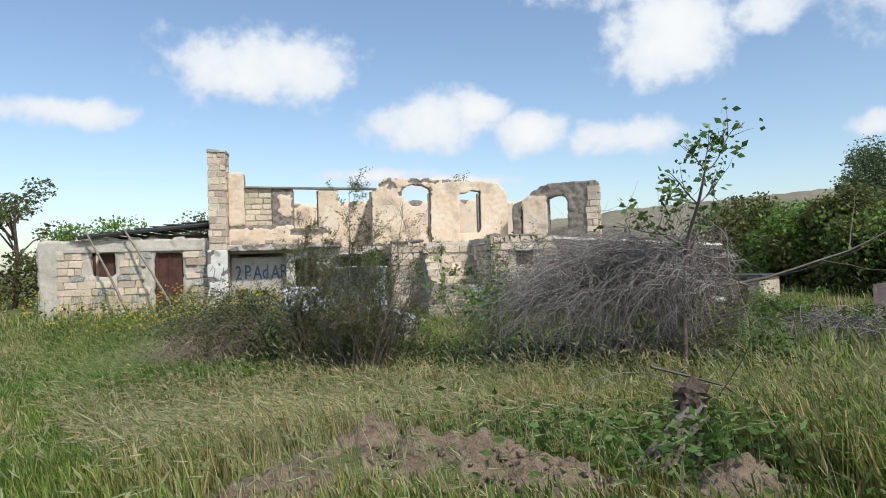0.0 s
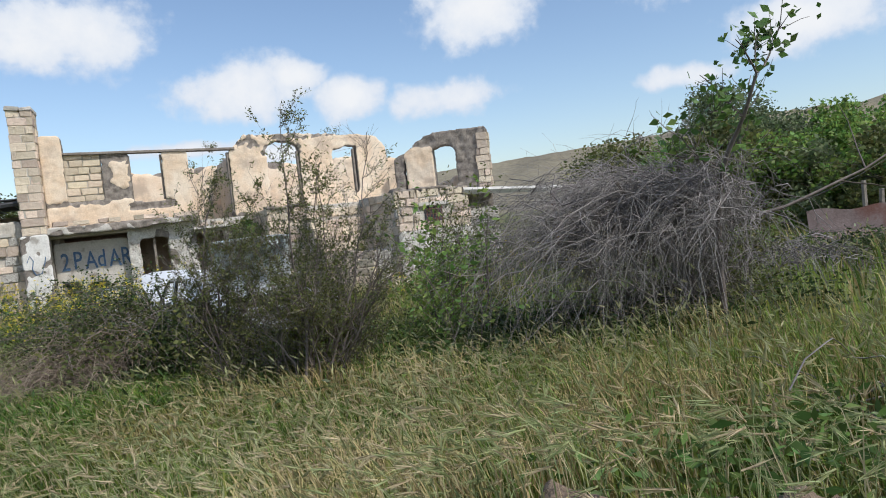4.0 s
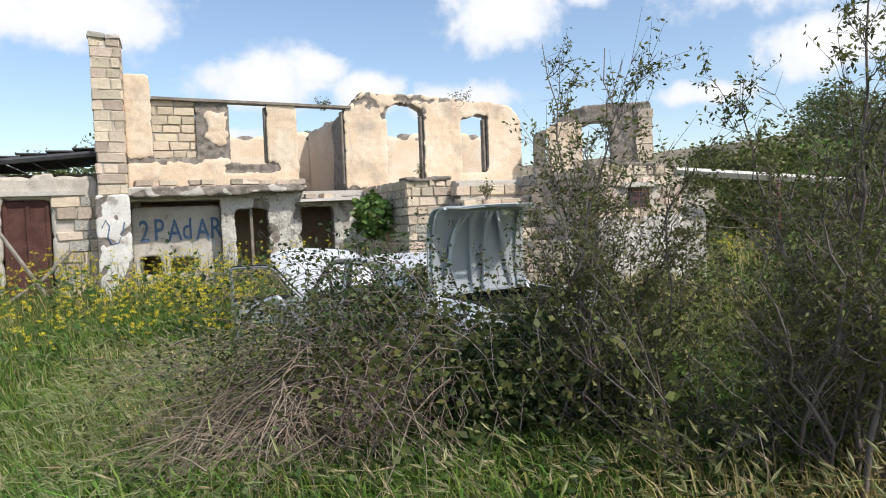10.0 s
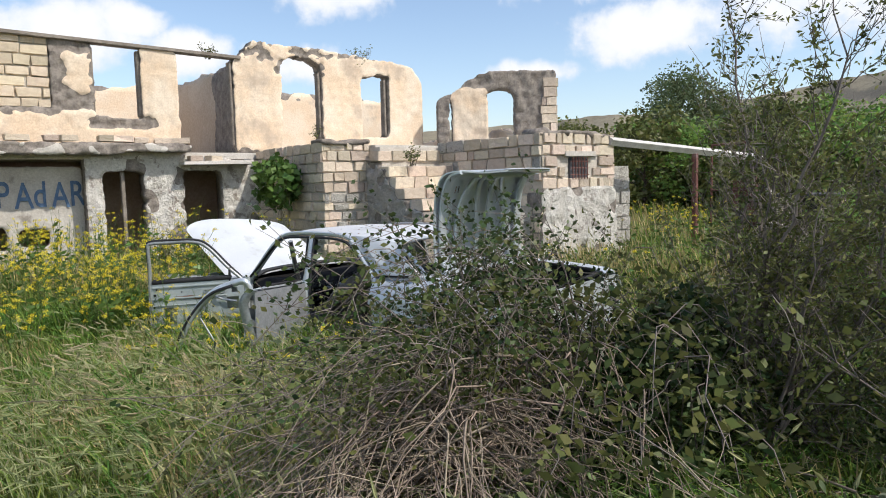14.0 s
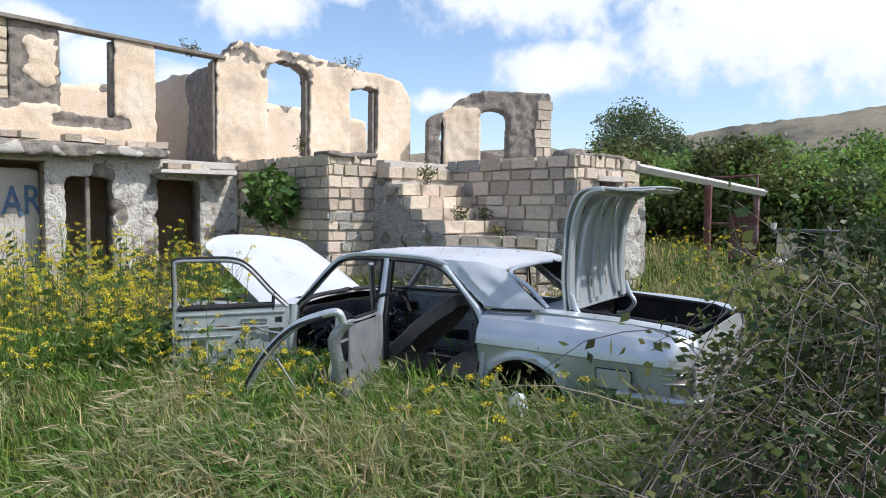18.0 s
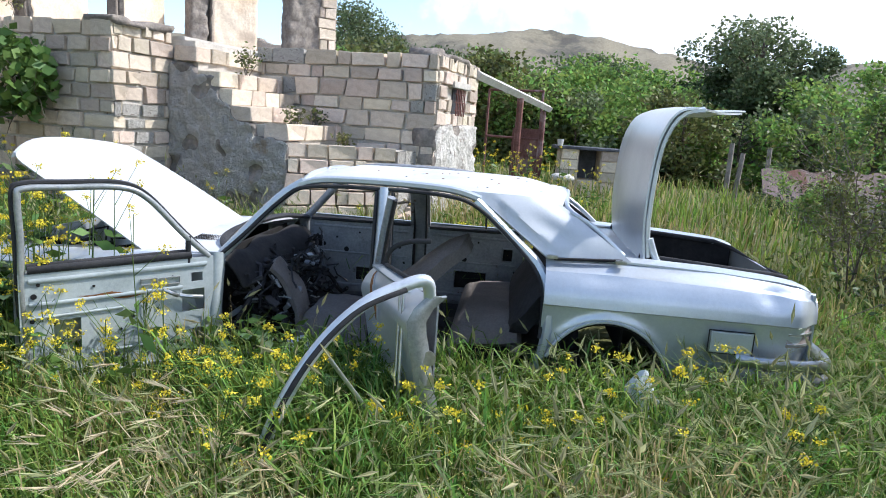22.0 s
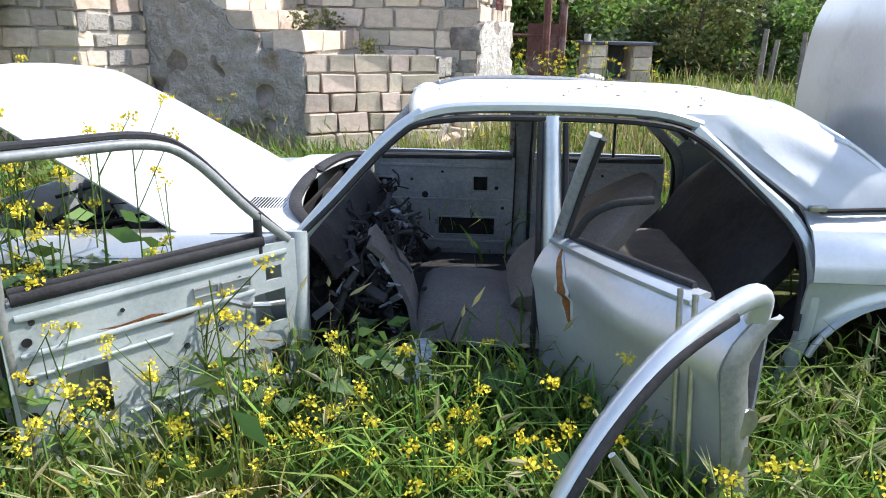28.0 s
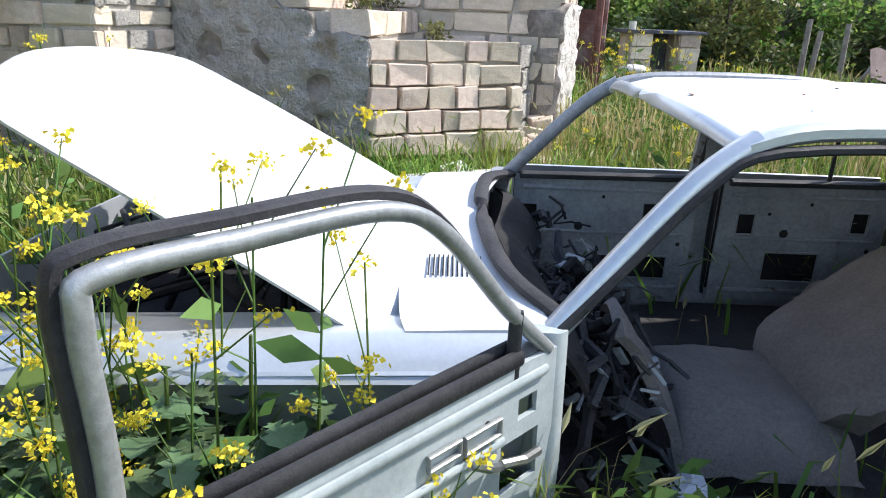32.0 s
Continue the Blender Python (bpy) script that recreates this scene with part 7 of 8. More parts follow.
shrub((3.4, -11.5), 7, 1.15, 0.42, L1, 0.034, 3, "olive-leaved bush with a tangle of fine grey twigs", levels=2, kids=6, r=0.012, kid=(0.3, 0.5))
shrub((2.5, -11.65), 6, 0.95, 0.60, L1, 0.034, 3, "low spreading twiggy shrub in long grass", levels=2, kids=7, r=0.011)
shrub((4.45, -12.15), 2, 1.8, 0.10, L3, 0.075, 4, "slender fresh green sapling stems in the grass", levels=1, kids=9, r=0.010, aspect=0.5)
shrub((4.95, -10.6), 7, 1.45, 0.22, L3, 0.055, 4, "light green leafy bush beside the ruin", levels=2, kids=6, r=0.014)
shrub((5.6, -10.0), 7, 1.45, 0.35, L1, 0.05, 4, "low olive bush beside the ruin", levels=2, kids=6, r=0.012)
shrub((2.2, -2.1), 6, 0.6, 0.6, L1, 0.05, 3, "small weedy bush against the ruin wall", levels=2, kids=5, r=0.01)


def heap(name, at, rx, ry, h, n, material, label, r=0.004, length=0.9, up=0.35, flat=0.5):
    """A tangled heap of long arching twigs."""
    x, y = at
    ob, inv = plant(name, (x, y, ground_z(x, y)), label, "brushwood")
    tw = Twigs()
    for k in range(n):
        a, q = R.uniform(0, 2 * np.pi), math.sqrt(R.uniform(0, 1))
        px, py = x + rx * q * math.cos(a), y + ry * q * math.sin(a)
        hz = h * (1 - q ** 2) ** 0.7
        pz = ground_z(px, py) + hz * R.uniform(0.1, 1.0)
        b = a + R.normal(0, 0.9)
        d = np.array([math.cos(b), math.sin(b), R.normal(0, up)])
        L = length * R.uniform(0.5, 1.4)
        t = np.linspace(-0.5, 0.5, 7)[:, None]
        c = np.array([px, py, pz])
        pts = c + d * t * L + np.array([0, 0, -flat * L]) * (t ** 2) * 1.6 + np.cumsum(R.normal(0, 0.018 * L, (7, 3)), 0)
        if y < -9.9:
            pts[:, 1] = np.minimum(pts[:, 1], -9.95 - 0.1 * R.uniform())
        pts[:, 2] = np.maximum(pts[:, 2], sample(GRID, pts[:, 0], pts[:, 1]) + 0.01)
        tw.add(pts, r * R.uniform(0.6, 1.8), r * 0.4, 3)
    m = tw.mesh("twig_tangle", material, ob)
    m.matrix_parent_inverse = inv
    return ob




def arches(name, at, n, reach, high, spread, label, material=TW, r=0.009, away=math.pi, wide=1.4, kids=5, rag=0.07):
    """Dead canes that rise from one root, arch over and hang down to the ground, hollow and dark below."""
    x, y = at
    ob, inv = plant(name, (x, y, ground_z(x, y)), label, "brushwood")
    tw = Twigs()
    for k in range(n):
        a = away + R.normal(0, wide)
        L, hh = reach * R.uniform(0.35, 1.0), high * R.uniform(0.6, 1.08)
        p0 = np.array([x + R.normal(0, spread), y + R.normal(0, spread * 0.6), ground_z(x, y)])
        t = np.linspace(0, 1, 11)[:, None]
        rise = np.clip(np.sin(np.pi * np.clip(t * 0.93, 0, 1) ** 0.62), 0, 1) ** 0.8
        pts = p0 + np.array([math.cos(a), math.sin(a) * 0.7, 0]) * L * t ** 1.25 + np.array([0, 0, 1]) * hh * rise + np.cumsum(R.normal(0, rag, (11, 3)), 0)
        pts[:, 2] = np.maximum(pts[:, 2], sample(GRID, pts[:, 0], pts[:, 1]) + 0.01)
        pts[:, 1] = np.minimum(pts[:, 1], -9.95)
        tw.add(pts, r * R.uniform(0.6, 1.7), r * 0.35, 4)
        for q in range(kids):
            i = R.integers(3, 10)
            d = (pts[i + 1] - pts[i]) / np.linalg.norm(pts[i + 1] - pts[i]) * 0.6 + R.normal(0, 0.75, 3)
            l = R.uniform(0.25, 0.8)
            tt = np.linspace(0, 1, 6)[:, None]
            tw.add(pts[i] + d * tt * l + np.array([0, 0, -0.5 * l]) * tt ** 2 + np.cumsum(R.normal(0, 0.012, (6, 3)), 0), r * 0.5, r * 0.22, 3)
    tw.mesh("tangle", material, ob).matrix_parent_inverse = inv
    return ob


TG = mat("dead_grey_branch", (0.15, 0.138, 0.130), (0.31, 0.288, 0.268), 2.0, 0.9, 0.0, 20, vary=0.5, island=True)


def sweep(at, n, reach, high, label, away=math.pi, wide=0.5, kids=11, r=0.0062):
    """Dead branches that leave a crown, run out over the heap and droop, with fine twigs hanging from them."""
    x, y = at
    ob, inv = plant("brushwood_heap", (x, y, ground_z(x, y)), label, "brushwood", "heaped dead branches")
    for k in range(n):
        tw = Twigs()
        a, L, q = away + R.normal(0, wide), reach * R.uniform(0.35, 1.0), R.uniform() ** 0.6
        p0 = np.array([x + R.normal(0, 0.35), y + R.normal(0, 0.3), ground_z(x, y) + high * (0.55 + 0.42 * q)])
        t = np.linspace(0, 1, 10)[:, None]
        fall = R.uniform(0.0, 0.34) * p0[2]
        pts = p0 + np.array([math.cos(a), math.sin(a) * 0.75, 0]) * L * t + np.array([0, 0, 1]) * (0.22 * np.sin(np.pi * t * 0.8) - fall * t ** 2.4) + np.cumsum(R.normal(0, 0.07, (10, 3)), 0)
        pts[:, 2] = np.maximum(pts[:, 2], sample(GRID, pts[:, 0], pts[:, 1]) + 0.01)
        tw.add(pts, r * R.uniform(0.7, 1.9), r * 0.35, 4)
        for q in range(kids):
            i = R.integers(1, 9)
            l = R.uniform(0.18, 0.7)
            d = (pts[i + 1] - pts[i]) / (np.linalg.norm(pts[i + 1] - pts[i]) + 1e-6) * 0.7 + R.normal(0, 0.6, 3)
            tt = np.linspace(0, 1, 6)[:, None]
            tw.add(pts[i] + d * tt * l + np.array([0, 0, -0.55 * l]) * tt ** 2 + np.cumsum(R.normal(0, 0.016, (6, 3)), 0), r * 0.5, r * 0.18, 3)
        tw.limb("branch", TG, ob).matrix_parent_inverse = inv
    return ob


sweep((6.9, -12.6), 200, 2.1, 1.58, "big tangled heap of grey dead branches drooping over a dark hollow", wide=0.6)
sweep((6.2, -12.5), 70, 1.4, 1.55, "grey dead branches lying over the heap", wide=1.2)
sweep((5.9, -12.35), 60, 1.7, 1.20, "thin grey branches trailing off the heap into undergrowth", wide=0.45, r=0.005)
sweep((6.7, -12.7), 34, 0.9, 1.50, "hanging grey dead branches at the heap front", away=-2.2, wide=0.9)
# inner twigs take the darker twig colour to suggest the hollow's shade
heap("brushwood_heap", (6.5, -12.4), 1.1, 0.6, 1.40, 220, TW, "tangle of crossed dead twigs inside the heap", 0.006, 1.0, 0.5, 0.45)
shrub((7.05, -12.75), 14, 1.75, 0.22, L1, 0.035, 0, "tall dense mass of bare grey twigs behind the heap", levels=2, kids=9, r=0.014, twig=TG, spread=0.5)
shrub((7.4, -12.6), 7, 1.2, 0.5, L1, 0.05, 3, "low green bush under the bare twigs", levels=2, kids=6, r=0.010)
heap("brushwood_heap", (10.4, -11.0), 1.1, 0.9, 0.6, 350, TG, "low grey brushwood beside the fallen roof", 0.006, 1.2, 0.4, 0.5)
arches("brushwood_heap", (1.15, -10.25), 130, 1.5, 0.85, 0.35, "heap of thin dry straw-coloured twigs in grass", TD, 0.0042, away=-2.3, wide=0.9, kids=3, rag=0.03)
heap("brushwood_heap", (0.72, -10.45), 0.9, 0.5, 0.72, 1300, TD, "thin dry twigs sliding off the heap into grass", 0.0035, 0.95, 0.35, 0.35)
heap("brushwood_heap", (2.3, -11.1), 0.8, 0.6, 0.45, 500, TD, "thin dry twigs lying in the grass", 0.0035, 0.9, 0.3, 0.35)
heap("brushwood_heap", (5.3, -15.7), 0.6, 0.5, 0.75, 16, TG, "a few bare grey branches lying in grass", 0.008, 1.5, 0.45, 0.3)
heap("brushwood_heap", (3.9, -12.2), 0.45, 0.3, 0.45, 14, TW, "dark bare branch fallen in the grass", 0.010, 1.1, 0.2, 0.3)

# bramble mass with arching canes
bx, by = 2.05, -10.62
ob, inv = plant("bramble", (bx, by, ground_z(bx, by)), "dense dark green bramble thicket beside the car", "bramble")
n = 12000
q = R.normal(size=(n, 3))
q /= np.linalg.norm(q, axis=1, keepdims=True)
q *= (R.uniform(0.35, 1.0, n) ** 0.5)[:, None]
P = np.stack([bx + 0.95 * q[:, 0], by + 0.52 * q[:, 1], ground_z(bx, by) + 0.08 + 0.86 * np.abs(q[:, 2])], 1)
P += 0.10 * np.array([[fnoise(*p, 2.5), fnoise(p[1], p[2], p[0], 2.5), fnoise(p[2], p[0], p[1], 2.5)] for p in P]) * 2.0
V, Q = leaves(P, 0.042, 0.4, 0.6)
stuff("foliage", V, Q, None, L2, parent=ob).matrix_parent_inverse = inv
tw = Twigs()
E = []
for k in range(90):
    a = R.uniform(0, 2 * np.pi)
    p0 = np.array([bx + R.normal(0, 0.5), by + R.normal(0, 0.25), ground_z(bx, by)])
    d = np.array([math.cos(a), math.sin(a), 0])
    t = np.linspace(0, 1, 9)[:, None]
    L, hh = R.uniform(0.5, 1.3), R.uniform(0.7, 1.3)
    pts = p0 + d * t * L + np.array([0, 0, 1]) * (4 * hh * t * (1 - t * 0.72)) * 0.62 + R.normal(0, 0.02, (9, 3))
    tw.add(pts, 0.005, 0.002, 3)
    E.extend(pts[3:])
tw.mesh("tangle", TW, ob).matrix_parent_inverse = inv
E = np.repeat(np.array(E), 5, 0) + R.normal(0, 0.05, (len(E) * 5, 3))
V, Q = leaves(E, 0.05, 0.4, 0.6)
stuff("cane_foliage", V, Q, None, L1, parent=ob).matrix_parent_inverse = inv
# bramble reaching over the trunk of the car
shrub((1.62, -10.55), 6, 0.9, 0.55, L2, 0.045, 2, "bramble sprays with dark leaves in front of the car tail", levels=1, kids=6, r=0.007, aspect=0.6, rise=0.0, name="bramble_spray")

sxy = ((1.3, -10.4), (1.62, -10.3), (2.0, -10.3), (1.1, -10.42), (1.8, -10.15))
for j, (x, y) in enumerate(sxy):
    z = ground_z(x, y)
    ob, inv = plant("bramble_spray", (x, y, z), "arching bramble canes with small dark leaves over the car tail", "bramble", "bramble sprays")
    tw, E = Twigs(), []
    for k in range(15):
        a = R.normal((3.1, 3.0, 2.6, 3.3, 2.7)[j], 0.45)
        L, hh = R.uniform(0.5, 1.5), R.uniform(0.65, 1.35)
        t = np.linspace(0, 1, 13)[:, None]
        pts = np.array([x + R.normal(0, 0.12), y + R.normal(0, 0.10), z]) + np.array([math.cos(a), math.sin(a) * 0.55, 0]) * L * t ** 1.3 + np.array([0, 0, hh]) * np.sin(np.pi * 0.72 * t ** 0.8) + np.cumsum(R.normal(0, 0.012, (13, 3)), 0)
        pts[:, 1] = np.minimum(pts[:, 1], -10.12)
        tw.add(pts, 0.0045, 0.0015, 3)
        E.extend(pts[4:])
        for q in range(7):
            i = R.integers(4, 12)
            l = R.uniform(0.12, 0.4)
            tt = np.linspace(0, 1, 5)[:, None]
            kid = pts[i] + (np.array([math.cos(a), math.sin(a) * 0.5, 0.1]) + R.normal(0, 0.6, 3)) * tt * l
            kid[:, 1] = np.minimum(kid[:, 1], -10.08)
            tw.add(kid, 0.0022, 0.001, 3)
            E.extend(kid[1:])
    tw.mesh("tangle", TW, ob).matrix_parent_inverse = inv
    rep = (3, 4, 5, 2, 5)[j]
    E = np.repeat(np.array(E), rep, 0) + R.normal(0, 0.026, (len(E) * rep, 3))
    V, Q = leaves(E, 0.03, 0.4, 0.6)
    stuff("foliage", V, Q, None, (L2, L1, L2, L1, L2)[j], parent=ob).matrix_parent_inverse = inv

# fig bush growing out of the terrace wall
ob, inv = plant("wall_bush", (4.0, -1.7, 1.5), "broad-leaved green bush growing out of the stone wall", "bush")
n = 700
q = R.normal(size=(n, 3))
q /= np.linalg.norm(q, axis=1, keepdims=True)
q *= (R.uniform(0.3, 1, n) ** 0.5)[:, None]
P = np.array([3.78, -1.75, 1.78]) + q * [0.36, 0.52, 0.46]
V, Q = leaves(P, 0.13, 0.4, 0.75, 0.2)
stuff("foliage", V, Q, None, L5, parent=ob).matrix_parent_inverse = inv
tw = Twigs()
for k in range(12):
    tw.grow((4.08, -1.75, 1.5), (-1, R.normal(0, 0.6), R.normal(0.3, 0.5)), 0.6, 0.012, 1, 0.5, 0.1, 3, 4)
tw.mesh("branchwork", TW, ob).matrix_parent_inverse = inv

# sapling over the brushwood
sx, sy = 6.75, -13.2
sz = ground_z(sx, sy)
ob, inv = plant("sapling", (sx, sy, sz), "slender sapling with broad leaves above dead brushwood", "tree")
tw = Twigs()
trunk = [np.array([sx, sy, sz]), np.array([sx, sy, sz + 1.0]), np.array([sx - 0.02, sy - 0.15, sz + 1.7]), np.array([sx - 0.03, sy - 0.45, sz + 2.15]), np.array([sx - 0.05, sy - 0.65, sz + 2.5])]
tw.add(np.array(curve_pts([tuple(p) for p in trunk], 4)), 0.035, 0.012, 6)
E = []
for p0, d, L in ((trunk[3], (0.9, 0.1, 0.35), 0.75), (trunk[3], (-0.5, 0.3, 0.7), 0.55), (trunk[4], (0.3, 0, 1), 0.4), (trunk[4], (0.8, 0.2, 0.4), 0.6), (trunk[4], (-0.5, 0, 0.7), 0.4), (trunk[2], (-0.9, 0.1, 0.25), 0.9), (trunk[2], (-0.7, -0.2, 0.1), 0.8), (trunk[3], (-0.6, 0, 0.2), 0.5), (trunk[2], (0.7, 0, 0.5), 0.5)):
    tw.grow(p0, np.array(d) / np.linalg.norm(d), L, 0.012, 1, 0.5, 0.15, 5, 5)
tw.mesh("trunk", TW, ob).matrix_parent_inverse = inv
E = np.array(tw.ends)
E = np.repeat(E, 2, 0) + R.normal(0, 0.05, (len(E) * 2, 3))
V, Q = leaves(E, 0.095, 0.4, 0.6)
stuff("foliage", V, Q, None, L5, parent=ob).matrix_parent_inverse = inv
tw = Twigs()
ob, inv = plant("bare_branch", (7.6, -12.7, ground_z(7.6, -12.7)), "bare grey branch sticking out of the heap", "branch")
tw.grow((7.5, -12.8, sz + 0.6), (0.6, 0, 0.8), 1.7, 0.025, 2, 0.5, 0.1, 4, 7, 0.15)
tw.grow((7.3, -12.8, sz + 1.15), (1, -0.1, 0.06), 2.9, 0.022, 1, 0.4, 0.05, 4, 8, 0.08)
tw.grow((6.4, -12.8, sz + 1.1), (-0.7, -0.3, 0.6), 0.9, 0.015, 1, 0.4, 0.05, 4, 6, 0.12)
tw.mesh("wood", TW, ob).matrix_parent_inverse = inv


# ---- trees ----
def tree(x, y, h, r, leaf_mat, n, label, squash=1.0, low=0.15, leaf=0.16, name="tree", group="trees behind the meadow", clumps=26):
    z = ground_z(x, y)
    ob, inv = plant(name, (x, y, z), label, "tree", group)
    tw = Twigs()
    tw.add([(x, y, z - 0.1), (x + 0.03 * h, y, z + h * 0.3), (x, y + 0.02 * h, z + h * 0.6), (x + 0.02 * h, y, z + h * 0.85)], 0.022 * h, 0.006 * h, 7)
    cs = []
    for k in range(clumps):
        a, q, t = R.uniform(0, 2 * np.pi), math.sqrt(R.uniform(0.03, 1)), R.uniform(low, 1.0)
        wide = math.sin(math.pi * min(1, 0.12 + 0.80 * (t - low) / (1 - low))) ** 0.6
        c = np.array([x + r * wide * q * math.cos(a), y + r * wide * q * math.sin(a), z + h * t * 0.93])
        cs.append(c)
        s = np.array([x, y, z + h * max(0.1, t - 0.25)])
        tw.add([s, (s + c) / 2 + [0, 0, 0.04 * h], c], 0.008 * h, 0.003 * h, 4)
    tw.mesh("trunk", BARK, ob).matrix_parent_inverse = inv
    cs = np.array(cs)
    i = R.integers(0, len(cs), n)
    q = R.normal(size=(n, 3))
    q /= np.linalg.norm(q, axis=1, keepdims=True)
    q *= (R.uniform(0.1, 1.1, n) ** 0.45)[:, None] * (r * R.uniform(0.22, 0.42, len(cs)))[i][:, None]
    V, Q = leaves(cs[i] + q * [1, 1, squash * 0.8], leaf, 0.4, 0.6)
    stuff("crown", V, Q, None, leaf_mat, parent=ob).matrix_parent_inverse = inv
    return ob


tree(27.4, 6.8, 6.1, 2.7, L4, 22000, "round grey-green tree standing above the thicket", leaf=0.13, clumps=70)
tree(25.0, -10.4, 5.9, 2.1, L4, 11000, "spreading tree above the thicket", leaf=0.16, low=0.5, clumps=34)
for x, y, h, r, m in ((15.0, -2.5, 3.6, 1.9, L1), (17.0, -4.6, 3.9, 1.9, L3), (18.5, -7.0, 4.2, 2.0, L3), (19.5, -12.0, 4.0, 2.0, L3), (21.0, -15.0, 4.2, 2.3, L4), (17.5, -13.5, 2.6, 1.6, L3), (22.0, -5.0, 4.6, 2.4, L3), (23.0, -9.0, 4.6, 2.4, L2), (13.5, 0.5, 3.4, 1.8, L1), (16.5, 2.0, 3.6, 2.1, L3), (20.5, 1.0, 4.3, 2.4, L4), (24.5, 2.5, 4.6, 2.6, L2), (22.5, -12.0, 4.4, 2.2, L2), (25.0, -16.5, 4.6, 2.6, L3), (27.0, -3.0, 5.0, 2.8, L3), (20.0, -18.5, 3.8, 2.2, L3), (15.5, -7.6, 1.6, 1.1, L2), (16.2, -6.2, 2.2, 1.3, L3), (14.5, -4.0, 2.6, 1.4, L1), (24.0, -21.0, 4.6, 2.6, L4), (32.0, 12.0, 5.0, 3.2, L2), (34.0, -2.0, 5.2, 3.4, L4), (19.0, 7.0, 4.2, 2.6, L1)):
    tree(x + 3.0, y, h * 0.82, r, m, int(3300 * r), "leafy green tree in the thicket behind the meadow", low=0.05, leaf=0.16)
for k in range(13):
    x, y = 18.6 + 1.2 * math.sin(k * 2.3), -15.5 + 1.45 * k
    tree(x, y, R.uniform(2.0, 2.9), R.uniform(1.4, 1.8), (L3, L1, L3, L4)[k % 4], 4200, "dense leafy bush at the meadow edge", low=0.02, leaf=0.15, name="bush", group="bushes at the meadow edge")
for k in range(9):
    tree(29.0 + 2 * math.sin(k * 1.7), -22.0 + 3.6 * k, R.uniform(3.6, 4.6), 2.8, (L3, L4)[k % 2], 6500, "far green tree behind the thicket", low=0.03, leaf=0.2)
shrub((10.0, -10.4), 8, 0.75, 0.6, L3, 0.05, 5, "leafy green bush beside the fallen roof", levels=2, kids=6, r=0.01)
for x, y, h, r, m in ((-13.2, 8.0, 8.2, 2.6, L3), (-17.5, 10.0, 9.5, 3.6, L3), (-10.6, 10.0, 5.6, 2.2, L1), (-7.5, 11.0, 3.8, 2.4, L3), (-20.0, 4.0, 5.0, 3.0, L3), (-4.5, 12.0, 3.8, 2.2, L1), (-2.0, 13.0, 4.6, 1.6, L4), (-13.0, 5.0, 3.4, 2.4, L3), (4.5, 11.0, 4.6, 2.2, L4), (8.5, 10.0, 4.2, 2.0, L4)):
    tree(x, y, h, r, m, int(2300 * r), "green tree growing behind the shed and ruin", low=0.06, leaf=0.16, group="trees behind the ruin")

# splintered stump
sx, sy = 4.68, -16.68
z = ground_z(sx, sy)
stump = thing("tree_stump", (sx, sy, z), "splintered grey-brown stump standing in grass", "stump")
for k in range(11):
    bm = bmesh.new()
    a = R.uniform(0, 6.28)
    b = Vector((R.normal(-0.06, 0.16), R.normal(0, 0.10), -0.05))
    t = Vector((0.20 + R.normal(0, 0.045), R.normal(0, 0.04), R.uniform(0.32, 0.52)))
    tube(bm, [b, b.lerp(t, 0.5) + Vector((0.02, 0, 0)), t], [0.045, 0.036, 0.014], 5)
    part("splinter", bm, M_TIMBER, stump)
bm = bmesh.new()
bmesh.ops.create_icosphere(bm, subdivisions=3, radius=1)
for v in bm.verts:
    v.co = Vector((v.co.x * 0.11, v.co.y * 0.09, v.co.z * 0.11)) * (1 + 0.7 * fnoise(*v.co, 3)) + Vector((0.20, 0, 0.47))
part("bark_cap", bm, BARK, stump)

# rusty roof sheet lying at the meadow edge
rs = thing("fallen_roof", (12.5, -11.6, 0.3), "collapsed rusty sheet roof lying on rubble", "roof", turn=-40)
M_OLDROOF = mat("dusty_rust_roof_sheet", (0.15, 0.11, 0.10), (0.24, 0.19, 0.18), 2.0, 0.85, 0.4, 30, metal=0.1, c=(0.14, 0.07, 0.055), cscale=1.2)
for k in range(1, 7):
    sheet("rusty_sheet", lambda s, t: (-2.0 + k * 0.72 + 0.76 * s, -0.7 + 2.0 * t, -0.05 + 0.50 * t + 0.015 * math.sin(s * 40) + 0.03 * fnoise(k, s * 2, t * 2, 1) + 0.02 * (k % 2)), 26, 6, M_OLDROOF, rs, thick=0.006)
    if k % 2 == 0:
        bm = bmesh.new()
        tube(bm, [(-2.0 + k * 0.74, 1.35, -0.3), (-1.95 + k * 0.74, 1.4, 0.62)], 0.05, 5)
        part("prop", bm, M_TIMBER, rs)
sheet("ridge_sheet", lambda s, t: (-1.3 + 4.5 * s, 1.3 + 0.1 * t, 0.45 + 0.42 * t + 0.03 * math.sin(30 * s)), 60, 3, M_OLDROOF, rs, thick=0.006)

# rubble at the stair foot
for k in range(16):
    x, y = R.normal(4.55, 0.28), R.normal(-4.95, 0.28)
    b = lay_block(None, x, y, ground_z(x, y) + 0.05, R.uniform(0.12, 0.34), R.uniform(0.12, 0.22), R.uniform(0.08, 0.18), R.uniform(0, 3), M_BLOCK, R.uniform(-20, 20))
    b.name = "fallen_stone"
    tagged(b, "fallen limestone block lying in dry grass", "stone", "fallen stones")
b = lay_block(None, 4.15, -5.15, ground_z(4.15, -5.15) + 0.30, 0.62, 0.22, 0.07, -0.9, M_PALE, 18)
b.name = "stone_slab"
tagged(b, "pale thin slab leaning on fallen stones", "slab")
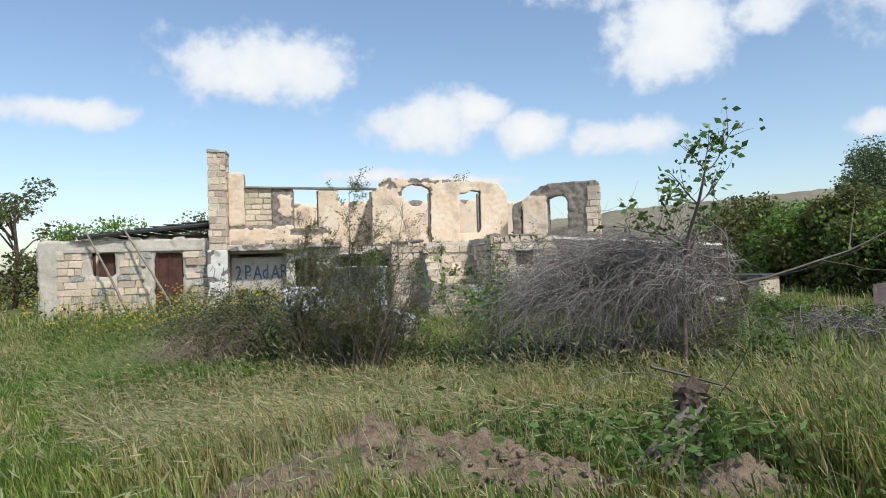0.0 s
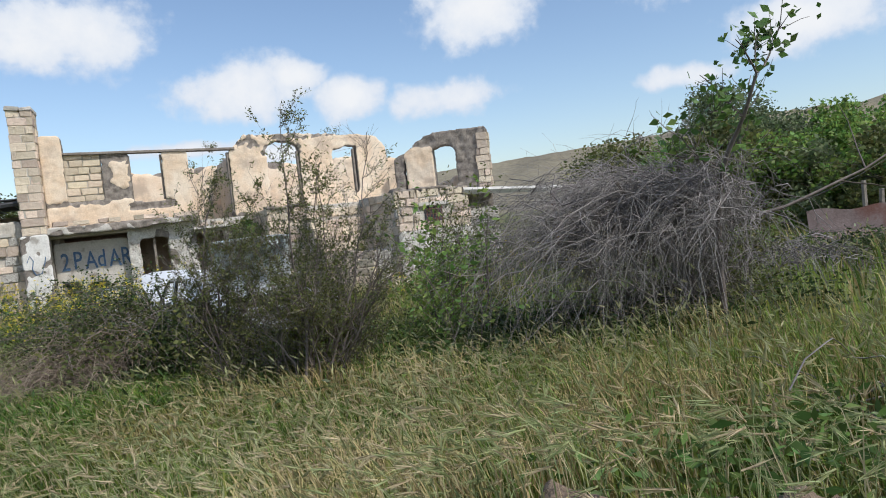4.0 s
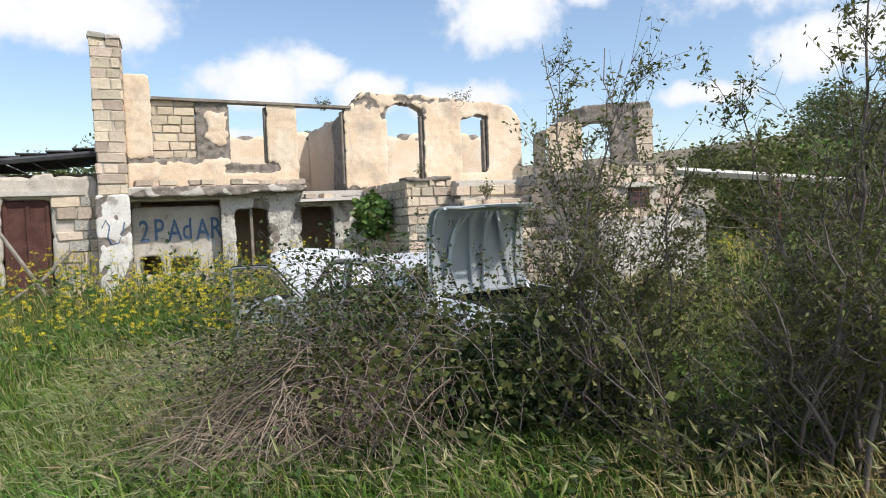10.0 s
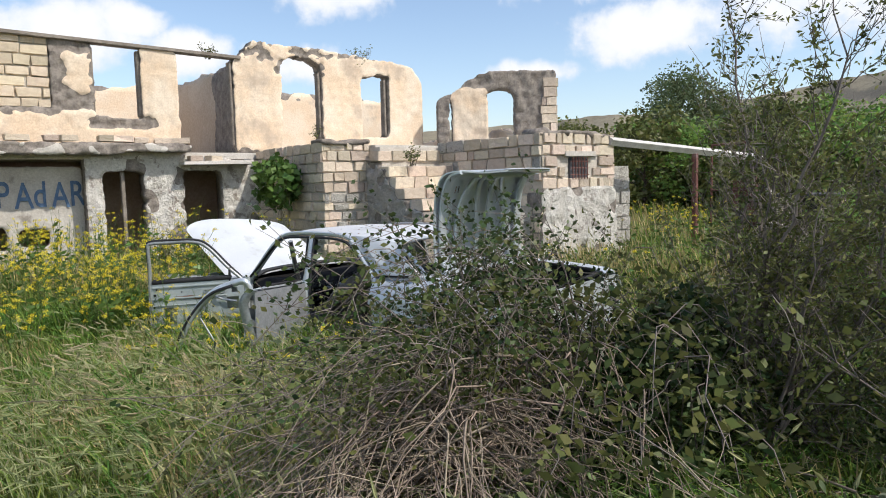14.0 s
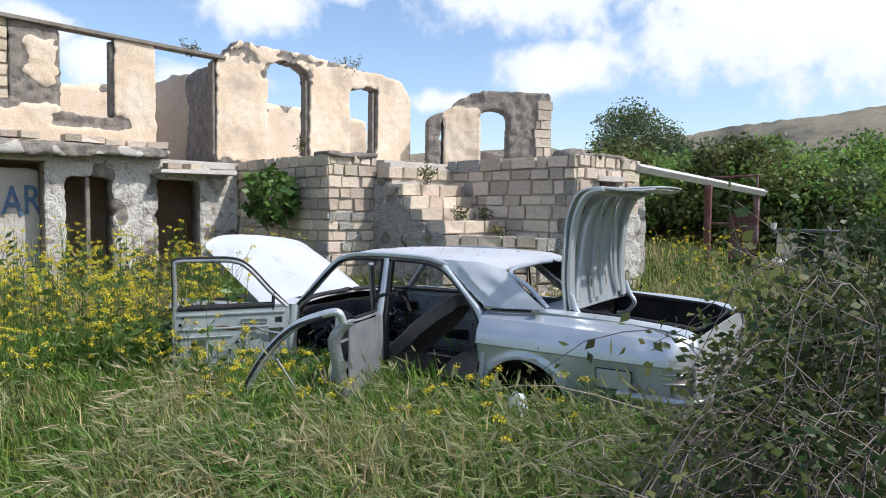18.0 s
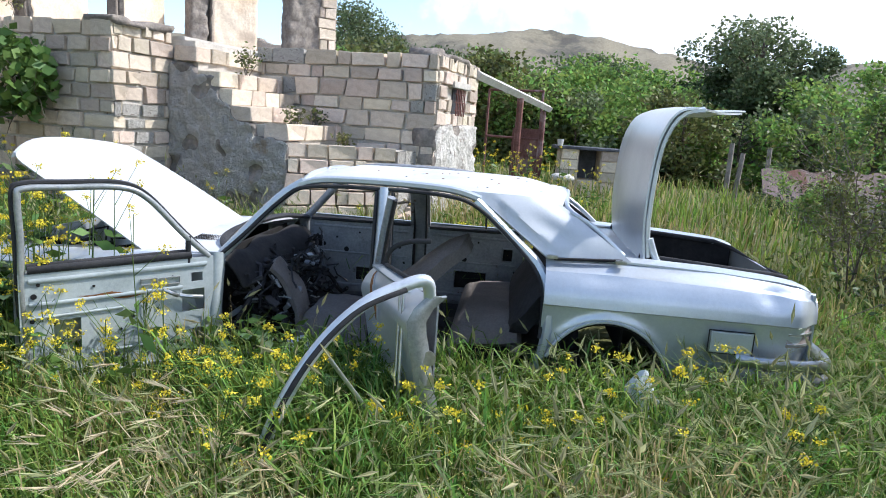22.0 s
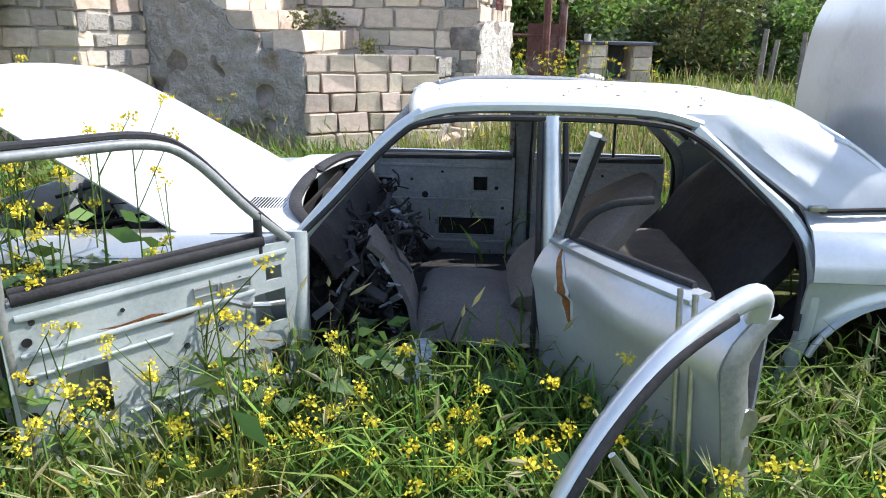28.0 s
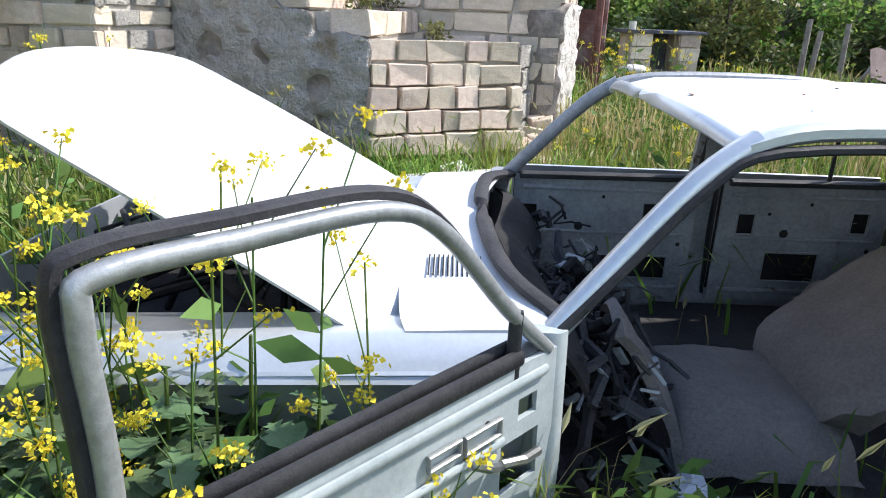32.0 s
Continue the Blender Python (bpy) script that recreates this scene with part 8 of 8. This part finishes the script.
for k in range(22):
    x, y = R.normal(5.95, 0.22), R.normal(-5.48, 0.14)
    b = lay_block(None, x, y, ground_z(x, y) + R.uniform(0.02, 0.30) * (y > -5.5), R.uniform(0.10, 0.3), R.uniform(0.10, 0.22), R.uniform(0.08, 0.16), R.uniform(0, 3), M_BLOCK, R.uniform(-25, 25))
    b.name = "fallen_stone"
    tagged(b, "fallen limestone block lying in dry grass", "stone", "fallen stones")
# clods on the bare soil
cv, cq = [], []
for mx, my, rx, ry, h in MOUNDS:
    for k in range(60):
        a, q = R.uniform(0, 6.28), math.sqrt(R.uniform(0, 1.5))
        x, y, s = mx + rx * q * math.cos(a), my + ry * q * math.sin(a), 0.006 + 0.022 * R.uniform() ** 3
        c = np.array([x, y, ground_z(x, y) + 0.025 + s * 0.1])
        o = len(cv)
        for dx in (-1, 1):
            for dy in (-1, 1):
                for dz in (-1, 1):
                    cv.append(c + np.array([dx, dy, dz * 0.7]) * s * R.uniform(0.5, 1.1, 3))
        cq.extend([[o + i for i in f] for f in ((0, 1, 3, 2), (4, 6, 7, 5), (0, 4, 5, 1), (2, 3, 7, 6), (0, 2, 6, 4), (1, 5, 7, 3))])
stuff("soil_clods", np.array(cv), np.array(cq), None, M_SOIL, "small brown clods and stones on bare soil", "soil")
# tufts on the wall tops
tw = Twigs()
E = []
for x, y, z, h in ((6.65, 0.2, 4.2, 0.42), (3.4, 0.2, 4.1, 0.22), (5.55, 0.3, 2.6, 0.35), (5.0, 0.3, 4.3, 0.12), (5.35, -3.5, 2.0, 0.3), (5.5, -4.05, 1.45, 0.22), (5.9, -4.1, 1.45, 0.2), (5.7, -4.6, 1.25, 0.15)):
    for k in range(7):
        tw.grow((x + R.normal(0, 0.05), y, z - 0.03), (R.normal(0, 0.4), R.normal(0, 0.4), 1), h, 0.006, 1, 0.5, 0.2, 3, 4)
ob = thing("wall_weeds", (5.5, -1.5, 2.4), "small weeds sprouting on the wall tops and steps", "weeds", kind="stuff")
tw.mesh("stems", TW, ob).matrix_parent_inverse = ob.matrix_world.inverted()
E = np.array(tw.ends)
V, Q = leaves(np.repeat(E, 2, 0) + R.normal(0, 0.02, (2 * len(E), 3)), 0.05, 0.3, 0.5)
stuff("foliage", V, Q, None, L1, parent=ob).matrix_parent_inverse = ob.matrix_world.inverted()
